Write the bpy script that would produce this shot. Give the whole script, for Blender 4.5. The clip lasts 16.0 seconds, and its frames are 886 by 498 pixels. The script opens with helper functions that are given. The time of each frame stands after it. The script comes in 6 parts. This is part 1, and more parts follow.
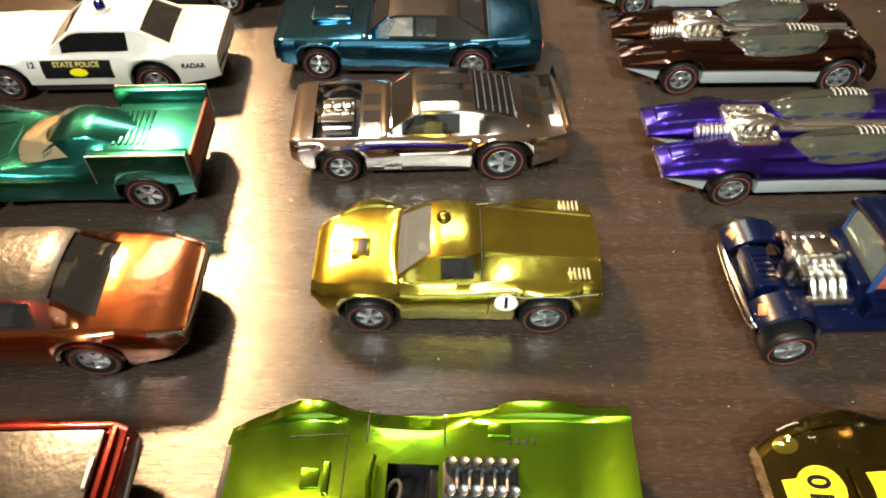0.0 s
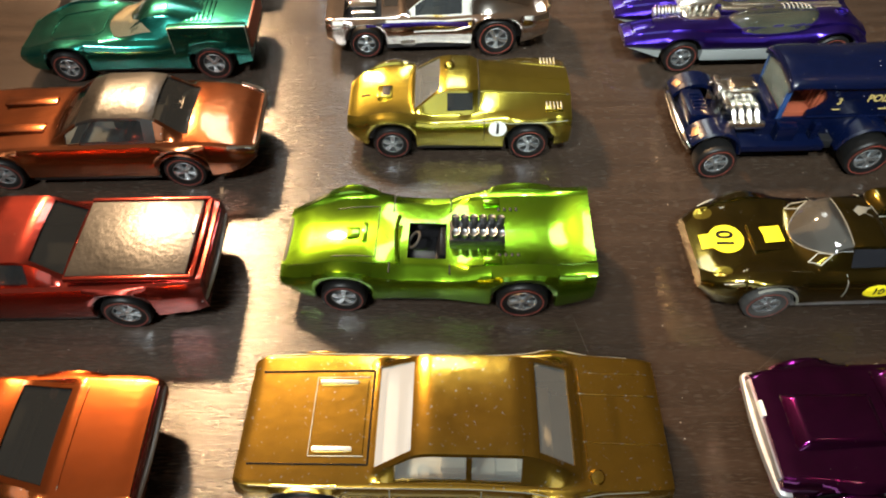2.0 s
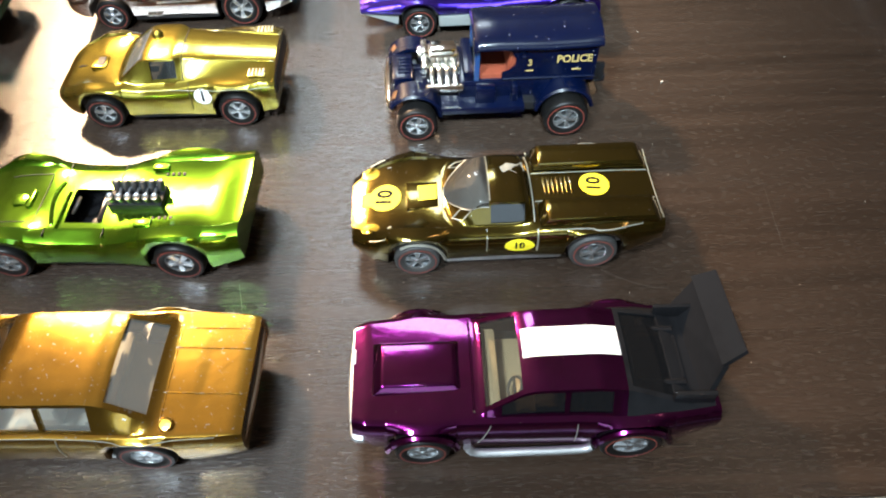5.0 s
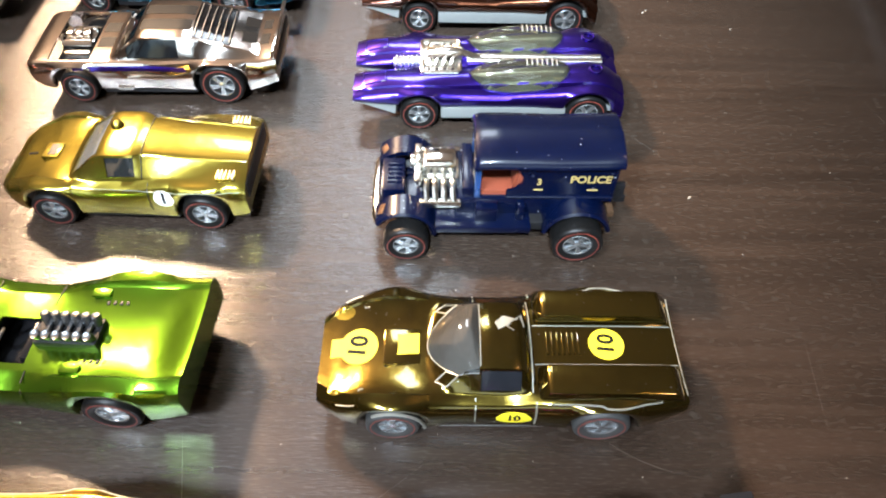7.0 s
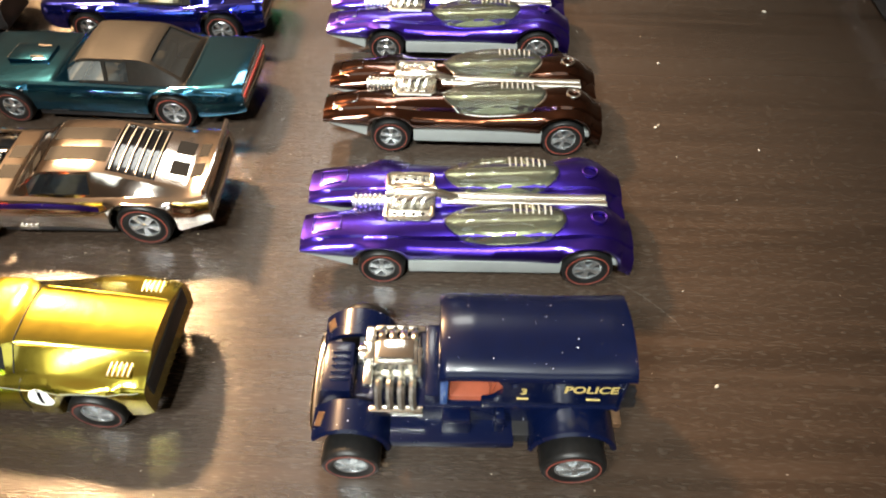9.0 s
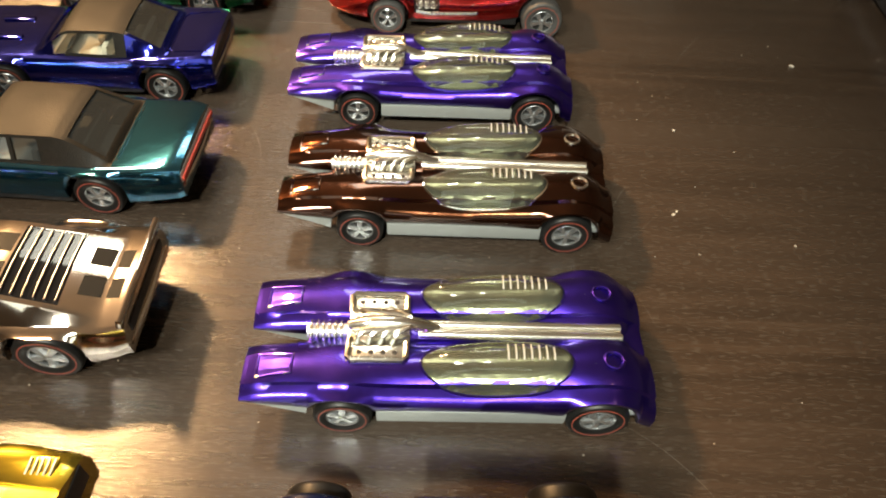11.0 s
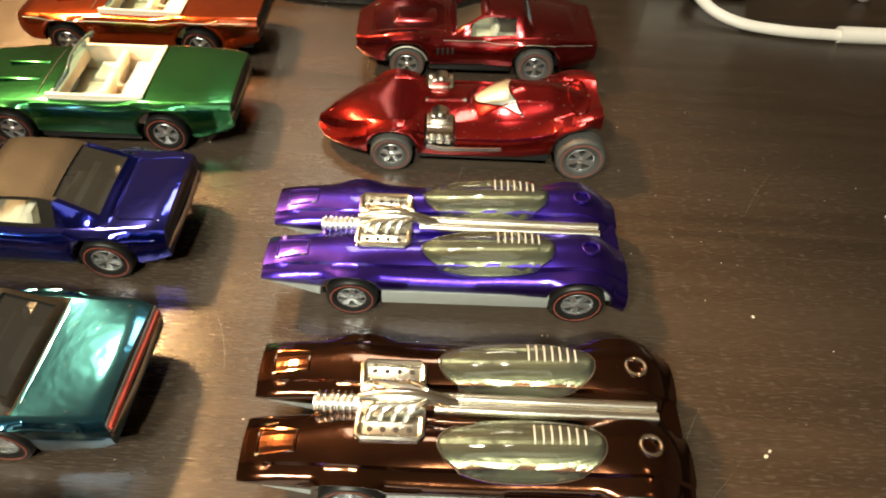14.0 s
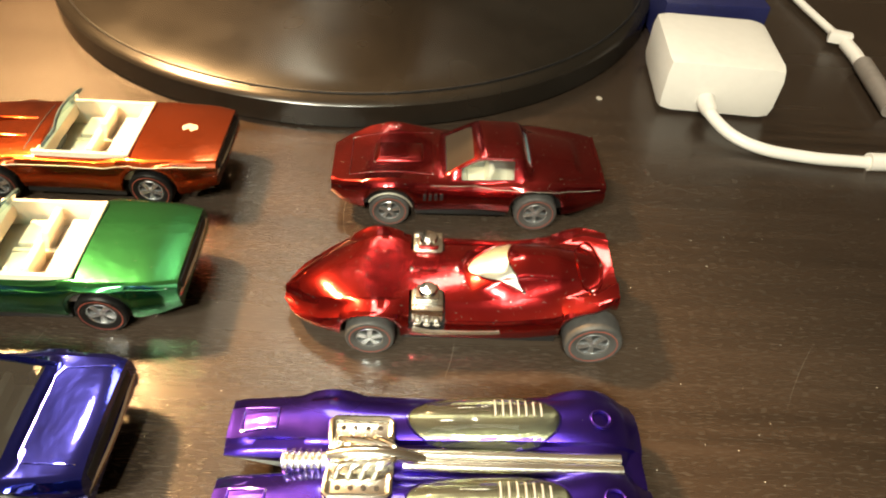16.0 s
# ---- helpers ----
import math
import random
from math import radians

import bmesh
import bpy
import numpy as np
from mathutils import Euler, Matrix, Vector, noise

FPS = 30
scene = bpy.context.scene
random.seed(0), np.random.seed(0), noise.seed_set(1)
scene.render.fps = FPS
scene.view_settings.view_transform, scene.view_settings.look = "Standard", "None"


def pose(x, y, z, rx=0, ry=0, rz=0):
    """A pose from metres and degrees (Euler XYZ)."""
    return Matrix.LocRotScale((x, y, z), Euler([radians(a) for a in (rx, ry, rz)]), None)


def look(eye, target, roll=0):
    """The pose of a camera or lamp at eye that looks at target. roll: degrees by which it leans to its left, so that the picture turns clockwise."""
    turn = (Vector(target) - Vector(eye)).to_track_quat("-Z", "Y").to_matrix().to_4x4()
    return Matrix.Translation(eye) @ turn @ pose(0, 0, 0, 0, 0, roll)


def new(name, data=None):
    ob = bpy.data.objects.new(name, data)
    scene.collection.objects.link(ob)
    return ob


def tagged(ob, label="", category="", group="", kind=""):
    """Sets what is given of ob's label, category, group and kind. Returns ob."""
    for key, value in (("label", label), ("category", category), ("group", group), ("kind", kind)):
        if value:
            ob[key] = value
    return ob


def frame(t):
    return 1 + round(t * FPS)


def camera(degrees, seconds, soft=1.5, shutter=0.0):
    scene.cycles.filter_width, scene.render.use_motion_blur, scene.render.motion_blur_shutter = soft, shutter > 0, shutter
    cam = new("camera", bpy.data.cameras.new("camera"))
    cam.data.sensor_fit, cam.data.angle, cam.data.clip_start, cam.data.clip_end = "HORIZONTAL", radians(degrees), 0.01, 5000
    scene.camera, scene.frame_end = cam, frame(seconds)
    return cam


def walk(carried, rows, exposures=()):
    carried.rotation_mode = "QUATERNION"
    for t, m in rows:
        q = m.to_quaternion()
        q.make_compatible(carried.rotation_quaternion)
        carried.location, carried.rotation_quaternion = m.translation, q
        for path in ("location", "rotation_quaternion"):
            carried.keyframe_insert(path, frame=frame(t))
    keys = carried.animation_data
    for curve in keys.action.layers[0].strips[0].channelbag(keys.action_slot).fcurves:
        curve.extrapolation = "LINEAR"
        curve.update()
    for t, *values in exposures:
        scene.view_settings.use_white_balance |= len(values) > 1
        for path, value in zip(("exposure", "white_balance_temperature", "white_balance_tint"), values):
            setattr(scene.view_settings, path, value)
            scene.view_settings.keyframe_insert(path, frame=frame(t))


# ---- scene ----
cam = camera(65.30, 16.0, 2.0)
PATH = [
    (0, (-0.00119, 0.02438, 0.11910), (0.00594, 0.15518, -0.03204), 0.96),
    (0.5, (-0.00473, 0.00895, 0.12327), (0.00021, 0.13876, -0.02881), 0.40),
    (1, (-0.00250, -0.00421, 0.12545), (0.00088, 0.12420, -0.02784), -0.35),
    (1.5, (0.00069, -0.01587, 0.12859), (0.00421, 0.11154, -0.02553), -0.47),
    (2, (-0.00377, -0.02975, 0.12751), (0.00144, 0.09628, -0.02769), 0.04),
    (2.5, (0.00094, -0.03904, 0.12794), (0.00627, 0.08515, -0.02873), -0.31),
    (3, (0.01358, -0.04800, 0.12648), (0.01917, 0.07457, -0.03146), -0.72),
    (3.5, (0.02966, -0.05073, 0.12666), (0.03610, 0.07045, -0.03232), -0.68),
    (4, (0.04291, -0.04862, 0.12863), (0.05003, 0.07272, -0.03020), -0.61),
    (4.2, (0.04976, -0.04784, 0.12818), (0.05690, 0.07353, -0.03062), -0.69),
    (6.3, (0.07788, -0.01794, 0.12756), (0.08318, 0.10514, -0.03045), 0.55),
    (6.5, (0.07563, -0.01479, 0.12634), (0.08026, 0.10964, -0.03094), 0.64),
    (7, (0.07567, -0.00269, 0.12698), (0.07984, 0.12109, -0.02945), 1.45),
    (7.5, (0.07727, 0.01112, 0.12598), (0.07979, 0.13655, -0.02775), 1.07),
    (8, (0.07958, 0.02293, 0.12589), (0.08151, 0.15193, -0.02456), 1.23),
    (8.5, (0.08222, 0.03605, 0.12638), (0.08208, 0.16565, -0.02552), 0.72),
    (9, (0.08470, 0.04394, 0.12045), (0.08699, 0.17529, -0.02956), 1.53),
    (9.2, (0.08722, 0.04801, 0.11813), (0.08817, 0.17920, -0.03044), 0.77),
    (11.3, (0.08580, 0.08705, 0.11404), (0.09217, 0.21774, -0.03722), 3.43),
    (11.5, (0.08482, 0.08926, 0.11288), (0.09090, 0.22049, -0.03792), 3.28),
    (12, (0.08443, 0.09666, 0.11332), (0.08952, 0.22861, -0.03689), 2.86),
    (12.5, (0.08469, 0.10874, 0.11367), (0.08960, 0.24159, -0.03576), 2.74),
    (13, (0.08635, 0.11673, 0.11170), (0.09132, 0.24991, -0.03742), 2.84),
    (13.5, (0.08489, 0.12904, 0.11050), (0.09015, 0.26233, -0.03852), 3.29),
    (14, (0.08325, 0.13931, 0.11274), (0.08882, 0.27414, -0.03487), 3.64),
    (14.5, (0.08314, 0.14830, 0.11339), (0.08919, 0.28476, -0.03270), 4.08),
    (15, (0.08146, 0.15765, 0.11565), (0.08819, 0.29572, -0.02888), 4.39),
    (15.5, (0.08171, 0.16866, 0.11578), (0.08947, 0.30857, -0.02692), 4.36),
    (16, (0.08258, 0.18146, 0.11749), (0.09173, 0.32288, -0.02363), 4.45),
]
walk(cam, [(t, look(eye, target, roll)) for t, eye, target, roll in PATH],
     exposures=[(0, -0.15, 7900, 17), (1, -0.25, 7800, 17), (2, -0.42, 7300, 17), (3.5, -0.1, 6200, 13), (5, 0.1, 6300, 14), (7, 0.25, 6300, 20), (8, 0.28, 7200, 23), (9, 0.02, 7800, 20), (11, -0.35, 9000, 18), (12.5, -0.35, 9300, 17), (14.5, -0.08, 10000, 16), (16, 0.15, 10000, 17)])

# ---- world and lights ----
MM = 0.001
world = bpy.data.worlds.new("room_dark")
scene.world = world
world.use_nodes = True
world.node_tree.nodes["Background"].inputs[0].default_value = (0.9, 0.75, 0.6, 1)
world.node_tree.nodes["Background"].inputs[1].default_value = 0.02


def area_lamp(name, eye, target, size_x, size_y, watts, colour):
    data = bpy.data.lights.new(name, "AREA")
    data.shape, data.size, data.size_y = "RECTANGLE", size_x, size_y
    data.energy, data.color = watts, colour
    ob = new(name, data)
    ob.matrix_world = look(eye, target)
    return ob


def spot_lamp(name, eye, target, degrees, blend, radius, watts, colour):
    """A light cut off at a cone, as by a bulb's shade."""
    data = bpy.data.lights.new(name, "SPOT")
    data.spot_size, data.spot_blend, data.shadow_soft_size = radians(degrees), blend, radius
    data.energy, data.color = watts, colour
    ob = new(name, data)
    ob.matrix_world = look(eye, target)
    return ob


spot_lamp("desk_lamp_bulb", (-0.23, 0.48, 0.41), (-0.165, 0.27, 0), 68, 0.35, 0.03, 47.0, (1.0, 0.69, 0.39))
# Unseen cool lamp at the left, partly standing in for a carried torch.
area_lamp("unseen_cool_lamp", (-0.28, -0.36, 0.78), (0.06, 0.14, 0), 0.16, 0.12, 15.0, (0.80, 0.95, 1.0))
area_lamp("second_ceiling_lamp", (-0.06, 1.20, 1.25), (0.08, 0.14, 0), 0.36, 0.30, 6.5, (0.80, 0.96, 1.0))
# Added fill aimed at the ceiling so plated bodies mirror a lighter room.
area_lamp("added_ceiling_fill", (-0.9, 1.2, 0.7), (-0.9, 1.2, 2.0), 0.3, 0.3, 11.0, (1.0, 0.80, 0.60))
# Added cool fill panel that brightens the cars' south sides; no real window.
area_lamp("south_fill", (-0.15, -1.70, 0.55), (0.05, 0.10, 0), 1.3, 0.7, 6.5, (0.70, 0.94, 1.0))
# Added fixed spot over the right row, in place of a hand-held torch.
spot_lamp("static_torch", (0.0, -0.50, 0.86), (0.088, 0.19, 0), 14.5, 1.0, 0.025, 100.0, (0.74, 0.95, 1.0))
spot_lamp("warm_ceiling_spot", (0.75, -0.10, 1.45), (0.24, 0.06, 0), 15, 1.0, 0.05, 6.5, (1.0, 0.66, 0.42))
# ---- materials ----
def material(name, colour, rough=0.4, metal=0.0, coat=0.0, grain=0.0, grain_scale=400.0, bump=0.0, bump_scale=2500.0, spec=0.5, blotch=None, stretch=(1, 1, 1), alpha=1.0, chips=0.0, chip_colour=(0.55, 0.53, 0.5), wear=False):
    """A Principled surface with colour variation at two scales, uneven gloss, fine relief and, for paint, small chips."""
    m = bpy.data.materials.new(name)
    m.use_nodes = True
    nt = m.node_tree
    b = nt.nodes["Principled BSDF"]
    b.inputs["Roughness"].default_value = rough
    b.inputs["Metallic"].default_value = metal
    b.inputs["Coat Weight"].default_value = coat
    b.inputs["Coat Roughness"].default_value = 0.08
    b.inputs["Specular IOR Level"].default_value = spec
    co = nt.nodes.new("ShaderNodeTexCoord")
    mp = nt.nodes.new("ShaderNodeMapping")
    mp.inputs["Scale"].default_value = stretch
    nt.links.new(co.outputs["Object"], mp.inputs["Vector"])

    def noise_at(scale, detail=3.0):
        n = nt.nodes.new("ShaderNodeTexNoise")
        n.inputs["Scale"].default_value, n.inputs["Detail"].default_value = scale, detail
        nt.links.new(mp.outputs["Vector"], n.inputs["Vector"])
        return n

    def mixed(fac, a, c):
        x = nt.nodes.new("ShaderNodeMix")
        x.data_type = "RGBA"
        for sock, v in (("Factor", fac), (6, a), (7, c)):
            s = x.inputs[sock] if isinstance(sock, str) else x.inputs[sock]
            if isinstance(v, bpy.types.NodeSocket):
                nt.links.new(v, s)
            else:
                s.default_value = v if isinstance(v, float) else (*v[:3], 1)
        return x.outputs[2]

    def ramp(sock, lo, hi):
        r = nt.nodes.new("ShaderNodeMapRange")
        r.inputs["From Min"].default_value, r.inputs["From Max"].default_value = lo, hi
        nt.links.new(sock, r.inputs["Value"])
        return r.outputs["Result"]

    fine = noise_at(grain_scale)
    wide = noise_at(grain_scale * 0.13, 2.0)
    dark = tuple(c * (1 - grain) for c in colour)
    lite = tuple(min(1.0, c * (1 + grain)) for c in colour)
    col = mixed(ramp(fine.outputs["Fac"], 0.3, 0.7), dark, lite)
    col = mixed(ramp(wide.outputs["Fac"], 0.35, 0.75), col, blotch or lite) if (blotch or grain) else col
    if chips:
        chip = noise_at(1500.0, 2.0)
        fac = ramp(chip.outputs["Fac"], 0.79 - 0.1 * chips, 0.81 - 0.1 * chips)
        col = mixed(fac, col, chip_colour)
    if wear:
        geo = nt.nodes.new("ShaderNodeNewGeometry")
        edge = nt.nodes.new("ShaderNodeMath")
        edge.operation = "MULTIPLY_ADD"
        edge.inputs[1].default_value = 0.16
        nt.links.new(noise_at(700.0, 2.0).outputs["Fac"], edge.inputs[0])
        nt.links.new(geo.outputs["Pointiness"], edge.inputs[2])
        col = mixed(ramp(edge.outputs[0], 0.695 - 0.02 * chips, 0.725 - 0.02 * chips), col, chip_colour)
    nt.links.new(col, b.inputs["Base Color"])
    rr = nt.nodes.new("ShaderNodeMapRange")
    rr.inputs["To Min"].default_value, rr.inputs["To Max"].default_value = rough * 0.75, min(1, rough * 1.35)
    nt.links.new(wide.outputs["Fac"], rr.inputs["Value"])
    nt.links.new(rr.outputs["Result"], b.inputs["Roughness"])
    if bump:
        n = noise_at(bump_scale)
        bp = nt.nodes.new("ShaderNodeBump")
        bp.inputs["Strength"].default_value, bp.inputs["Distance"].default_value = bump, 0.0004
        nt.links.new(n.outputs["Fac"], bp.inputs["Height"])
        nt.links.new(bp.outputs["Normal"], b.inputs["Normal"])
    return m


def candy(name, colour, rough=0.2, chips=0.25):
    """Translucent candy lacquer over polished metal, a little worn."""
    m = material(name, colour, rough, 0.97, 0.6, 0.2, 260.0, 0.12, 450.0, chips=chips, wear=True)
    m.node_tree.nodes["Principled BSDF"].inputs["Coat Roughness"].default_value = 0.05
    return m


def clear(name, colour, rough=0.03, body=0.25, ior=1.5):
    """Clear or tinted moulded plastic glazing."""
    m = bpy.data.materials.new(name)
    m.use_nodes = True
    nt = m.node_tree
    nt.nodes.clear()
    out = nt.nodes.new("ShaderNodeOutputMaterial")
    tr = nt.nodes.new("ShaderNodeBsdfTransparent")
    gl = nt.nodes.new("ShaderNodeBsdfGlossy")
    df = nt.nodes.new("ShaderNodeBsdfDiffuse")
    fr = nt.nodes.new("ShaderNodeFresnel")
    a, c = nt.nodes.new("ShaderNodeMixShader"), nt.nodes.new("ShaderNodeMixShader")
    tr.inputs[0].default_value = (*colour, 1)
    df.inputs[0].default_value = (*[x * 0.8 for x in colour], 1)
    gl.inputs["Roughness"].default_value = rough
    fr.inputs["IOR"].default_value = ior
    a.inputs[0].default_value = body
    nt.links.new(tr.outputs[0], a.inputs[1])
    nt.links.new(df.outputs[0], a.inputs[2])
    nt.links.new(fr.outputs[0], c.inputs[0])
    nt.links.new(a.outputs[0], c.inputs[1])
    nt.links.new(gl.outputs[0], c.inputs[2])
    nt.links.new(c.outputs[0], out.inputs[0])
    return m


def table_material():
    """Dark brown-black laminate with a fine horizontal grain, semi-gloss, with dust, scuffs and painted-in grain
    sparkle.
    """
    m = material("dark_laminate", (0.027, 0.0165, 0.011), 0.24, 0.0, 0.0, 0.4, 260.0, 0.0, spec=0.7, blotch=(0.034, 0.022, 0.0155), stretch=(0.06, 1, 1))
    nt = m.node_tree
    b = nt.nodes["Principled BSDF"]
    b.inputs["Anisotropic"].default_value = 0.8
    tan = nt.nodes.new("ShaderNodeTangent")
    tan.direction_type, tan.uv_map = "UV_MAP", "grain"
    nt.links.new(tan.outputs[0], b.inputs["Tangent"])
    co = nt.nodes.new("ShaderNodeTexCoord")
    mp = nt.nodes.new("ShaderNodeMapping")
    mp.inputs["Scale"].default_value = (0.13, 1, 1)
    nt.links.new(co.outputs["Object"], mp.inputs["Vector"])
    # Pale dashes in the base colour: light grain plus its sparkle painted in.
    grain_sparkle = nt.nodes.new("ShaderNodeTexNoise")
    grain_sparkle.inputs["Scale"].default_value, grain_sparkle.inputs["Detail"].default_value = 2600.0, 1.0
    thin = nt.nodes.new("ShaderNodeMapping")
    thin.inputs["Scale"].default_value = (0.16, 1, 1)
    nt.links.new(co.outputs["Object"], thin.inputs["Vector"])
    nt.links.new(thin.outputs["Vector"], grain_sparkle.inputs["Vector"])
    pick = nt.nodes.new("ShaderNodeMapRange")
    pick.inputs["From Min"].default_value, pick.inputs["From Max"].default_value = 0.54, 0.74
    pick.inputs["To Max"].default_value = 0.4
    nt.links.new(grain_sparkle.outputs["Fac"], pick.inputs["Value"])
    mix = nt.nodes.new("ShaderNodeMix")
    mix.data_type = "RGBA"
    nt.links.new(pick.outputs["Result"], mix.inputs["Factor"])
    nt.links.new(b.inputs["Base Color"].links[0].from_socket, mix.inputs[6])
    mix.inputs[7].default_value = (0.075, 0.064, 0.052, 1)
    nt.links.new(mix.outputs[2], b.inputs["Base Color"])
    heights = []
    for scale in (1500.0, 3800.0):
        n = nt.nodes.new("ShaderNodeTexNoise")
        n.inputs["Scale"].default_value, n.inputs["Detail"].default_value = scale, 3.0
        nt.links.new(mp.outputs["Vector"], n.inputs["Vector"])
        heights.append(n.outputs["Fac"])
    add = nt.nodes.new("ShaderNodeMath")
    nt.links.new(heights[0], add.inputs[0])
    nt.links.new(heights[1], add.inputs[1])
    bp = nt.nodes.new("ShaderNodeBump")
    bp.inputs["Strength"].default_value, bp.inputs["Distance"].default_value = 0.8, 0.00008
    nt.links.new(add.outputs[0], bp.inputs["Height"])
    nt.links.new(bp.outputs["Normal"], b.inputs["Normal"])
    return m


M_TABLE = table_material()
M_EDGE = material("brushed_steel_edge", (0.55, 0.60, 0.66), 0.32, 1.0, grain=0.1)
M_FRONT = material("table_apron", (0.03, 0.03, 0.032), 0.5, grain=0.2)
M_TYRE = material("tyre_plastic", (0.006, 0.0058, 0.0058), 0.42, spec=0.25, grain=0.25, grain_scale=900)
M_TYRE_DUSTY = material("dusty_tyre_plastic", (0.035, 0.035, 0.034), 0.6, grain=0.3, grain_scale=900)
M_RED = material("tyre_red_line", (0.22, 0.045, 0.03), 0.5, grain=0.15)
M_HUB = material("bright_hub", (0.52, 0.55, 0.57), 0.24, 0.9, grain=0.08)
M_HUB_DARK = material("hub_recess", (0.006, 0.006, 0.006), 0.5)
M_CHROME = material("chrome_plating", (0.86, 0.84, 0.80), 0.10, 1.0, grain=0.05, bump=0.05, bump_scale=900)
M_ENGINE = material("engine_plating", (0.82, 0.80, 0.74), 0.2, 1.0, grain=0.1, bump=0.1, bump_scale=1500)
M_CAST = material("bare_cast_metal", (0.50, 0.51, 0.52), 0.42, 0.9, grain=0.12, bump=0.12, bump_scale=1800)
M_BASE = material("pale_cast_base", (0.31, 0.34, 0.34), 0.42, 0.5, grain=0.08, bump=0.1, bump_scale=1800)
M_WORN = material("worn_bare_edge", (0.36, 0.36, 0.31), 0.45, 0.8, grain=0.3)
M_CHASSIS = material("dark_chassis", (0.010, 0.010, 0.011), 0.45, 0.2, grain=0.2)
M_BLACK = material("black_plastic", (0.009, 0.009, 0.010), 0.18, grain=0.2, spec=0.3)
M_VINYL = material("black_vinyl_paint", (0.008, 0.0065, 0.005), 0.5, 0.0, grain=0.3, grain_scale=900, bump=0.25, bump_scale=3000, spec=0.15)
M_VINYL_WORN = material("worn_grey_vinyl_paint", (0.008, 0.006, 0.0045), 0.3, 0.0, grain=0.35, grain_scale=500, bump=0.25, bump_scale=700, blotch=(0.03, 0.025, 0.02), spec=0.8)
M_SEAT = material("cream_plastic", (0.74, 0.66, 0.56), 0.45, grain=0.06)
M_SEAT_GREY = material("grey_plastic", (0.36, 0.35, 0.33), 0.5, grain=0.1)
M_TAN = material("tan_plastic", (0.27, 0.20, 0.12), 0.45, grain=0.12)
M_COCKPIT = material("plated_cockpit", (0.15, 0.15, 0.105), 0.22, 0.9, grain=0.3, grain_scale=250, bump=0.45, bump_scale=260)
M_SEAT_DARK = material("dark_plastic_interior", (0.05, 0.045, 0.04), 0.5, grain=0.15)
M_SEAT_RED = material("red_brown_plastic", (0.22, 0.05, 0.025), 0.4, grain=0.15)
M_WHITE = material("white_enamel", (0.62, 0.59, 0.54), 0.28, 0.0, 0.3, grain=0.04)
M_STICK_WHITE = material("white_paper_sticker", (0.85, 0.85, 0.82), 0.5, grain=0.03)
M_STICK_YELLOW = material("yellow_paper_sticker", (0.86, 0.72, 0.02), 0.5, grain=0.05)
M_GOLD_INK = material("gold_ink", (0.62, 0.46, 0.16), 0.45, 0.4, grain=0.15)
M_INK = material("black_ink", (0.008, 0.008, 0.008), 0.45, spec=0.08)
M_COPPER_BARE = material("bare_copper_patch", (0.20, 0.115, 0.065), 0.4, 0.8, grain=0.5, grain_scale=600)
M_STACK = material("dull_plated_stack", (0.17, 0.18, 0.19), 0.36, 1.0, grain=0.15)
M_TAIL = material("red_tail_paint", (0.55, 0.06, 0.04), 0.4, grain=0.1)
G_CLEAR = clear("clear_glazing", (0.90, 0.93, 0.88), 0.03, 0.02)
G_RIB = clear("moulded_rib", (0.95, 0.95, 0.92), 0.05, 0.35)
G_BLUE = clear("pale_blue_glazing", (0.46, 0.66, 0.68), 0.04, 0.22)
G_SMOKE = clear("smoked_glazing", (0.20, 0.21, 0.21), 0.05, 0.10, 1.28)
G_HAZY = clear("hazy_glazing", (0.74, 0.78, 0.76), 0.08, 0.14)
G_TRIM = clear("translucent_blue_trim", (0.06, 0.18, 0.55), 0.05, 0.35)
G_FOG = clear("fogged_glazing", (0.74, 0.78, 0.80), 0.15, 0.5, 1.15)
G_PALE = clear("pale_green_glazing", (0.36, 0.62, 0.68), 0.06, 0.7, 1.3)
G_BUBBLE = clear("grey_bubble_glazing", (0.36, 0.36, 0.35), 0.03, 0.06, 1.6)
G_DARK = clear("dark_glazing", (0.07, 0.075, 0.085), 0.05, 0.10)
P_GOLD = candy("gold_lacquer", (0.40, 0.235, 0.034), 0.2, 1.1)
P_YELLOW = candy("yellow_gold_lacquer", (0.41, 0.33, 0.05), 0.18)
P_LIME = candy("lime_lacquer", (0.135, 0.31, 0.014), 0.19, 0.1)
P_OLIVE = candy("dark_olive_gold_lacquer", (0.115, 0.082, 0.014), 0.14, 0.5)
P_CHROME = material("chrome_body", (0.74, 0.66, 0.60), 0.09, 1.0, 0.0, 0.06, 300.0, 0.1, 130.0, chips=0.2, chip_colour=(0.2, 0.18, 0.17))
P_TEAL = candy("teal_blue_lacquer", (0.010, 0.11, 0.19), 0.11, 0.5)
P_BLUE = candy("bright_blue_lacquer", (0.012, 0.022, 0.30), 0.09, 0.3)
P_GREEN = candy("green_lacquer", (0.010, 0.18, 0.07), 0.16, 0.3)
P_ORANGE = candy("orange_red_lacquer", (0.45, 0.075, 0.028), 0.16, 0.5)
P_PURPLE = candy("deep_purple_lacquer", (0.034, 0.014, 0.22), 0.27)
P_BROWN = candy("dark_brown_lacquer", (0.060, 0.019, 0.009), 0.14)
P_RED = candy("red_lacquer", (0.40, 0.02, 0.024), 0.15, 0.9)
P_MAROON = candy("dark_red_lacquer", (0.26, 0.018, 0.022), 0.17, 0.9)
P_MAGENTA = candy("magenta_purple_lacquer", (0.10, 0.005, 0.078), 0.13)
P_SEAGREEN = candy("sea_green_lacquer", (0.006, 0.16, 0.125), 0.2)
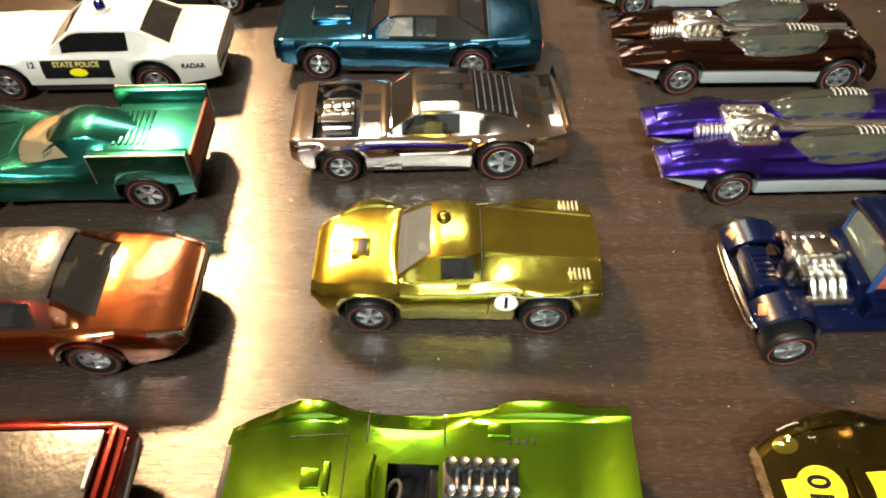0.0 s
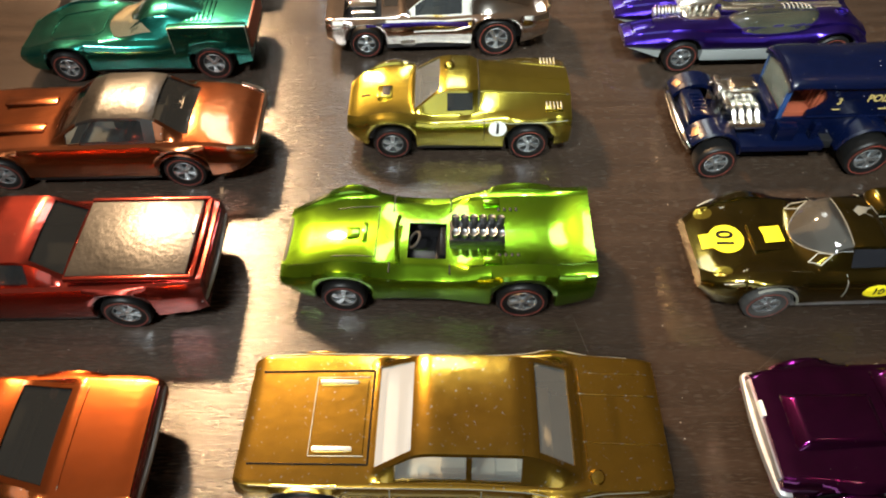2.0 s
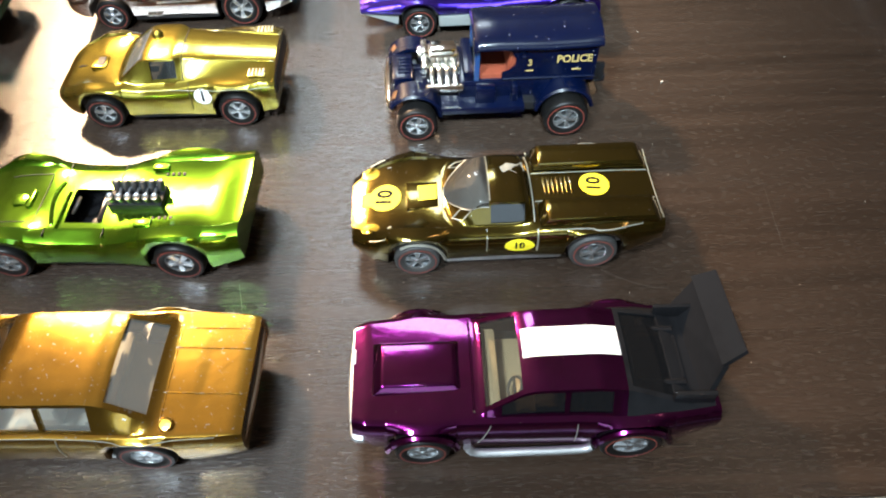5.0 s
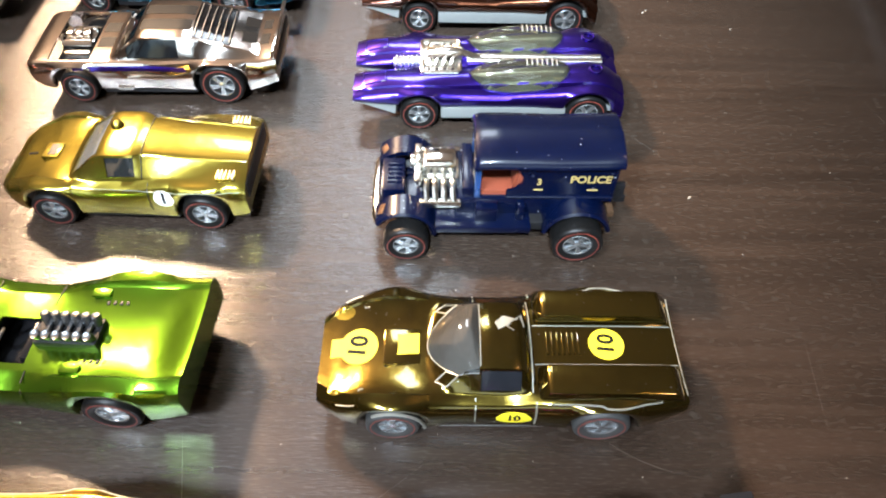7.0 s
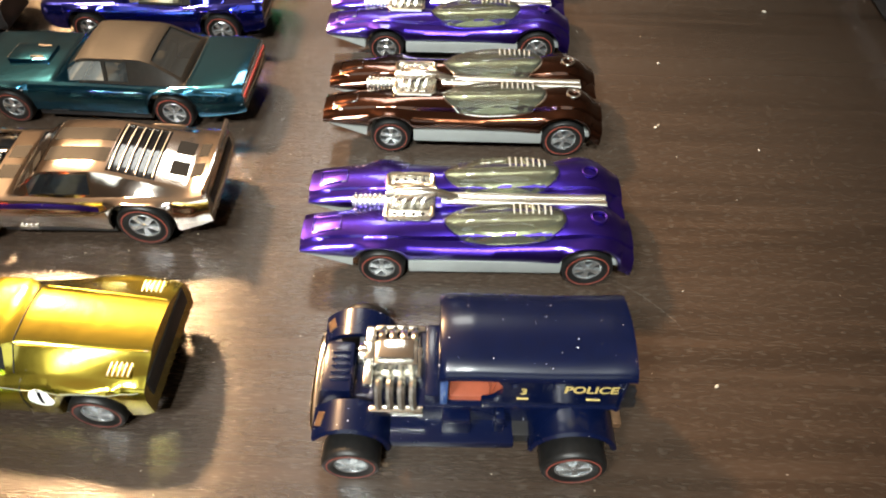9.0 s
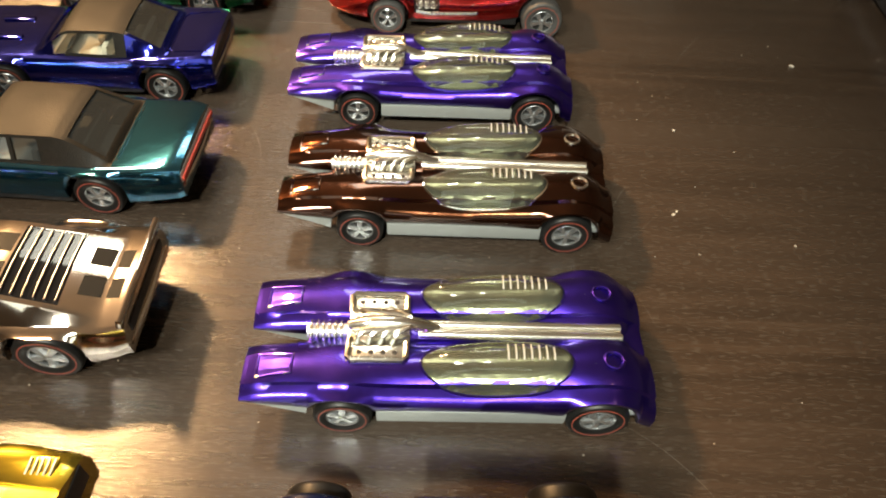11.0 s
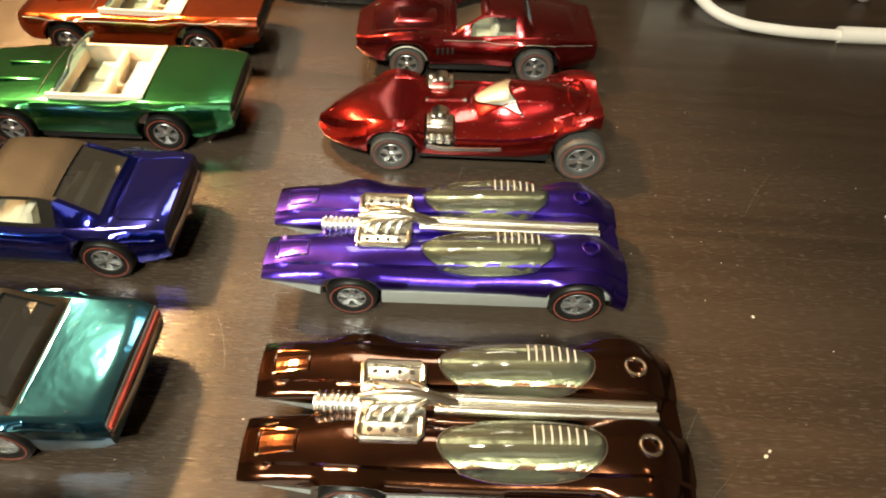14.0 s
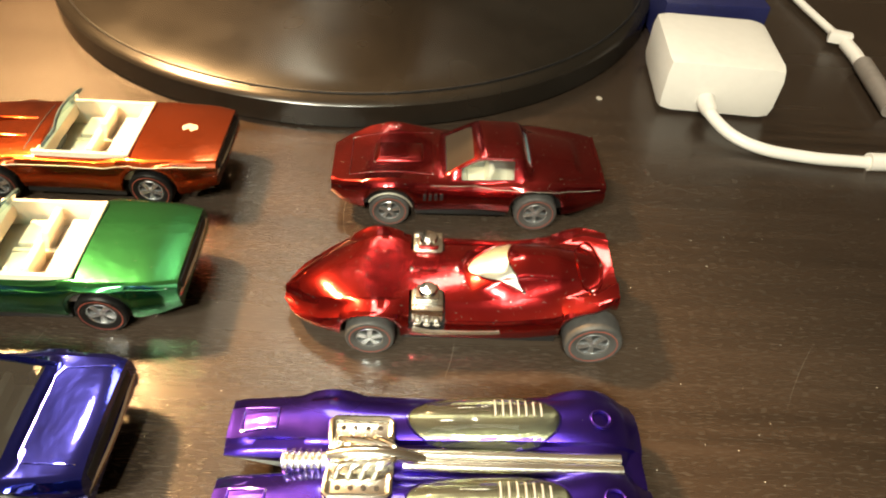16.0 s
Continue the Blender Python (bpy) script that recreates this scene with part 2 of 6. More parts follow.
P_COPPER = candy("copper_orange_lacquer", (0.30, 0.085, 0.03), 0.17, 0.3)
P_REDROSE = candy("rose_red_lacquer", (0.32, 0.04, 0.028), 0.2)
P_TANGERINE = candy("tangerine_lacquer", (0.45, 0.10, 0.024), 0.2)
P_NAVY = material("navy_enamel", (0.0005, 0.0024, 0.0145), 0.25, 0.0, 0.2, grain=0.15, spec=0.3, chips=0.45, chip_colour=(0.5, 0.5, 0.55))
M_LAMP_BASE = material("gloss_black_base", (0.012, 0.010, 0.008), 0.24, 0.0, 0.0, grain=0.3)
M_ADAPTER = material("white_adapter_plastic", (0.82, 0.79, 0.74), 0.35, grain=0.03)
M_BLUE_BOX = material("blue_card", (0.008, 0.012, 0.075), 0.5, grain=0.15)
M_GREY_PLUG = material("grey_plug", (0.22, 0.19, 0.17), 0.45, grain=0.1)
M_WALL = material("room_wall_paint", (0.42, 0.34, 0.27), 0.8, grain=0.06, grain_scale=6)
M_CEIL = material("room_ceiling_paint", (0.70, 0.63, 0.55), 0.9, grain=0.04, grain_scale=5)
M_FLOOR = material("room_floor_wood", (0.16, 0.10, 0.06), 0.5, grain=0.2, grain_scale=8)
M_CRUMB = material("pale_crumb", (0.34, 0.30, 0.25), 0.8, grain=0.2)
M_SLATE = material("slate_face", (0.045, 0.055, 0.085), 0.4, 0.2, grain=0.15, grain_scale=200)
M_SCRATCH = material("fine_scratch", (0.07, 0.06, 0.05), 0.5, 0.0, grain=0.4, grain_scale=600)
M_PANE = material("dark_pane", (0.012, 0.013, 0.016), 0.08, 0.0, 0.0, grain=0.2, spec=0.6)
M_WING = material("matt_black_wing", (0.010, 0.010, 0.011), 0.5, 0.0, grain=0.3, spec=0.03)
# ---- mesh tools (lengths in millimetres; a mesh is scaled to metres when it is linked) ----
def finish(name, verts, faces, mat, parent=None, label="", smooth=True, at=None):
    me = bpy.data.meshes.new(name)
    me.from_pydata([(v[0] * MM, v[1] * MM, v[2] * MM) for v in verts], [], faces)
    bm = bmesh.new()
    bm.from_mesh(me)
    bmesh.ops.recalc_face_normals(bm, faces=bm.faces)
    bm.to_mesh(me)
    bm.free()
    me.materials.append(mat)
    if smooth:
        me.polygons.foreach_set("use_smooth", [True] * len(me.polygons))
        me.set_sharp_from_angle(angle=radians(38))
    ob = new(name, me)
    if parent:
        ob.parent = parent
    if at is not None:
        ob.matrix_local = at
    if label:
        ob["label"] = label
    return ob


def part(name, bm, mat, parent, label="", smooth=True):
    """Links a bmesh (in millimetres) as one mesh object under a thing or a part."""
    me = bpy.data.meshes.new(name)
    bmesh.ops.scale(bm, vec=(MM, MM, MM), verts=bm.verts)
    bmesh.ops.recalc_face_normals(bm, faces=bm.faces)
    bm.to_mesh(me)
    bm.free()
    me.materials.append(mat)
    if smooth:
        me.polygons.foreach_set("use_smooth", [True] * len(me.polygons))
        me.set_sharp_from_angle(angle=radians(38))
    ob = new(name, me)
    ob.parent = parent
    if label:
        ob["label"] = label
    return ob


def add_box(bm, c, s, bevel=0.0, turn=None, taper=1.0):
    """A box with rounded edges; taper narrows its top."""
    made = bmesh.ops.create_cube(bm, size=1)["verts"]
    for v in made:
        k = taper if v.co.z > 0 else 1.0
        v.co = Vector((v.co.x * s[0] * k, v.co.y * s[1] * k, v.co.z * s[2]))
    if bevel:
        edges = list({e for v in made for e in v.link_edges})
        made = list({v for f in bmesh.ops.bevel(bm, geom=edges, offset=bevel, segments=2, affect="EDGES", profile=0.6)["faces"] for v in f.verts} | {v for v in made if v.is_valid})
    m = Matrix.Translation(c) @ (turn or Matrix())
    for v in made:
        v.co = m @ v.co
    return bm


def boxed(c, s, bevel=0.0, turn=None, taper=1.0):
    return add_box(bmesh.new(), c, s, bevel, turn, taper)


def add_tube(bm, pts, r, n=10, ends=True, radii=None):
    """A round bar along a run of points."""
    pts = [Vector(p) for p in pts]
    rings = []
    for i, p in enumerate(pts):
        d = (pts[min(i + 1, len(pts) - 1)] - pts[max(i - 1, 0)]).normalized()
        a = d.orthogonal().normalized() if abs(d.z) > 0.99 else d.cross(Vector((0, 0, 1))).normalized()
        b = d.cross(a)
        rr = radii[i] if radii else r
        rings.append([bm.verts.new(p + rr * (math.cos(2 * math.pi * k / n) * a + math.sin(2 * math.pi * k / n) * b)) for k in range(n)])
    for u, w in zip(rings, rings[1:]):
        for k in range(n):
            bm.faces.new((u[k], u[(k + 1) % n], w[(k + 1) % n], w[k]))
    if ends:
        bm.faces.new(rings[0][::-1])
        bm.faces.new(rings[-1])
    return bm


def tube(pts, r, n=10, radii=None):
    return add_tube(bmesh.new(), pts, r, n, True, radii)


def add_lathe(bm, profile, n=32, m=None, closed=False):
    """Turns (radius, height) pairs round the z axis."""
    m = m or Matrix()
    rings = []
    for r, z in profile:
        if r < 1e-6:
            rings.append([bm.verts.new(m @ Vector((0, 0, z)))])
        else:
            rings.append([bm.verts.new(m @ Vector((r * math.cos(2 * math.pi * k / n), r * math.sin(2 * math.pi * k / n), z))) for k in range(n)])
    pairs = list(zip(rings, rings[1:])) + ([(rings[-1], rings[0])] if closed else [])
    for u, w in pairs:
        for k in range(n):
            k2 = (k + 1) % n
            q = [u[k % len(u)], u[k2 % len(u)], w[k2 % len(w)], w[k % len(w)]]
            q = list(dict.fromkeys(q))
            if len(q) > 2:
                bm.faces.new(q)
    return bm


def lathe(profile, n=32, m=None, closed=False):
    return add_lathe(bmesh.new(), profile, n, m, closed)


def bent(points, per=8):
    """A smooth run through a few points (Catmull-Rom)."""
    p = [Vector(q) for q in points]
    p = [2 * p[0] - p[1], *p, 2 * p[-1] - p[-2]]
    out = []
    for a, b, c, d in zip(p, p[1:], p[2:], p[3:]):
        for k in range(per):
            t = k / per
            out.append(0.5 * (2 * b + (c - a) * t + (2 * a - 5 * b + 4 * c - d) * t * t + (3 * b - a - 3 * c + d) * t ** 3))
    return out + [p[-2]]


def curve(keys, soft=1.2):
    """A rounded run through (x, value) keys."""
    xs, vs = zip(*keys)
    offs = np.linspace(-soft, soft, 7) if soft else np.zeros(1)
    return lambda x: float(np.mean(np.interp(np.clip(x + offs, xs[0], xs[-1]), xs, vs)))


def letters(text, size):
    """The flat mesh of a word in the built-in font: points centred on the word, and faces."""
    data = bpy.data.curves.new("letters", "FONT")
    data.body, data.size, data.align_x, data.align_y = text, size, "CENTER", "CENTER"
    data.resolution_u, data.offset = 3, 0.035 * size
    ob = new("letters", data)
    bpy.context.view_layer.update()
    me = bpy.data.meshes.new_from_object(ob)
    bm = bmesh.new()
    bm.from_mesh(me)
    bmesh.ops.triangulate(bm, faces=bm.faces)
    bmesh.ops.subdivide_edges(bm, edges=[e for e in bm.edges if e.calc_length() > size * 0.25], cuts=1)
    bmesh.ops.triangulate(bm, faces=bm.faces)
    bm.verts.ensure_lookup_table()
    pts = [(v.co.x, v.co.y) for v in bm.verts]
    faces = [[v.index for v in f.verts] for f in bm.faces]
    bm.free()
    bpy.data.objects.remove(ob)
    bpy.data.curves.remove(data)
    bpy.data.meshes.remove(me)
    return pts, faces


# ---- the wheels, shared by all the cars ----
def wheel_meshes(radius, width):
    """Tyre, red ring, recess and five-spoked hub; the axis is y, the outer face looks to -y."""
    turn = Matrix.Rotation(radians(90), 4, "X")
    r, w = radius, width
    tyre = lathe([(r * 0.54, 0.1), (r * 0.58, w * 0.5 - 0.35), (r * 0.70, w * 0.5 - 0.05), (r * 0.80, w * 0.5), (r * 0.93, w * 0.5 - 0.1), (r * 0.985, w * 0.5 - 0.45), (r, w * 0.5 - 1.0), (r, -w * 0.5 + 0.6), (r * 0.95, -w * 0.5), (r * 0.3, -w * 0.5), (r * 0.3, 0.1)], 36, turn, True)
    ring = lathe([(r * 0.785, w * 0.5 - 0.06), (r * 0.79, w * 0.5 + 0.035), (r * 0.822, w * 0.5 + 0.025), (r * 0.827, w * 0.5 - 0.08)], 36, turn)
    back = lathe([(0, w * 0.5 - 1.25), (r * 0.58, w * 0.5 - 1.25)], 24, turn)
    hub = lathe([(0, w * 0.5 - 0.15), (r * 0.10, w * 0.5 - 0.18), (r * 0.16, w * 0.5 - 0.45), (r * 0.17, w * 0.5 - 1.1)], 16, turn)
    add_lathe(hub, [(r * 0.50, w * 0.5 - 1.0), (r * 0.51, w * 0.5 - 0.45), (r * 0.545, w * 0.5 - 0.35), (r * 0.58, w * 0.5 - 0.5)], 32, turn)
    for k in range(5):
        a = 2 * math.pi * k / 5 + 0.3
        q = turn @ Matrix.Rotation(a, 4, "Z")
        vs = [hub.verts.new(q @ Vector(p)) for p in ((r * 0.10, -r * 0.07, w * 0.5 - 0.35), (r * 0.10, r * 0.07, w * 0.5 - 0.35), (r * 0.52, r * 0.125, w * 0.5 - 0.5), (r * 0.52, -r * 0.125, w * 0.5 - 0.5), (r * 0.10, -r * 0.09, w * 0.5 - 0.95), (r * 0.10, r * 0.09, w * 0.5 - 0.95), (r * 0.52, r * 0.15, w * 0.5 - 1.2), (r * 0.52, -r * 0.15, w * 0.5 - 1.2))]
        for f in ((0, 1, 2, 3), (0, 4, 5, 1), (1, 5, 6, 2), (2, 6, 7, 3), (3, 7, 4, 0)):
            hub.faces.new([vs[i] for i in f])
    out = []
    for name, bm, mat in (("wheel", tyre, M_TYRE), ("red_line", ring, M_RED), ("recess", back, M_HUB_DARK), ("hub", hub, M_HUB)):
        ob = part(name, bm, mat, None)
        out.append((name, ob.data))
        bpy.data.objects.remove(ob)
    return out


WHEEL_SETS = {}


def wheel(car, x, y, radius, width, outward=-1, red=True, spin=0.0, dusty=False):
    """One wheel as a part of a car: tyre, with red line, recess and hub under it."""
    key = (radius, width)
    if key not in WHEEL_SETS:
        WHEEL_SETS[key] = wheel_meshes(radius, width)
    top = None
    for name, me in WHEEL_SETS[key]:
        if name == "red_line" and not red:
            continue
        if name == "wheel" and dusty:
            me = me.copy()
            me.materials[0] = M_TYRE_DUSTY
        ob = new(name, me)
        if top is None:
            top = ob
            ob.parent = car
            ob.matrix_local = pose(x * MM, y * MM, radius * MM, 0, 0, 0 if outward < 0 else 180) @ pose(0, 0, 0, 0, spin, 0)
            ob["label"] = "black wheel with a red line and a bright hub" if red else "black wheel with a bright hub"
        else:
            ob.parent = top
    return top


def axles(car, spec):
    """Four wheels from (x, radius, width) of both axles and the half track to the tyres' outer faces."""
    for i, (x, r, w) in enumerate(spec["wheels"]):
        t = spec["track"][i]
        wheel(car, x, -(t - w / 2), r, w, -1, spin=37 * i + spec.get("spin", 0), dusty=spec.get("dusty", False))
        wheel(car, x, t - w / 2, r, w, 1, spin=61 * i + 20, dusty=spec.get("dusty", False))
        part("axle", tube([(x, -t + w, r), (x, t - w, r)], 0.6, 8), M_CAST, car)


# ---- car bodies ----
SIDE_F = (0.10, 0.5, 0.88, 0.97)
ROOF_Y = (0.9, 0.62, 0.31, 0.0)


class Shell:
    """The skin of a die-cast car: a run of cross-sections from nose (x = 0) to tail, with arches, belt and cabin."""

    def __init__(self, spec):
        s = self.s = spec
        self.L = s["length"]
        self.W, self.S, self.D = curve(s["width"], s.get("soft_w", 1.0)), curve(s["shoulder"], s.get("soft", 1.2)), curve(s["deck"], s.get("soft", 1.2))
        low = curve(s["sill"], 0.5)
        self.B = lambda x: low(x) - s.get("drop", 1.8)
        cabin = curve(s["roof"], s.get("soft_r", 0.7)) if "roof" in s else None
        self.R = (lambda x: cabin(x) if s["roof"][0][0] <= x <= s["roof"][-1][0] else -100.0) if cabin else (lambda x: -100.0)
        self.RW = curve(s["roof_width"], 1.0) if "roof_width" in s else (lambda x: 9.0)
        self.arches = [(x, r, r + s.get("arch", 1.3)) for x, r, w in s["wheels"]]
        xs = set(np.linspace(0, self.L, int(self.L / 0.9)))
        for x, r, a in self.arches:
            xs |= {x + a * math.cos(math.pi * k / 14) for k in range(15)} | {x - a - 0.05, x + a + 0.05}
        xs |= {0.25, 0.6, self.L - 0.25, self.L - 0.6}
        for c in s.get("cuts", ()):
            xs |= {c - 0.02, c + 0.02}
        xs = sorted(x for x in xs if 0 <= x <= self.L)
        self.xs = [x for i, x in enumerate(xs) if i == 0 or x - xs[i - 1] > 0.015]
        self.rows = [self.section(x) for x in self.xs]
        n = len(self.rows[0])
        self.P = np.array([[(x, -y, z) for y, z in row] + [(x, y, z) for y, z in row[-2::-1]] for x, row in zip(self.xs, self.rows)])
        d0 = np.gradient(self.P, axis=0)
        d1 = np.gradient(self.P, axis=1)
        nn = np.cross(d1, d0)
        ln = np.linalg.norm(nn, axis=2, keepdims=True)
        nn = nn / np.maximum(ln, 1e-9)
        mid = nn[:, n - 1, 2]
        self.N = nn * (1 if np.mean(mid) > 0 else -1)
        self.n = n

    def sill(self, x):
        z = self.B(x)
        for c, zc, a in self.arches:
            if abs(x - c) < a:
                z = max(z, zc + math.sqrt(a * a - (x - c) ** 2))
        return z

    def deck(self, x, y, w=None):
        w = w or self.W(x)
        k = min(1.0, abs(y) / max(0.1, w - 1.2))
        return self.D(x) + (self.S(x) - self.D(x)) * k ** self.s.get("deck_power", 2.5)

    def section(self, x):
        w, zs, zb = self.W(x), self.S(x), self.sill(x)
        zb = min(zb, zs - 0.8)
        f = min(1.0, w / 6.0)
        bulge, lean = self.s.get("bulge", 0.3) * f, self.s.get("lean", 0.4) * f
        top = self.s.get("edge", 1.0) * f
        rows = [(w - 2.0 * f, zb + 0.25), (w - 0.5 * f, zb), (w - 0.15 * f, zb + 0.25)]
        crease = self.s.get("crease", 0.6)
        rows += [(w + bulge * 0.7, zb + (zs - zb) * 0.3), (w + bulge, zb + (zs - zb) * crease), (w - lean * 0.5, zs - 0.25 * (zs - zb) * (1 - crease) - 0.3), (w - lean - 0.25 * top, zs - 0.25 * top), (w - lean - top, zs)]
        wb = w - lean - top - self.s.get("ledge", 0.3) * f
        wr = min(self.RW(x), wb - 0.3 * f)
        roof = self.R(x)
        crown = self.s.get("crown", 0.5)
        up = roof > self.deck(x, 0, w) + 0.02

        def z_at(y, g):
            d = self.deck(x, y, w)
            if not up:
                return d
            t = roof - crown * (y / max(wr, 0.1)) ** 2
            return d + max(0.0, t - d) * g

        rows.append((wb, self.deck(x, wb, w)))
        for f in SIDE_F:
            y = wb + (wr - wb) * f
            rows.append((y, z_at(y, f if f < 0.95 else 0.985)))
        for k in ROOF_Y:
            rows.append((wr * k, z_at(wr * k, 1.0)))
        return rows

    BELT, WIN0, WIN1, EDGE, CENTRE = 8, 9, 11, 12, 16

    def top(self, x, y, lift=0.06):
        row = self.section(x)[7:]
        ys, zs = [p[0] for p in row][::-1], [p[1] for p in row][::-1]
        return (x, y, float(np.interp(abs(y), ys, zs)) + lift)

    def side(self, x, z, lift=0.06, hand=-1):
        row = self.section(x)[2:13]
        zs, ys = [p[1] for p in row], [p[0] for p in row]
        return (x, hand * (float(np.interp(z, zs, ys)) + lift), z)

    def split(self, car, mat, where, kinds, name="body", label=""):
        """Builds the skin; where(x, row, y) names the part that a cell belongs to ('' for the body, None for a hole); kinds: name -> (material, label, inset)."""
        P, N = self.P, self.N
        nx, ny = P.shape[:2]
        owner = {}
        for i in range(nx - 1):
            x = 0.5 * (self.xs[i] + self.xs[i + 1])
            for j in range(ny - 1):
                r = j if j < self.n - 1 else ny - 2 - j
                c = 0.25 * (P[i, j] + P[i + 1, j] + P[i, j + 1] + P[i + 1, j + 1])
                owner[i, j] = where(x, r, c[1])
        groups = {}
        for cell, who in owner.items():
            groups.setdefault(who, []).append(cell)
        made = {}
        for who, cells in groups.items():
            if who is None:
                continue
            m, lab, inset = (mat, label, 0.0) if who == "" else kinds[who]
            base = who.split(":")[0] if who else name
            index, verts, faces = {}, [], []

            def vert(i, j, depth):
                key = (i, j, depth)
                if key not in index:
                    index[key] = len(verts)
                    verts.append(tuple(P[i, j] - N[i, j] * depth))
                return index[key]

            for i, j in cells:
                faces.append([vert(i, j, inset), vert(i + 1, j, inset), vert(i + 1, j + 1, inset), vert(i, j + 1, inset)])
                for di, dj, e in ((-1, 0, ((i, j), (i, j + 1))), (1, 0, ((i + 1, j), (i + 1, j + 1))), (0, -1, ((i, j), (i + 1, j))), (0, 1, ((i, j + 1), (i + 1, j + 1)))):
                    o = owner.get((i + di, j + dj), who)
                    if o != who and inset <= 0.05:
                        faces.append([vert(*e[0], inset), vert(*e[1], inset), vert(*e[1], inset + 0.55), vert(*e[0], inset + 0.55)])
            if who == "":
                for i in (0, nx - 1):
                    loop = [vert(i, j, 0.0) for j in range(ny) if owner.get((min(i, nx - 2), min(j, ny - 2)), "") == "" or True]
                    faces.append(loop)
            made[who] = finish(base, verts, faces, m, car, lab)
        return made

    def on_top(self, name, pts, faces, mat, car, label="", lift=0.07):
        return finish(name, [self.top(x, y, lift) for x, y in pts], faces, mat, car, label, False)

    def disc(self, name, x, y, rx, ry, mat, car, lift=0.07, label=""):
        pts, faces = [(x, y)], []
        for ring in (0.5, 1.0):
            pts += [(x + rx * ring * math.cos(2 * math.pi * k / 24), y + ry * ring * math.sin(2 * math.pi * k / 24)) for k in range(24)]
        for k in range(24):
            faces += [(0, 1 + k, 1 + (k + 1) % 24), (1 + k, 25 + k, 25 + (k + 1) % 24, 1 + (k + 1) % 24)]
        return self.on_top(name, pts, faces, mat, car, label, lift)

    def sheet(self, name, x0, x1, y0, y1, mat, car, lift=0.07, label="", x2=None, x3=None):
        """A draped rectangle; x2, x3: its ends on the y1 side, where they differ."""
        x2, x3 = x0 if x2 is None else x2, x1 if x3 is None else x3
        nx, ny = max(2, int(abs(x1 - x0) / 0.7)), max(2, int(abs(y1 - y0) / 0.9))
        pts = [((x0 + (x1 - x0) * i / nx) * (1 - j / ny) + (x2 + (x3 - x2) * i / nx) * j / ny, y0 + (y1 - y0) * j / ny) for i in range(nx + 1) for j in range(ny + 1)]
        faces = [(i * (ny + 1) + j, (i + 1) * (ny + 1) + j, (i + 1) * (ny + 1) + j + 1, i * (ny + 1) + j + 1) for i in range(nx) for j in range(ny)]
        return self.on_top(name, pts, faces, mat, car, label, lift)

    def patch(self, name, edge0, edge1, y0, mat, car, lift, bulge=0.0, label=""):
        """A draped pane between two edges x = edge(|y|), from -y0 to y0; bulge raises its middle."""
        nu, nv = 16, 24
        verts = []
        for j in range(nv + 1):
            y = -y0 + 2 * y0 * j / nv
            a, b = edge0(abs(y)), edge1(abs(y))
            for i in range(nu + 1):
                f = i / nu
                p = self.top(a + (b - a) * f, y, lift + bulge * math.sin(math.pi * f) * (1 - (y / y0) ** 2))
                verts.append(p)
        faces = [(j * (nu + 1) + i, j * (nu + 1) + i + 1, (j + 1) * (nu + 1) + i + 1, (j + 1) * (nu + 1) + i) for j in range(nv) for i in range(nu)]
        return finish(name, verts, faces, mat, car, label)

    def seam(self, name, pts, mat, car, wide=0.35, lift=0.05, side=False, hand=-1):
        """A fine raised line along the skin, over the top (x, y) or down a side (x, z)."""
        run = []
        for (a, b), (c, d) in zip(pts, pts[1:]):
            n = max(2, int(math.hypot(c - a, d - b) / 0.8))
            run += [(a + (c - a) * k / n, b + (d - b) * k / n) for k in range(n)]
        run.append(pts[-1])
        put = [Vector(self.side(*p, lift, hand) if side else self.top(*p, lift)) for p in run]
        return part(name, tube(put, wide / 2, 6), mat, car)

    def words(self, text, x, v, size, mat, car, side=True, hand=-1, turn=0.0, stretch=1.0, name="lettering"):
        pts, faces = letters(text, size)
        c, s = math.cos(turn), math.sin(turn)
        out = []
        for a, b in pts:
            a *= stretch
            a, b = a * c - b * s, a * s + b * c
            out.append(self.side(x + a, v + b, 0.12, hand) if side else self.top(x + a, v + b, 0.14))
        return finish(name, out, faces, mat, car, smooth=False)

    def side_sheet(self, name, x0, x1, z0, z1, mat, car, hand=-1, lift=0.07, round_=False, label=""):
        nx, nz = 12, 6
        if round_:
            pts, faces = [((x0 + x1) / 2, (z0 + z1) / 2)], []
            for ring in (0.5, 1.0):
                pts += [((x0 + x1) / 2 + (x1 - x0) / 2 * ring * math.cos(2 * math.pi * k / 24), (z0 + z1) / 2 + (z1 - z0) / 2 * ring * math.sin(2 * math.pi * k / 24)) for k in range(24)]
            for k in range(24):
                faces += [(0, 1 + k, 1 + (k + 1) % 24), (1 + k, 25 + k, 25 + (k + 1) % 24, 1 + (k + 1) % 24)]
        else:
            pts = [(x0 + (x1 - x0) * i / nx, z0 + (z1 - z0) * j / nz) for i in range(nx + 1) for j in range(nz + 1)]
            faces = [(i * (nz + 1) + j, (i + 1) * (nz + 1) + j, (i + 1) * (nz + 1) + j + 1, i * (nz + 1) + j + 1) for i in range(nx) for j in range(nz)]
        return finish(name, [self.side(x, z, lift, hand) for x, z in pts], faces, mat, car, label, False)


def new_car(name, label, x, y, yaw=0.0, group="toy cars on the table", lift=0.0):
    """The Empty at a car's base: its nose at x, its middle line at y (millimetres), the nose towards -x before the yaw."""
    car = new(name)
    car.empty_display_size = 0.01
    car.matrix_world = pose(x * MM, y * MM, lift, 0, 0, yaw)
    return tagged(car, label, "toy car", group)


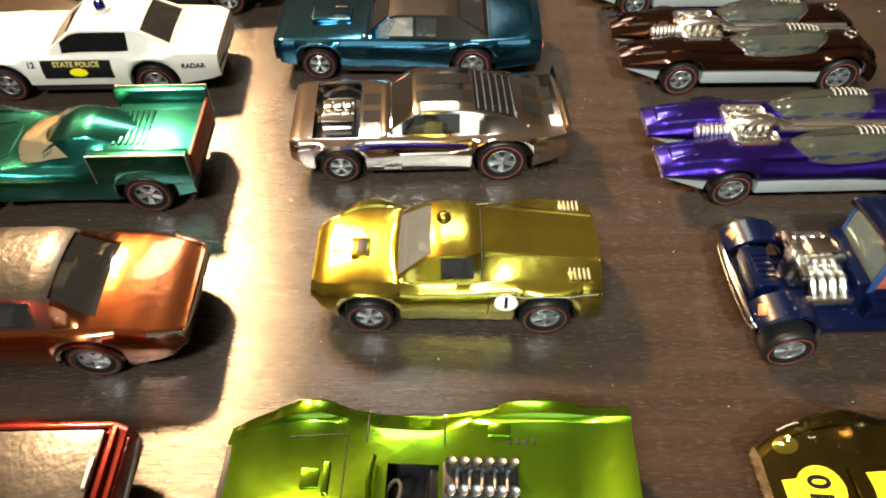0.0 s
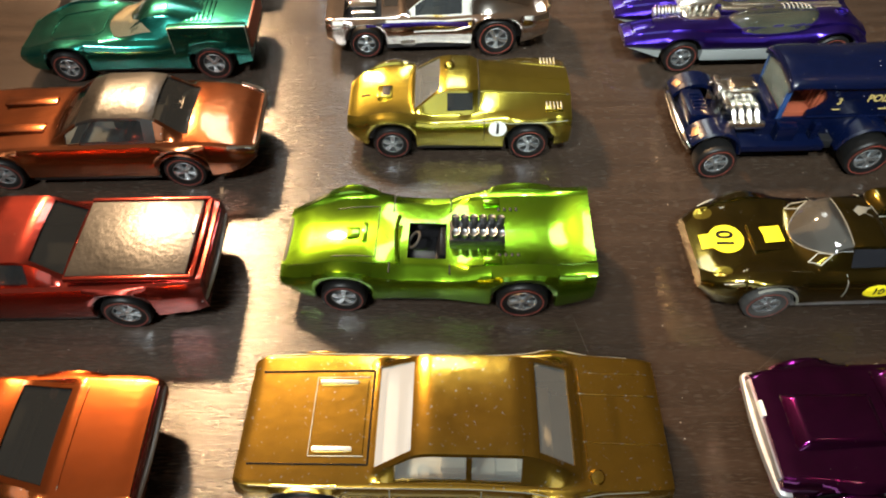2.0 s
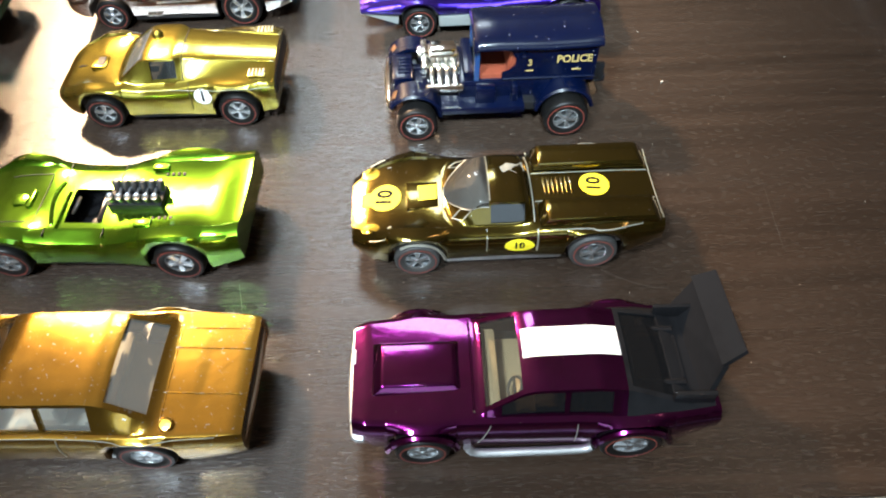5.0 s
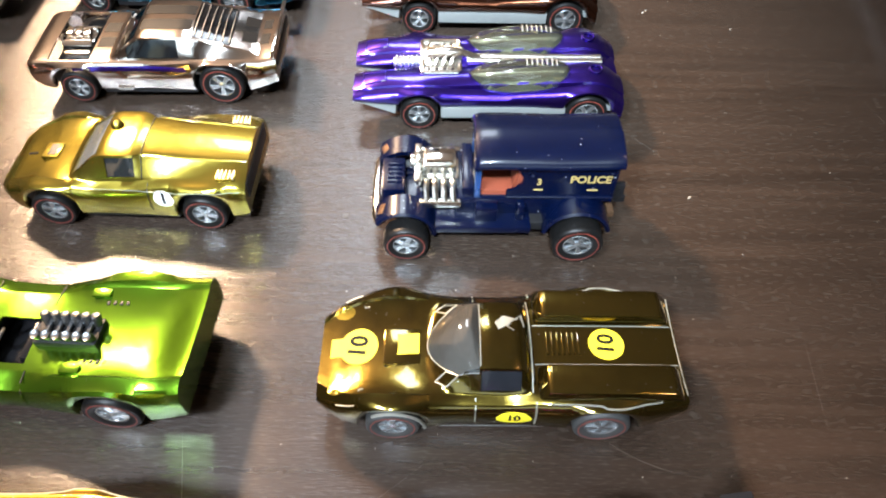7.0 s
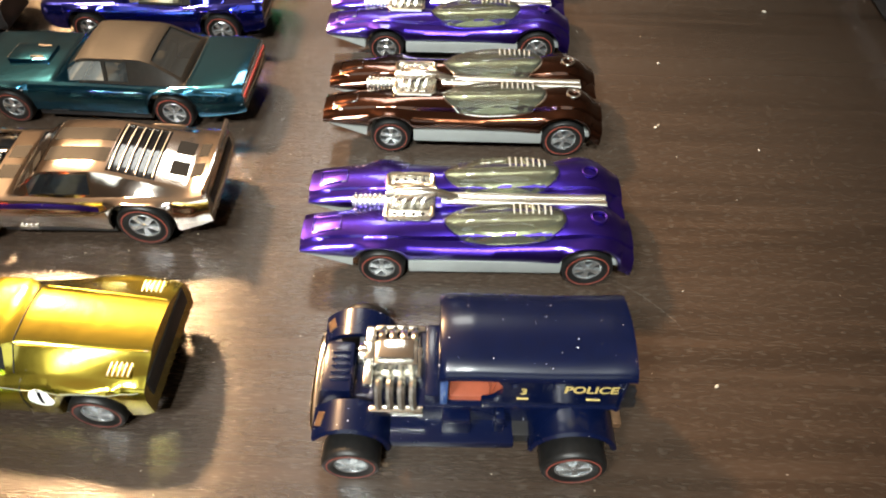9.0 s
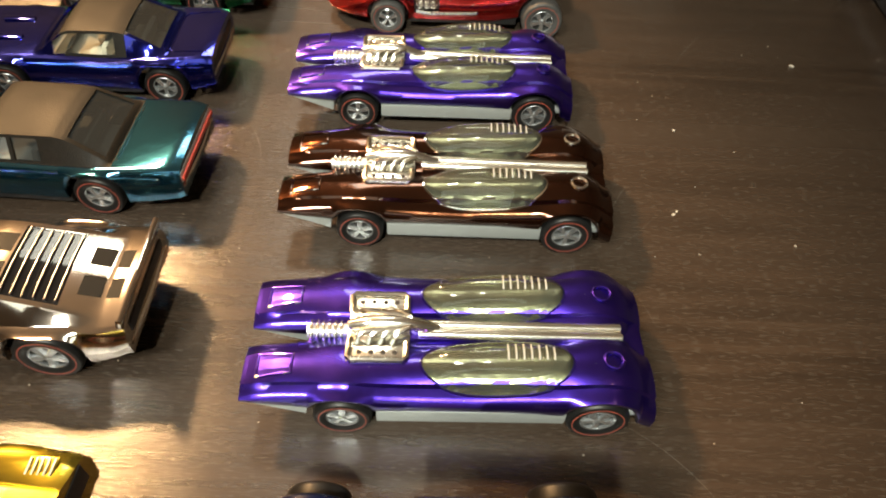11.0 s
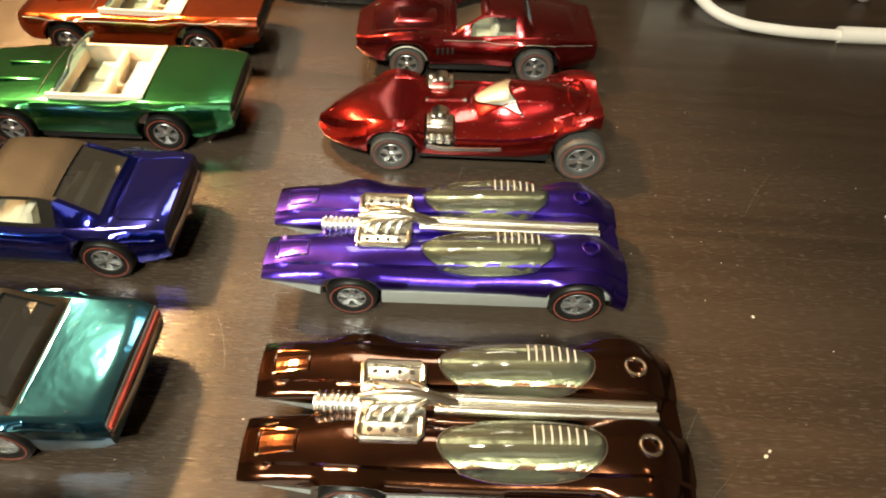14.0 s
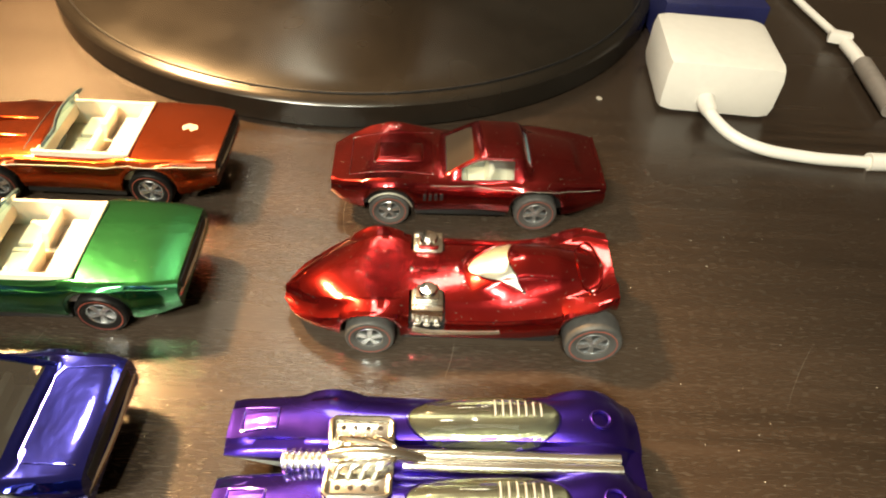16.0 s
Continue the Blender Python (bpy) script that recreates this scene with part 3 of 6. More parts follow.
def chassis(car, sh, mat=None, z0=2.6, front=3.0):
    """The base plate, with its bumpers' ends, between the wheels."""
    s = sh.s
    (xf, rf, wf), (xr, rr, wr) = s["wheels"]
    bm = bmesh.new()
    hw = s["track"][0] - max(wf, wr) - 0.7
    add_box(bm, ((sh.L - 3 + front) / 2, 0, (z0 + 6.6) / 2), (sh.L - 3 - front, 2 * hw, 6.6 - z0), 0.5)
    mid0, mid1 = xf + rf + 1.3, xr - rr - 1.3
    add_box(bm, ((mid0 + mid1) / 2, 0, (z0 + 6.4) / 2), (mid1 - mid0, 2 * sh.W(sh.L / 2) - 1.8, 6.4 - z0), 0.4)
    part("chassis", bm, mat or M_CHASSIS, car, "dark base plate")


def cabin_trim(car, sh, x0, x1, mat, floor_z=7.0, seat_xs=(0.42,), bench=0.72, wheel_at=0.2):
    """Tray, front seats, rear bench, dashboard and steering wheel inside a cabin from x0 to x1."""
    w = sh.W((x0 + x1) / 2) - 3.6
    ln = x1 - x0
    bm = boxed(((x0 + x1) / 2, 0, floor_z), (ln, 2 * w, 0.8), 0.2)
    for f in seat_xs:
        for sgn in (-1, 1):
            add_box(bm, (x0 + ln * f, sgn * w * 0.48, floor_z + 1.6), (4.6, w * 0.72, 2.4), 0.5)
            add_box(bm, (x0 + ln * f + 2.8, sgn * w * 0.48, floor_z + 3.6), (1.4, w * 0.72, 5.4), 0.5, Matrix.Rotation(radians(14), 4, "Y"))
    if bench:
        add_box(bm, (x0 + ln * bench, 0, floor_z + 1.8), (4.0, 1.8 * w, 2.6), 0.5)
        add_box(bm, (x0 + ln * bench + 2.6, 0, floor_z + 3.4), (1.5, 1.8 * w, 5.0), 0.5, Matrix.Rotation(radians(16), 4, "Y"))
    add_box(bm, (x0 + ln * 0.06, 0, floor_z + 3.2), (2.4, 2 * w, 3.0), 0.6)
    part("interior", bm, mat, car)
    if wheel_at:
        q = Matrix.Translation((x0 + ln * wheel_at, -w * 0.48, floor_z + 5.0)) @ Matrix.Rotation(radians(-55), 4, "Y")
        ring = [(2.0 + 0.28 * math.cos(a), 0.28 * math.sin(a)) for a in np.linspace(0, 2 * math.pi, 8, endpoint=False)]
        bm = lathe(ring, 20, q, True)
        add_box(bm, q @ Vector((0, 0, 0)), (0.5, 3.8, 0.3), 0, q.to_3x3().to_4x4())
        part("steering_wheel", bm, M_SEAT_DARK, car)


def bumper(car, sh, x, z, mat, wide=None, bow=1.0, r=0.55, name="bumper"):
    w = (wide or sh.W(min(max(x, 0.8), sh.L - 0.8))) - 0.2
    sgn = -1 if x < sh.L / 2 else 1
    pts = [(x - sgn * (2.2 if abs(t) == 1 else bow * t * t * 0.8), t * w, z) for t in (-1, -0.97, -0.75, -0.4, 0, 0.4, 0.75, 0.97, 1)]
    bm = bmesh.new()
    add_tube(bm, bent(pts, 3), r, 8)
    return part(name, bm, mat, car)


def lamps(car, sh, x, z, ys, size, mat, name, turn=0.0):
    for y in ys:
        part(name, boxed((x, y, z), size, 0.18, Matrix.Rotation(turn, 4, "Y")), mat, car)
# ---- the room and the table ----
def plain_box(name, lo, hi, mat, kind="structure", label="", category="", bevel=0.0):
    c = [(a + b) / 2 * 1000 for a, b in zip(lo, hi)]
    s = [(b - a) * 1000 for a, b in zip(lo, hi)]
    ob = part(name, boxed(c, s, bevel), mat, None, smooth=bool(bevel))
    return tagged(ob, label, category, "", kind)


plain_box("floor", (-2.2, -2.2, -0.79), (2.2, 2.2, -0.75), M_FLOOR, label="brown wooden floor of the room", category="floor")
plain_box("ceiling", (-2.2, -2.2, 1.70), (2.2, 2.2, 1.75), M_CEIL, label="plain off-white room ceiling", category="ceiling")
plain_box("wall_north", (-2.2, 2.2, -0.75), (2.2, 2.3, 1.70), M_WALL, label="plain beige painted wall", category="wall")
plain_box("wall_south", (-2.2, -2.3, -0.75), (2.2, -2.2, 1.70), M_WALL, label="plain beige painted wall", category="wall")
plain_box("wall_east", (2.2, -2.3, -0.75), (2.3, 2.3, 1.70), M_WALL, label="plain beige painted wall", category="wall")
plain_box("wall_west", (-2.3, -2.3, -0.75), (-2.2, 2.3, 1.70), M_WALL, label="plain beige painted wall", category="wall")


def build_table():
    """The desk: a laminate top, a rounded metal front edge, an apron and four legs; its front runs two degrees off the rows of cars."""
    desk = new("desk")
    desk.matrix_world = pose(0, -0.0005, 0, 0, 0, -2.0)
    tagged(desk, "dark brown laminate desk top with a bright rounded front edge", "desk")
    slab = part("desk_top", boxed((50, 352, -12), (1500, 700, 24), 0.6), M_TABLE, desk, "dark brown semi-gloss laminate with fine grain", False)
    uv = slab.data.uv_layers.new(name="grain")
    for loop in slab.data.loops:
        co = slab.data.vertices[loop.vertex_index].co
        uv.data[loop.index].uv = (co.y + 0.3 * co.z, co.x)
    prof = [(2.2, 0.15), (0.2, 0.0), (-1.6, -0.4), (-2.9, -1.6), (-3.4, -3.2), (-3.3, -4.4), (2.2, -4.4)]
    verts = [(x, y - 0.4, z) for x in (-700, 800) for y, z in prof]
    n = len(prof)
    faces = [(i, (i + 1) % n, n + (i + 1) % n, n + i) for i in range(n)] + [tuple(range(n)), tuple(range(2 * n - 1, n - 1, -1))]
    finish("front_edge", verts, faces, M_EDGE, desk, "rounded brushed metal edge strip")
    part("edge_face", boxed((50, -1.2, -14.4), (1500, 3.6, 19.6), 0.3), M_SLATE, desk, "slate grey front face")
    part("apron", boxed((50, 12, -64), (1440, 18, 78), 1.0), M_FRONT, desk)
    for x in (-640, 740):
        for y in (40, 660):
            part("leg", boxed((x, y, -387), (50, 50, 724), 2.0), M_FRONT, desk)
    return desk


build_table()
# ---- the middle row of cars ----
def glazing(front, rear, sides, posts=(), roof=None, quarter=None):
    """Says which part a cell of the skin belongs to. front, rear: (x0, x1) of windscreen and back window; sides: runs of side glass; roof: x run of a roof in another finish."""
    def where(x, r, y):
        if front and front[0] < x < front[1] and r >= 13:
            return "windscreen"
        if rear and rear[0] < x < rear[1] and r >= 13:
            return "rear_window"
        if r in (9, 10):
            for i, (a, b) in enumerate(sides):
                if a < x < b:
                    return "side_window:%d%s" % (i, "l" if y < 0 else "r")
        if roof and roof[0] < x < roof[1] and r >= 8:
            return "roof_cover"
        return ""
    return where


def glass_kinds(glass, sides=2, roof_mat=None, roof_label="", inset=0.3):
    kinds = {"windscreen": (glass, "", inset), "rear_window": (glass, "", inset)}
    for i in range(sides):
        for h in "lr":
            kinds["side_window:%d%s" % (i, h)] = (glass, "", inset)
    if roof_mat:
        kinds["roof_cover"] = (roof_mat, roof_label, -0.06)
    return kinds


def gold_fastback():
    s = dict(length=74.5, wheels=((12.2, 5.1, 4.2), (55.8, 5.4, 4.6)), track=(13.4, 13.6), sill=((0, 7.2), (4, 6.4), (66, 6.2), (74.5, 8.2)),
             width=((0, 11.6), (1.0, 12.9), (12, 13.3), (40, 13.2), (56, 13.8), (73, 12.9), (74.5, 12.4)), edge=0.6, shoulder=((0, 11.6), (1, 12.4), (24, 13.0), (45, 13.0), (58, 13.8), (74, 13.2), (74.5, 12.6)),
             deck=((0, 11.6), (1, 12.4), (20, 13.4), (26, 13.6), (60, 14.0), (74, 13.4), (74.5, 12.8)), roof=((23.4, 13.5), (30.6, 18.9), (33.2, 19.6), (48, 19.6), (51.4, 19.0), (59.5, 14.2), (66, 13.9)), roof_width=((23, 10.8), (31, 9.2), (50, 9.2), (60, 10.4)), crease=0.62, bulge=0.35)
    car = new_car("toy_fastback_car", "gold metallic fastback toy coupe with clear glazing and cream seats", -37.0, 26.7, -3.4)
    sh = Shell(s)
    made = sh.split(car, P_GOLD, glazing((24.2, 30.4), (51.6, 57.8), ((27.6, 39.4), (40.2, 48.4))), glass_kinds(G_HAZY) | {"windscreen": (G_FOG, "", 0.3)}, label="gold lacquered metal body")
    axles(car, s)
    chassis(car, sh, M_CAST)
    cabin_trim(car, sh, 24.5, 55.5, M_SEAT, 7.4)
    sh.sheet("hood_panel", 12.6, 21.8, -7.4, 7.4, P_GOLD, car, 0.24)
    for y in (-6.4, 6.4):
        part("hood_scoop", boxed((16.5, y, sh.top(16.5, y)[2] + 0.35), (7.0, 0.8, 0.7), 0.25), M_CAST, car)
    for pts in ([(2.0, -8.8), (22.8, -9.0)], [(2.0, 8.8), (22.8, 9.0)], [(22.8, -9.0), (22.8, 9.0)]):
        sh.seam("hood_seam", pts, M_INK, car, 0.36)
    for pts in ([(12.4, -7.5), (22.0, -7.6)], [(12.4, 7.5), (22.0, 7.6)], [(12.4, -7.5), (12.4, 7.5)]):
        sh.seam("panel_seam", pts, M_WORN, car, 0.22, 0.1)
    for y in (-4.6, 4.6):
        sh.seam("trunk_ridge", [(59.8, y), (73.6, y)], P_GOLD, car, 0.3)
    sh.seam("trunk_seam", [(60.2, -9.6), (60.2, 9.6)], P_GOLD, car, 0.2)
    sh.seam("trunk_seam", [(62.2, 9.0), (73.0, 9.0)], P_GOLD, car, 0.2)
    for h in (-1, 1):
        sh.seam("door_seam", [(26.8, 12.4), (26.8, 7.2)], M_WORN, car, 0.22, side=True, hand=h)
        sh.seam("door_seam", [(42.2, 12.4), (42.2, 7.0)], M_WORN, car, 0.22, side=True, hand=h)
        sh.seam("belt_line", [(3, 12.3), (24, 12.7), (50, 12.9), (70, 12.9)], M_WORN, car, 0.2, side=True, hand=h)
    part("fuel_cap", lathe([(0, 0.75), (1.0, 0.7), (1.35, 0.3), (1.35, -0.4)], 20, Matrix.Translation(sh.top(61.5, -10.6)) @ Matrix.Rotation(radians(20), 4, "X")), P_GOLD, car)
    bumper(car, sh, -0.1, 8.2, M_CHROME)
    bumper(car, sh, 74.6, 9.4, M_CHROME)
    part("tail_panel", boxed((74.3, 0, 11.2), (0.5, 21, 1.8), 0.15), M_CHASSIS, car)
    part("grille", boxed((0.1, 0, 10.2), (0.5, 21, 1.6), 0.15), M_CHASSIS, car)
    return car


def lime_open_racer():
    s = dict(length=67, wheels=((14.0, 5.0, 4.2), (52.3, 5.6, 5.0)), track=(13.4, 13.7), sill=((0, 7.0), (5, 5.6), (24, 6.0), (60, 6.0), (66, 8.4), (67, 9.0)),
             width=((0, 9.6), (1.5, 11.0), (9, 12.6), (14, 13.1), (24, 12.4), (34, 12.2), (48, 13.6), (60, 13.5), (67, 13.1)), shoulder=((0, 8.6), (2, 9.6), (12, 14.2), (16, 14.4), (25, 11.6), (36, 11.4), (46, 14.6), (54, 15.6), (62, 15.0), (67, 16.0)),
             deck=((0, 8.4), (2, 9.2), (12, 11.0), (22, 12.2), (28, 12.6), (40, 12.2), (52, 12.6), (60, 13.0), (67, 15.2)), deck_power=2.4, edge=2.2, lean=0.7, soft=2.2, soft_w=2.0, ledge=0.8, roof_width=((0, 8), (67, 8)))
    car = new_car("toy_open_racer", "lime green metallic open-cockpit toy racing car with bare metal engine", -34.6, 70.9, -4.0)
    sh = Shell(s)

    def where(x, r, y):
        if 27.5 < x < 35.6 and r >= 13 and y < 3.6:
            return None
        return ""
    sh.split(car, P_LIME, where, {}, label="lime green lacquered metal body")
    axles(car, s)
    chassis(car, sh)
    bm = boxed((31.4, -1.6, 7.2), (9.6, 13.5, 0.8), 0.2)
    add_box(bm, (34.6, -2.2, 9.8), (1.6, 8.0, 5.0), 0.5, Matrix.Rotation(radians(14), 4, "Y"))
    add_box(bm, (31.4, -8.1, 9.4), (9.4, 0.6, 5.0), 0.2)
    add_box(bm, (31.4, 4.8, 9.4), (9.4, 0.6, 5.0), 0.2)
    add_box(bm, (26.6, -1.6, 9.4), (0.6, 13.0, 5.4), 0.2)
    part("cockpit", bm, M_BLACK, car)
    q = Matrix.Translation((28.8, -2.2, 12.2)) @ Matrix.Rotation(radians(-50), 4, "Y")
    part("steering_wheel", lathe([(1.9 + 0.3 * math.cos(a), 0.3 * math.sin(a)) for a in np.linspace(0, 6.283, 8, endpoint=False)], 20, q, True), M_SEAT_DARK, car)
    part("windscreen", tube(bent([(25.6, -8.6, 13.0), (25.2, -5, 14.2), (25.0, -1, 14.6), (25.4, 3, 14.0)], 4), 0.45, 8), P_LIME, car)
    eng = part("engine", boxed((42.4, -0.5, 12.6), (12.0, 6.0, 2.4), 0.3), M_CHASSIS, car, "grey cast engine with two rows of stacks")
    for i in range(6):
        for y in (-2.6, 1.4):
            part("intake_horn", lathe([(0, 1.0), (0.55, 1.0), (0.85, 1.15), (0.95, 0.7), (0.75, -1.2), (0.75, -2.0)], 12, Matrix.Translation((37.7 + 1.95 * i, y, 14.9)) @ Matrix.Rotation(radians(18 if y < 0 else -18), 4, "X")), M_STACK, eng)
    for i in range(5):
        part("cross_tube", tube([(38.8 + 1.95 * i, -2.4, 14.4), (38.8 + 1.95 * i, 1.2, 14.4)], 0.45, 8), M_STACK, eng)
    for y in (-8.4, 8.4):
        part("air_scoop", boxed((45.5, y, sh.top(45.5, y)[2] + 0.25), (3.6, 2.0, 0.7), 0.2), P_LIME, car)
        for k in range(4):
            part("vent_slot", boxed(sh.top(47.2 + 1.3 * k, y * 0.78, 0.0), (0.6, 0.9, 0.3), 0.08), M_CHASSIS, car)
    for x in (23.8, 36.6):
        sh.seam("body_seam", [(x, -11.0), (x, -8.6)], M_CHASSIS, car, 0.3)
        sh.seam("body_seam", [(x, 11.0), (x, 6.0)], M_CHASSIS, car, 0.3)
        for h in (-1, 1):
            sh.seam("body_seam", [(x, 10.8), (x, 6.4)], P_LIME, car, 0.4, side=True, hand=h)
    sh.seam("hood_seam", [(11.0, -6.8), (20.6, -7.2), (20.6, 7.2), (11.0, 6.8)], M_CHASSIS, car, 0.22)
    part("hood_vent", boxed((17.8, 0, sh.top(17.8, 0)[2] + 0.2), (1.0, 5.2, 0.7), 0.2), P_LIME, car)
    part("hood_vent", boxed((15.2, 0, sh.top(15.2, 0)[2] + 0.1), (3.0, 3.2, 0.5), 0.2), P_LIME, car)
    part("nose_slot", boxed((0.6, 0, 8.2), (1.2, 13.0, 1.4), 0.3), M_CHASSIS, car)
    return car


def gold_le_mans_racer():
    s = dict(length=57.5, wheels=((11.8, 5.0, 4.2), (47.0, 5.2, 4.6)), track=(13.2, 13.4), sill=((0, 7.6), (4, 5.8), (50, 5.8), (57, 7.0), (57.5, 7.4)),
             width=((0, 8.6), (1.5, 10.8), (7, 12.6), (12, 13.0), (24, 12.5), (40, 12.9), (56, 12.9), (57.5, 12.5)), shoulder=((0, 9.4), (2, 10.6), (9, 13.4), (13, 13.6), (22, 12.0), (32, 12.6), (40, 13.8), (56, 14.2), (57.5, 13.4)),
             deck=((0, 9.2), (2, 10.2), (10, 11.6), (20, 13.0), (32, 14.0), (57, 14.6), (57.5, 14.0)), deck_power=3.0, edge=1.8, lean=0.6, roof=((16.5, 12.6), (23.5, 18.0), (26, 18.6), (32.5, 18.6), (33.5, 18.2), (57.5, 16.0)), roof_width=((16, 9.6), (24, 7.4), (32, 7.4), (34, 6.0), (57.5, 5.4)), soft=1.0, crown=0.5)
    car = new_car("toy_endurance_racer", "gold metallic closed toy racing car with a round number sticker", -22.6, 118.7, -2.2)
    sh = Shell(s)
    # The windscreen's pale hazy body stands for a grey-white reflection.
    sh.split(car, P_YELLOW, glazing((17.4, 24.2), None, ((25.6, 32.6),)), glass_kinds(G_SMOKE, 1) | {"windscreen": (G_HAZY, "", 0.3)}, label="yellow-gold lacquered metal body")
    axles(car, s)
    chassis(car, sh)
    cabin_trim(car, sh, 17, 33, M_SEAT_DARK, 6.6, bench=0)
    part("roof_bubble", lathe([(0, 1.3), (0.9, 1.1), (1.4, 0.5), (1.5, -0.4)], 16, Matrix.Translation(sh.top(26.6, 2.0))), P_YELLOW, car)
    for y in (-9.2, 9.2):
        z = sh.top(53.2, y)[2]
        v = part("louvre_panel", boxed((53.0, y, z + 0.02), (4.4, 3.2, 0.3), 0.1), P_YELLOW, car)
        for k in range(5):
            part("louvre", boxed((51.2 + 0.9 * k, y, z + 0.28), (0.35, 2.8, 0.3), 0.08), M_WORN, v)
    part("hood_vent", boxed((9.6, 0, sh.top(9.6, 0)[2] + 0.15), (4.0, 5.0, 0.9), 0.3), P_YELLOW, car)
    part("vent_opening", boxed((10.0, 0, sh.top(10, 0)[2] + 0.5), (2.0, 3.6, 0.3), 0.1), M_CHASSIS, car)
    sh.words("1", 4.6, 0.0, 3.2, M_INK, car, side=False, turn=math.pi / 2)
    for h in (-1, 1):
        sh.side_sheet("number_disc", 36.5, 41.1, 7.9, 12.5, M_STICK_WHITE, car, hand=h, round_=True, label="round white paper sticker")
        sh.words("1", 38.8, 10.2, 4.0, M_INK, car, hand=h)
        sh.seam("door_seam", [(35.4, 13.0), (35.4, 6.4)], M_CHASSIS, car, 0.25, side=True, hand=h)
        sh.seam("waist_line", [(22, 11.4), (38, 12.0), (56.5, 12.6)], M_WORN, car, 0.2, side=True, hand=h)
    sh.seam("rear_seam", [(34.0, -10), (34.0, 10)], M_CHASSIS, car, 0.25)
    for y in (-6, 6):
        sh.seam("spine_edge", [(34.5, y * 1.1), (57.0, y * 0.95)], P_YELLOW, car, 0.35)
    part("tail_panel", boxed((57.4, 0, 11.0), (0.6, 21, 4.4), 0.2), M_CHASSIS, car)
    return car


def chrome_fastback():
    s = dict(length=66.0, wheels=((11.6, 4.9, 4.0), (50.6, 6.1, 5.0)), track=(13.2, 13.7), sill=((0, 8.2), (4, 6.2), (58, 6.2), (66, 8.6)),
             width=((0, 11.6), (1.0, 12.6), (12, 13.0), (30, 12.6), (50, 13.6), (62, 13.2), (66, 12.4)), shoulder=((0, 12.0), (1, 12.6), (24, 12.6), (34, 12.2), (48, 13.6), (62, 13.2), (66, 13.8)),
             deck=((0, 12.0), (1, 12.8), (20, 13.0), (24, 13.2), (60, 14.0), (64, 14.4), (66, 14.6)), roof=((22.5, 13.2), (29.5, 18.4), (32, 18.8), (41, 18.8), (44, 18.4), (60.5, 14.2)), roof_width=((22, 10.6), (30, 8.8), (44, 8.8), (60, 9.6)), crease=0.58, bulge=0.4)
    car = new_car("toy_muscle_car", "chromed fastback toy muscle car with dark stripes and exposed engine", -31.0, 163.0, 0.0)
    sh = Shell(s)

    def where(x, r, y):
        if 5.0 < x < 16.5 and r >= 9:
            return None
        return g(x, r, y)
    g = glazing((23.4, 29.2), (44.4, 54.5), ((26.5, 40.5),))
    sh.split(car, P_CHROME, where, glass_kinds(G_BLUE, 1) | {"side_window:0l": (G_DARK, "", 0.3), "side_window:0r": (G_DARK, "", 0.3), "rear_window": (G_DARK, "", 0.3)}, label="polished chrome metal body")
    axles(car, s)
    chassis(car, sh)
    cabin_trim(car, sh, 23, 50, M_SEAT_GREY, 7.2)
    part("engine_bay", boxed((10.8, 0, 8.6), (11.4, 20.0, 0.8), 0.2), M_CHASSIS, car)
    eng = part("engine", boxed((11.0, 0, 10.4), (8.0, 6.5, 3.6), 0.5), M_CHROME, car, "bright plated engine")
    for y in (-3.2, 3.2):
        part("valve_cover", boxed((11.0, y, 12.0), (8.0, 2.0, 1.6), 0.4, Matrix.Rotation(radians(-25 if y > 0 else 25), 4, "X")), M_CHROME, eng)
        part("header_pipe", boxed((11.0, y * 1.7, 10.4), (7.0, 1.6, 2.0), 0.5), M_ENGINE, eng)
    for x in (8.6, 11.0, 13.4):
        part("carburettor", boxed((x, 0, 13.2), (1.8, 3.2, 2.2), 0.4), M_CHROME, eng)
    part("fan", lathe([(0, 0.5), (2.0, 0.4), (2.2, 0), (2.0, -0.4), (0, -0.5)], 16, Matrix.Translation((6.0, 0, 10.8)) @ Matrix.Rotation(radians(90), 4, "Y")), M_CHROME, eng)
    for y0, y1 in ((-5.6, -1.2), (1.2, 5.6)):
        sh.sheet("roof_stripe", 30.2, 43.6, y0, y1, M_INK, car, 0.06, "black painted stripe")
        sh.sheet("tail_stripe", 56.4, 63.5, y0, y1, M_INK, car, 0.06, "black painted stripe")
        sh.sheet("cowl_stripe", 17.2, 21.4, y0, y1, M_INK, car, 0.06, "black painted stripe")
    for k in range(6):
        x = 44.8 + 1.75 * k
        sh.seam("window_louvre", [(x, -7.6), (x, 7.6)], M_STACK, car, 0.34, 0.12)
    part("ducktail", boxed((65.6, 0, 15.2), (1.1, 24.6, 2.6), 0.45, Matrix.Rotation(radians(14), 4, "Y")), P_CHROME, car)
    for h in (-1, 1):
        sh.seam("side_crease", [(26, 8.8), (38, 9.2), (43, 10.6), (46, 12.6)], P_CHROME, car, 0.5, side=True, hand=h)
        sh.seam("fender_line", [(2, 10.4), (8, 11.2)], P_CHROME, car, 0.4, side=True, hand=h)
        sh.side_sheet("side_stripe", 12.0, 42.0, 10.5, 11.7, P_PURPLE, car, hand=h, label="worn violet side stripe")
        for k in range(4):
            part("exhaust_tip", lathe([(0, 0.5), (0.5, 0.45), (0.6, -0.5)], 10, Matrix.Translation((22.6 + 1.1 * k, h * 12.8, 4.9)) @ Matrix.Rotation(radians(90 if h < 0 else -90), 4, "X")), M_CHROME, car)
    bumper(car, sh, 66.2, 8.8, M_CHROME)
    bumper(car, sh, -0.2, 8.6, M_CHROME)
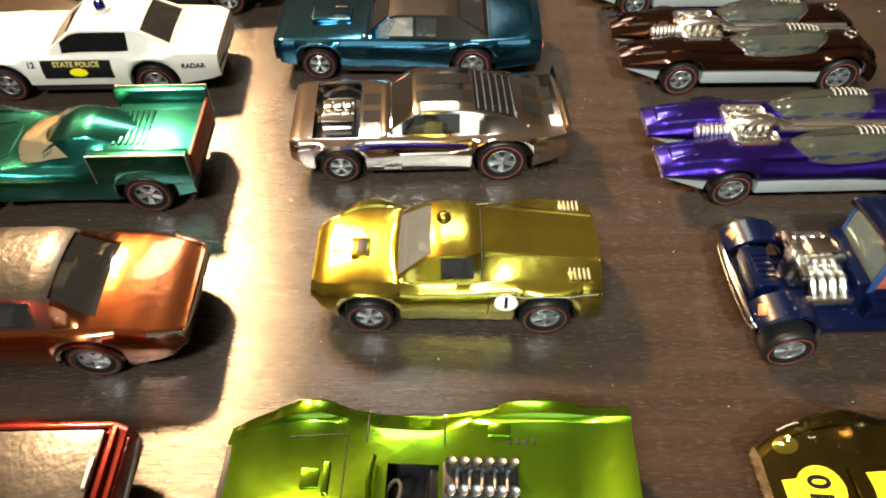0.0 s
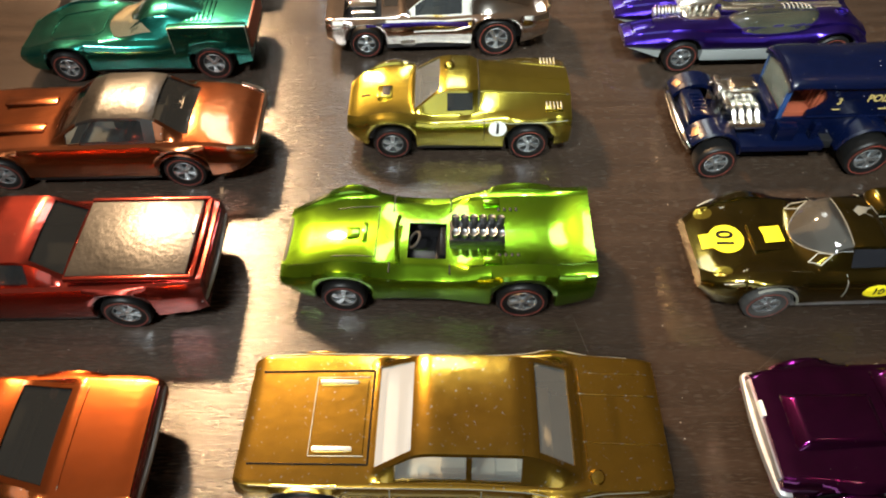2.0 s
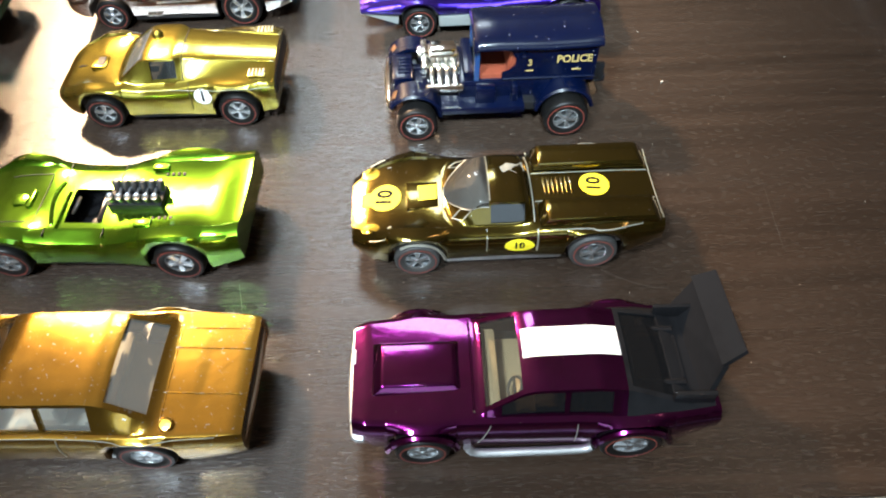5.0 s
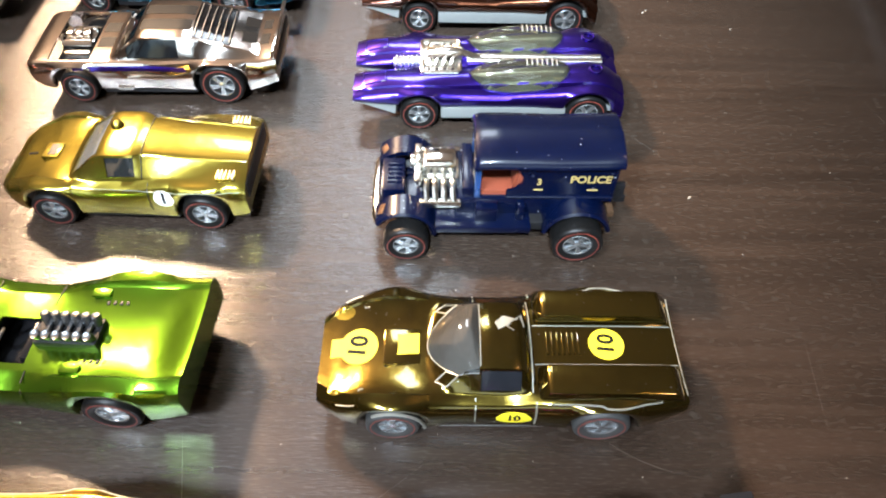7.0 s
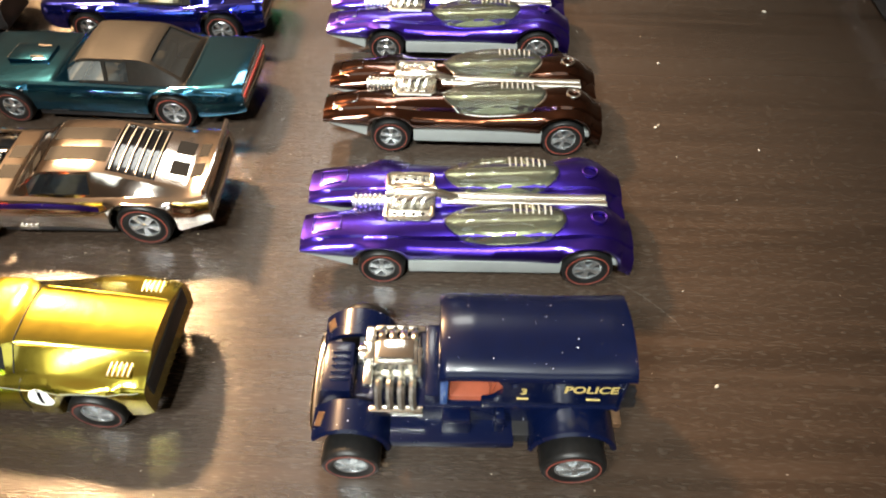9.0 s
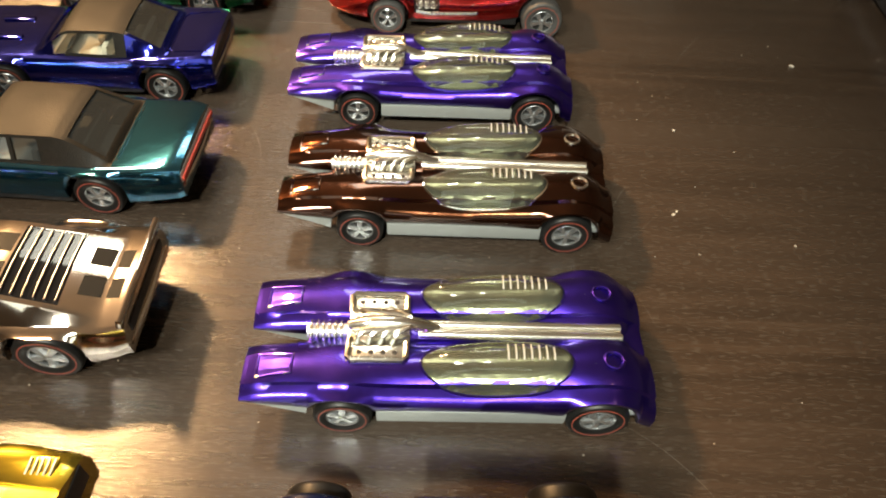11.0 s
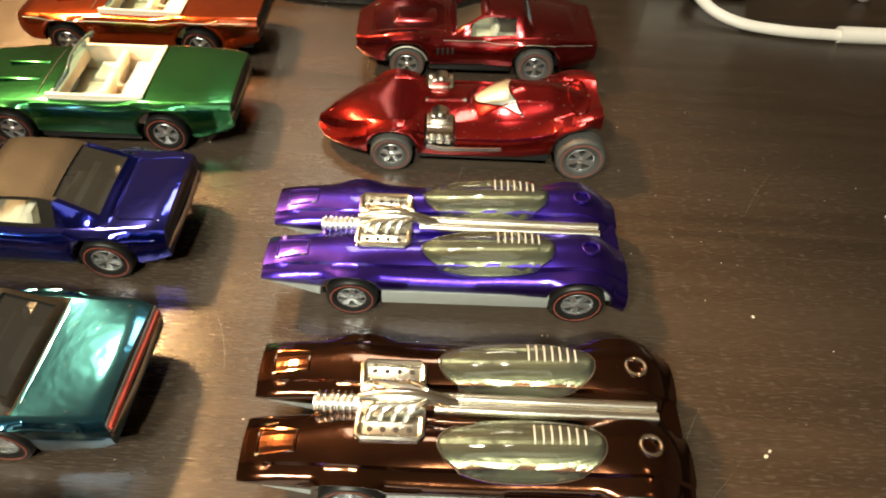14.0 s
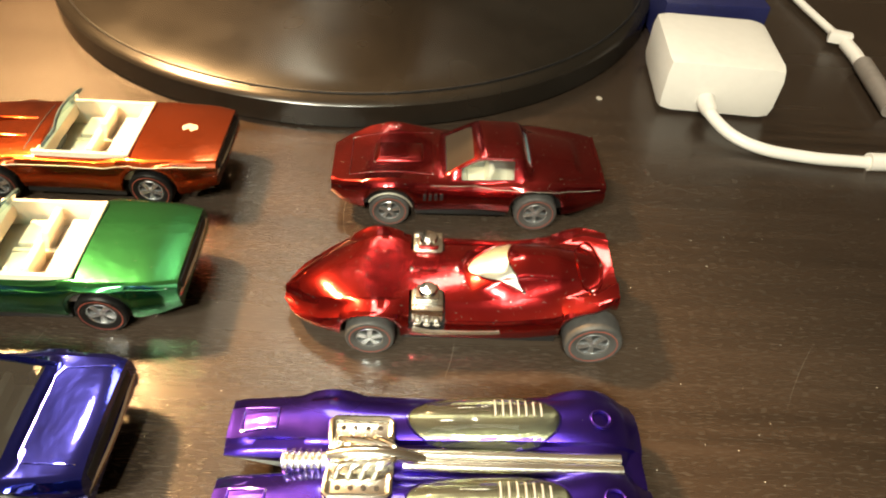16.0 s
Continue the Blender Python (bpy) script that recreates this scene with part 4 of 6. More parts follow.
    part("tail_panel", boxed((66.0, 0, 11.6), (0.5, 20, 2.4), 0.2), M_CHASSIS, car)
    return car


def teal_hardtop():
    s = dict(length=74.5, wheels=((12.2, 5.0, 4.2), (55.4, 5.4, 4.6)), track=(13.2, 13.4), sill=((0, 7.6), (4, 6.4), (64, 6.2), (74.5, 7.8)),
             width=((0, 11.4), (1, 12.7), (12, 13.1), (40, 13.0), (56, 13.5), (72, 12.8), (74.5, 12.0)), shoulder=((0, 11.6), (1, 12.2), (24, 12.6), (46, 12.6), (56, 12.9), (72, 13.7), (74.5, 13.2)),
             deck=((0, 11.6), (1, 12.4), (20, 13.2), (26, 13.4), (59, 12.9), (73, 14.5), (74.5, 14.0)), roof=((25.5, 13.4), (32, 18.6), (35, 19.2), (48, 19.2), (51, 18.6), (59.5, 13.7)), roof_width=((25, 10.6), (33, 9.0), (50, 9.0), (59, 10.4)))
    car = new_car("toy_hardtop_car", "teal blue metallic toy hardtop coupe with a black roof", -39.4, 206.6, -2.6)
    sh = Shell(s)
    sh.split(car, P_TEAL, glazing((26.4, 32.0), (51.2, 58.4), ((29.4, 38.4), (39.4, 45.2)), roof=(32.0, 59.8)), glass_kinds(G_SMOKE, 2, M_VINYL, "black painted roof") | {"side_window:0l": (G_HAZY, "", 0.3), "side_window:0r": (G_HAZY, "", 0.3)}, label="teal blue lacquered metal body")
    axles(car, s)
    chassis(car, sh)
    cabin_trim(car, sh, 26, 56, M_SEAT_GREY, 7.2)
    sc = part("hood_scoop", boxed((15.5, 0, sh.top(15.5, 0)[2] + 0.35), (11.0, 7.6, 1.0), 0.4), P_TEAL, car)
    part("scoop_opening", boxed((10.0, 0, sh.top(11, 0)[2] + 0.5), (0.5, 6.2, 0.6), 0.1), M_CHASSIS, sc)
    for y in (-2.6, 2.6):
        part("scoop_slot", boxed((17.8, y, sh.top(17.8, y)[2] + 0.95), (3.6, 0.8, 0.25), 0.1), M_CHASSIS, sc)
    part("tail_light_bar", boxed((74.7, 0, 10.9), (0.7, 23.0, 1.1), 0.2), M_TAIL, car, "red painted tail light bar")
    part("tail_frame", boxed((74.3, 0, 11.2), (0.7, 23.6, 2.6), 0.25), M_CAST, car)
    bumper(car, sh, 74.9, 8.8, M_CHROME)
    bumper(car, sh, -0.2, 8.8, M_CHROME)
    part("grille", boxed((0.1, 0, 10.4), (0.5, 21, 1.8), 0.15), M_CHASSIS, car)
    for h in (-1, 1):
        part("exhaust", boxed((24.5, h * 12.4, 5.0), (4.4, 0.8, 1.0), 0.2), M_CAST, car)
        sh.seam("body_line", [(2, 11.2), (26, 11.0), (44, 10.4), (50, 12.0), (70, 11.6)], P_TEAL, car, 0.35, side=True, hand=h)
    sh.seam("trunk_seam", [(60.4, -9.4), (60.4, 9.4)], P_TEAL, car, 0.25)
    return car


def blue_hardtop():
    s = dict(length=66.0, wheels=((13.0, 5.0, 4.2), (53.0, 5.3, 4.6)), track=(13.2, 13.4), sill=((0, 7.8), (4, 6.4), (58, 6.2), (66, 8.0)),
             width=((0, 11.4), (1, 12.5), (12, 13.0), (34, 12.7), (52, 13.4), (63, 12.8), (66, 12.0)), shoulder=((0, 11.8), (1, 12.4), (22, 12.6), (38, 12.2), (50, 13.2), (64, 14.0), (66, 13.4)),
             deck=((0, 11.8), (1, 12.6), (18, 13.2), (23, 13.4), (54, 13.2), (64.5, 14.6), (66, 14.2)), roof=((22.5, 13.4), (29.5, 18.4), (32, 19.0), (42, 19.0), (45, 18.4), (54.5, 14.0)), roof_width=((22, 10.6), (30, 8.8), (45, 8.8), (54, 10.0)))
    car = new_car("toy_hardtop_car", "bright blue metallic toy coupe with a black roof", -33.4, 244.6, -0.5)
    sh = Shell(s)
    sh.split(car, P_BLUE, glazing((23.4, 29.4), (45.2, 53.0), ((26.5, 42.5),), roof=(29.4, 44.9)), glass_kinds(G_SMOKE, 1, M_VINYL, "black painted roof") | {"side_window:0l": (G_CLEAR, "", 0.3), "side_window:0r": (G_CLEAR, "", 0.3)}, label="bright blue lacquered metal body")
    axles(car, s)
    chassis(car, sh)
    cabin_trim(car, sh, 23, 51, M_SEAT, 7.2)
    for y in (-4.2, 4.2):
        part("hood_scoop", boxed((12.5, y, sh.top(12.5, y)[2] + 0.15), (8.0, 1.8, 0.7), 0.3), P_BLUE, car)
    sh.seam("trunk_seam", [(64.6, -9.4), (56.0, -9.0), (55.0, -7.6), (55.0, 7.6), (56.0, 9.0), (64.6, 9.4)], P_BLUE, car, 0.3)
    for h in (-1, 1):
        sh.seam("body_line", [(2, 11.0), (24, 10.8), (42, 10.2), (48, 11.8), (64, 11.6)], P_BLUE, car, 0.3, side=True, hand=h)
    part("tail_panel", boxed((65.9, 0, 11.0), (0.5, 20, 2.6), 0.2), M_CHASSIS, car)
    bumper(car, sh, 66.3, 8.6, M_CHROME)
    bumper(car, sh, -0.2, 8.8, M_CHROME)
    return car


def open_tourer(label, paint, x, y, yaw, chip):
    s = dict(length=66.0, wheels=((13.0, 5.0, 4.2), (49.6, 5.3, 4.6)), track=(13.2, 13.4), sill=((0, 7.8), (4, 6.6), (58, 6.4), (66, 9.0)),
             width=((0, 10.4), (2, 12.2), (12, 13.0), (34, 12.8), (50, 13.5), (62, 12.8), (66, 11.8)), shoulder=((0, 11.2), (2, 12.0), (22, 13.0), (38, 12.8), (46, 14.0), (60, 14.0), (66, 13.6)),
             deck=((0, 11.4), (2, 12.4), (18, 13.6), (23, 13.8), (44, 14.4), (60, 14.4), (66, 14.0)), ledge=0.2, roof_width=((0, 8.6), (66, 8.6)))
    car = new_car("toy_convertible", label, x, y, yaw)
    sh = Shell(s)

    def where(cx, r, cy):
        return None if 23.5 < cx < 45.0 and r >= 9 else ""
    sh.split(car, paint, where, {})
    axles(car, s)
    chassis(car, sh)
    w = 10.6
    tray = boxed((34.2, 0, 7.2), (22.0, 2 * w, 0.8), 0.2)
    for yy in (-w, w):
        add_box(tray, (34.4, yy, 10.6), (22.6, 0.9, 7.6), 0.3)
    add_box(tray, (45.2, 0, 10.8), (0.9, 2 * w, 7.8), 0.3)
    add_box(tray, (33.0, 0, 9.0), (9.0, 1.2, 2.6), 0.3)
    for yy in (-5.0, 5.0):
        seat = boxed((31.6, yy, 9.2), (5.0, 7.6, 3.2), 0.5)
        add_box(seat, (35.2, yy, 11.2), (1.6, 8.2, 6.6), 0.5, Matrix.Rotation(radians(15), 4, "Y"))
        part("front_seat", seat, M_SEAT, car)
    bench = boxed((40.0, 0, 9.4), (4.2, 18.0, 3.4), 0.5)
    add_box(bench, (43.6, 0, 11.4), (1.8, 19.0, 6.4), 0.6, Matrix.Rotation(radians(15), 4, "Y"))
    part("rear_seat", bench, M_SEAT, car)
    part("interior", tray, M_SEAT, car, "cream plastic seats and door linings")
    rim = boxed((34.4, -w - 0.1, 14.2), (22.4, 1.0, 0.7), 0.3)
    add_box(rim, (34.4, w + 0.1, 14.2), (22.4, 1.0, 0.7), 0.3)
    add_box(rim, (45.4, 0, 14.5), (1.1, 2 * w + 0.8, 0.8), 0.35)
    part("cockpit_rim", rim, M_SEAT, car)
    add = boxed((24.4, 0, 12.0), (2.4, 2 * w, 3.2), 0.6)
    part("dashboard", add, M_SEAT, car)
    q = Matrix.Translation((27.4, -5.0, 12.2)) @ Matrix.Rotation(radians(-58), 4, "Y")
    sw = lathe([(2.3 + 0.28 * math.cos(a), 0.28 * math.sin(a)) for a in np.linspace(0, 6.283, 8, endpoint=False)], 20, q, True)
    add_box(sw, q.translation, (0.5, 4.4, 0.3), 0, q.to_3x3().to_4x4())
    part("steering_wheel", sw, M_SEAT_DARK, car)
    nu, nv = 14, 5
    verts, faces = [], []
    for th in (0.0, 0.5):
        for i in range(nu + 1):
            t = -1 + 2 * i / nu
            for j in range(nv + 1):
                f = j / nv
                verts.append((22.8 + 1.4 * t * t + 5.2 * f + th, t * (10.2 - 1.3 * f), 13.4 + 6.2 * f - 0.5 * f * t * t))
    k = (nu + 1) * (nv + 1)
    for i in range(nu):
        for j in range(nv):
            a = i * (nv + 1) + j
            faces += [(a, a + 1, a + nv + 2, a + nv + 1), (k + a, k + a + nv + 1, k + a + nv + 2, k + a + 1)]
    finish("windscreen", verts, faces, G_BLUE, car, "pale blue clear plastic windscreen")
    edge = bent([(24.2, -10.2, 13.4), (27.0, -9.6, 16.6), (29.2, -8.6, 19.2), (28.3, -4, 19.6), (28.1, 0, 19.7), (28.3, 4, 19.6), (29.2, 8.6, 19.2), (27.0, 9.6, 16.6), (24.2, 10.2, 13.4)], 4)
    part("windscreen_rim", tube(edge, 0.32, 6), G_BLUE, car)
    for yy in (-3.6, 3.6):
        part("hood_scoop", boxed((14.0, yy, sh.top(14, yy)[2] + 0.1), (10.0, 1.8, 0.7), 0.3), paint, car)
    sh.seam("hood_seam", [(20.6, -9.4), (20.6, 9.4)], M_CHASSIS, car, 0.25)
    part("tail_panel", boxed((66.0, 0, 11.6), (0.6, 19, 2.2), 0.2), M_CHASSIS, car)
    bumper(car, sh, 66.4, 10.2, M_CHROME)
    bumper(car, sh, -0.2, 9.0, M_CHROME)
    for h in (-1, 1):
        sh.seam("body_line", [(2, 11.4), (24, 11.6), (40, 11.6), (46, 13.0), (64, 12.8)], M_WORN if chip else paint, car, 0.22, side=True, hand=h)
        part("exhaust", boxed((25.5, h * 12.2, 5.2), (4.4, 0.8, 0.9), 0.2), M_CAST, car)
    if chip:
        sh.on_top("paint_chip", [(55.0, 1.6), (56.6, 2.8), (58.6, 2.2), (59.2, 0.6), (57.6, -0.6), (57.0, 0.6), (55.6, -0.2)], [(0, 1, 2, 3, 4, 5, 6)], M_WORN, car, "bare metal where paint has chipped", 0.07)
    return car


gold_fastback()
lime_open_racer()
gold_le_mans_racer()
chrome_fastback()
teal_hardtop()
blue_hardtop()
open_tourer("green metallic open toy convertible with cream interior", P_GREEN, -29.4, 284.9, 0.0, False)
open_tourer("orange-red metallic open toy convertible with a paint chip on the tail", P_ORANGE, -30.2, 324.4, -1.0, True)
# ---- the row with the twin-hulled cars ----
def magenta_racer():
    s = dict(length=66.0, wheels=((12.4, 5.1, 4.2), (50.4, 5.7, 5.0)), track=(13.5, 13.8), sill=((0, 8.4), (4, 6.0), (58, 6.0), (66, 8.6)),
             width=((0, 10.4), (1.5, 11.2), (8, 11.8), (12.4, 12.6), (18, 12.0), (40, 12.3), (50, 13.0), (58, 12.4), (66, 11.0)), shoulder=((0, 12.2), (2, 12.8), (24, 13.2), (46, 13.4), (54, 14.0), (66, 12.6)),
             deck=((0, 12.4), (2, 13.0), (18, 13.8), (24, 14.0), (58, 14.4), (66, 12.8)), roof=((23, 13.9), (30.5, 18.6), (33, 19.2), (44, 19.4), (50, 18.2), (60, 14.3)), roof_width=((22, 10.0), (31, 8.2), (48, 8.2), (60, 9.6)), bulge=0.3)
    car = new_car("toy_drag_car", "magenta purple metallic toy drag coupe with a tall black rear wing", 56.0, 21.3, -1.5)
    sh = Shell(s)
    g = glazing((23.8, 30.4), (49.2, 57.5), ((27.0, 37.6), (38.6, 46.0)), roof=(48.2, 65.0))
    sh.split(car, P_MAGENTA, g, glass_kinds(G_DARK, 2, M_WING, "black plastic rear deck") | {"windscreen": (G_CLEAR, "", 0.3)}, label="magenta purple lacquered metal body")
    axles(car, s)
    chassis(car, sh)
    cabin_trim(car, sh, 24, 52, M_TAN, 7.2)
    sh.sheet("roof_patch", 30.8, 48.4, -1.8, 4.2, M_STICK_WHITE, car, 0.1, "white roof sticker")
    sc = part("hood_scoop", boxed((12.0, 0, sh.top(11.5, 0)[2] + 0.3), (17.0, 11.0, 1.7), 0.5, None, 0.78), P_MAGENTA, car)
    part("scoop_slot", boxed((6.8, -2.4, sh.top(6, 0)[2] + 0.75), (3.0, 2.2, 0.2), 0.08), M_CHASSIS, sc)
    part("scoop_slot", boxed((6.8, 2.4, sh.top(6, 0)[2] + 0.75), (3.0, 2.2, 0.2), 0.08), M_CHASSIS, sc)
    sh.seam("cowl_seam", [(21.8, -9.4), (21.8, 9.4)], P_MAGENTA, car, 0.4)
    bumper(car, sh, -0.3, 8.8, M_CAST, 11.6, r=0.9)
    part("grille", boxed((0.0, 0, 10.8), (0.7, 19, 1.6), 0.2), M_CAST, car)
    part("head_light", boxed((0.1, 3.0, 12.2), (0.7, 3.0, 1.3), 0.2), M_STICK_WHITE, car)
    bumper(car, sh, 66.3, 9.0, M_CAST, 10.6)
    for h in (-1, 1):
        part("side_pipe", tube(bent([(20.5, h * 12.6, 6.2), (22.5, h * 13.2, 4.4), (32, h * 13.2, 4.1), (41.5, h * 13.2, 4.2), (43.5, h * 13.0, 5.0)], 4), 0.85, 10), M_CAST, car, "bare metal side exhaust pipe")
        sh.seam("door_seam", [(24.6, 12.6), (22.4, 6.6)], M_WORN, car, 0.22, side=True, hand=h)
        sh.seam("door_seam", [(40.0, 12.6), (40.0, 6.6)], M_WORN, car, 0.22, side=True, hand=h)
    for i, (xx, rr) in enumerate(((12.4, 6.4), (50.4, 7.0))):
        for h in (-1, 1):
            arc = [(xx + rr * math.cos(a), h * (sh.W(xx) + 0.5), 5.2 + rr * math.sin(a)) for a in np.linspace(0.25, 2.9, 12)]
            part("wheel_flare", tube(arc, 0.75, 8), P_MAGENTA, car)
    for y in (-9.0, 9.0):
        part("wing_strut", boxed((60.5, y, 15.6), (7.5, 0.9, 3.6), 0.3), M_BLACK, car)
    corners = [(64.8, 13.4, 19.4), (69.1, 13.5, 21.2), (69.4, -4.2, 21.9), (65.2, -5.8, 20.0)]
    lift = Vector((-0.5, 0.2, 0.8))
    verts = corners + [tuple(Vector(c) + lift) for c in corners]
    faces = [(0, 1, 2, 3), (7, 6, 5, 4), (0, 4, 5, 1), (1, 5, 6, 2), (2, 6, 7, 3), (3, 7, 4, 0)]
    wing = finish("rear_wing", verts, faces, M_WING, car, "tall bent black plastic rear wing", False)
    verts = [(61.5, 12.0, 12.4), (64.8, 13.2, 19.4), (65.2, -5.6, 20.0), (62.5, -9.0, 12.4)]
    verts += [(x + 1.0, y, z) for x, y, z in verts]
    finish("wing_support", verts, [(0, 1, 2, 3), (7, 6, 5, 4), (0, 4, 5, 1), (1, 5, 6, 2), (2, 6, 7, 3), (3, 7, 4, 0)], M_WING, wing, "", False)
    eng = part("rear_engine", boxed((56, 0, 13.6), (9, 9, 1.6), 0.4), M_BLACK, car)
    for y in (-5.5, 5.5):
        part("rear_pipe", tube([(52, y, 15.0), (60, y, 14.4)], 0.7, 8), M_BLACK, eng)
    return car


def olive_gt_racer():
    s = dict(length=68.0, wheels=((14.2, 5.1, 4.4), (53.2, 5.4, 4.8)), track=(13.3, 13.3), sill=((0, 8.0), (3, 6.4), (24, 6.6), (60, 7.2), (68, 10.0)),
             width=((0, 8.4), (1.2, 10.2), (6, 12.4), (14, 13.2), (26, 12.6), (38, 12.6), (46, 13.2), (58, 13.4), (66, 12.2), (68, 11.4)), shoulder=((0, 9.6), (2, 10.6), (10, 13.6), (15, 14.0), (24, 12.4), (36, 12.2), (42, 13.2), (54, 14.0), (66, 14.2), (68, 13.4)),
             deck=((0, 9.4), (2, 10.2), (10, 11.4), (18, 12.4), (34, 13.0), (40, 13.4), (60, 13.4), (68, 13.2)), deck_power=2.6, edge=1.8, lean=0.7, soft=1.8, soft_w=1.4, roof=((20.5, 12.6), (28.5, 17.6), (31.5, 18.2), (37.5, 18.0), (39.0, 17.0), (40.2, 14.4)), roof_width=((20, 8.8), (30, 7.0), (38, 7.0)), crown=1.0)
    car = new_car("toy_endurance_racer", "dark olive gold toy racing coupe with yellow number stickers", 54.9, 64.6, -0.8)
    sh = Shell(s)
    sh.split(car, P_OLIVE, glazing(None, None, ((30.6, 37.4),)), glass_kinds(M_PANE, 1), label="dark olive gold lacquered metal body with worn edges")
    lo, hi = (lambda y: 20.6 + 0.095 * y * y), (lambda y: 30.0)
    sh.patch("cockpit_lining", lo, hi, 7.6, M_SEAT_GREY, car, 0.05)
    sh.patch("windscreen", lo, hi, 7.6, G_BUBBLE, car, 0.2, 2.0, "grey clear bubble windscreen")
    sh.seam("windscreen_rim", [(lo(abs(y)), y) for y in np.linspace(-7.6, 7.6, 19)], M_WORN, car, 0.3, 0.1)
    s["dusty"] = True
    axles(car, s)
    chassis(car, sh, M_CAST)
    cabin_trim(car, sh, 21, 39, M_SEAT_GREY, 7.2, bench=0)
    for y0, y1 in ((-12.0, -4.4), (4.4, 12.0)):
        bm = bmesh.new()
        add_box(bm, (54.0, (y0 + y1) / 2, 14.6), (26.5, 7.0, 2.2), 0.7, None, 0.86)
        part("rear_pod", bm, P_OLIVE, car)
    sh.disc("number_disc", 7.4, 0.6, 3.7, 3.9, M_STICK_YELLOW, car, 0.1, "round yellow paper sticker")
    sh.sheet("stripe", 2.0, 9.0, -1.4, 2.6, M_STICK_YELLOW, car, 0.08, "yellow stripe sticker")
    sh.words("10", 7.4, 0.6, 4.8, M_INK, car, side=False, turn=math.pi / 2 - 0.15)
    sh.sheet("stripe", 13.2, 19.0, -1.8, 2.6, M_STICK_YELLOW, car, 0.5, "yellow stripe sticker")
    part("hood_panel", boxed((15.8, 0, sh.top(15.8, 0)[2] + 0.1), (7.0, 7.6, 0.5), 0.2), P_OLIVE, car)
    sh.disc("number_disc", 54.4, 0.2, 3.4, 3.4, M_STICK_YELLOW, car, 0.12, "round yellow paper sticker")
    sh.words("10", 54.4, 0.2, 4.4, M_INK, car, side=False, turn=math.pi / 2 - 0.1)
    for k in range(7):
        part("louvre", boxed((43.2 + 1.0 * k, 0.3, sh.top(45, 0)[2] + 0.1), (0.4, 4.6, 0.35), 0.1), P_OLIVE, car)
    for h in (-1, 1):
        sh.side_sheet("number_plaque", 33.2, 39.8, 7.2, 10.8, M_STICK_YELLOW, car, hand=h, round_=True, label="oval yellow paper sticker")
        sh.words("10", 36.4, 9.0, 2.6, M_INK, car, hand=h)
        sh.seam("worn_edge", [(40.4, 12.6), (40.4, 7.2)], M_WORN, car, 0.4, side=True, hand=h)
        sh.seam("worn_edge", [(29.4, 12.2), (29.4, 7.4)], M_WORN, car, 0.25, side=True, hand=h)
        sh.seam("worn_edge", [(43.0, 12.8), (52, 13.4), (66, 13.6)], M_WORN, car, 0.4, side=True, hand=h)
        sh.seam("worn_edge", [(4, 10.4), (9, 12.4)], M_WORN, car, 0.25, side=True, hand=h)
        y = h * 7.6
        for a, b in (((22.0, y), (24.0, y + h * 1.3)), ((24.0, y + h * 1.3), (26.2, y)), ((26.2, y), (24.0, y - h * 1.3)), ((24.0, y - h * 1.3), (22.0, y))):
            sh.seam("mirror_mount", [a, b], M_WORN, car, 0.3, 0.1)
        arc = [(14.2 + 6.1 * math.cos(a), h * (sh.W(14) + 0.15), 5.1 + 6.1 * math.sin(a)) for a in np.linspace(0.1, 2.2, 10)]
        part("worn_arch", tube(arc, 0.32, 6), M_WORN, car)
        sh.disc("head_light", 4.2, h * 8.2, 2.0, 1.5, P_YELLOW, car, 0.06)
    for pts in ([(39.8, -9.8), (39.8, 9.8)], [(40.6, -4.2), (67.2, -4.2)], [(40.6, 4.2), (67.2, 4.2)], [(30.2, -6.6), (30.2, 6.6)], [(67.6, -10.4), (67.6, 10.4)]):
        sh.seam("worn_edge", pts, M_WORN, car, 0.26, 0.06)
    pts = [(33.0, 2.0), (34.6, 3.6), (36.8, 3.0), (38.2, 4.2), (38.6, 1.6), (36.4, 0.2), (35.0, 1.2), (33.6, 0.4)]
    sh.on_top("paint_chip", pts, [tuple(range(8))], M_WORN, car, "bare metal where paint has chipped", 0.1)
    return car


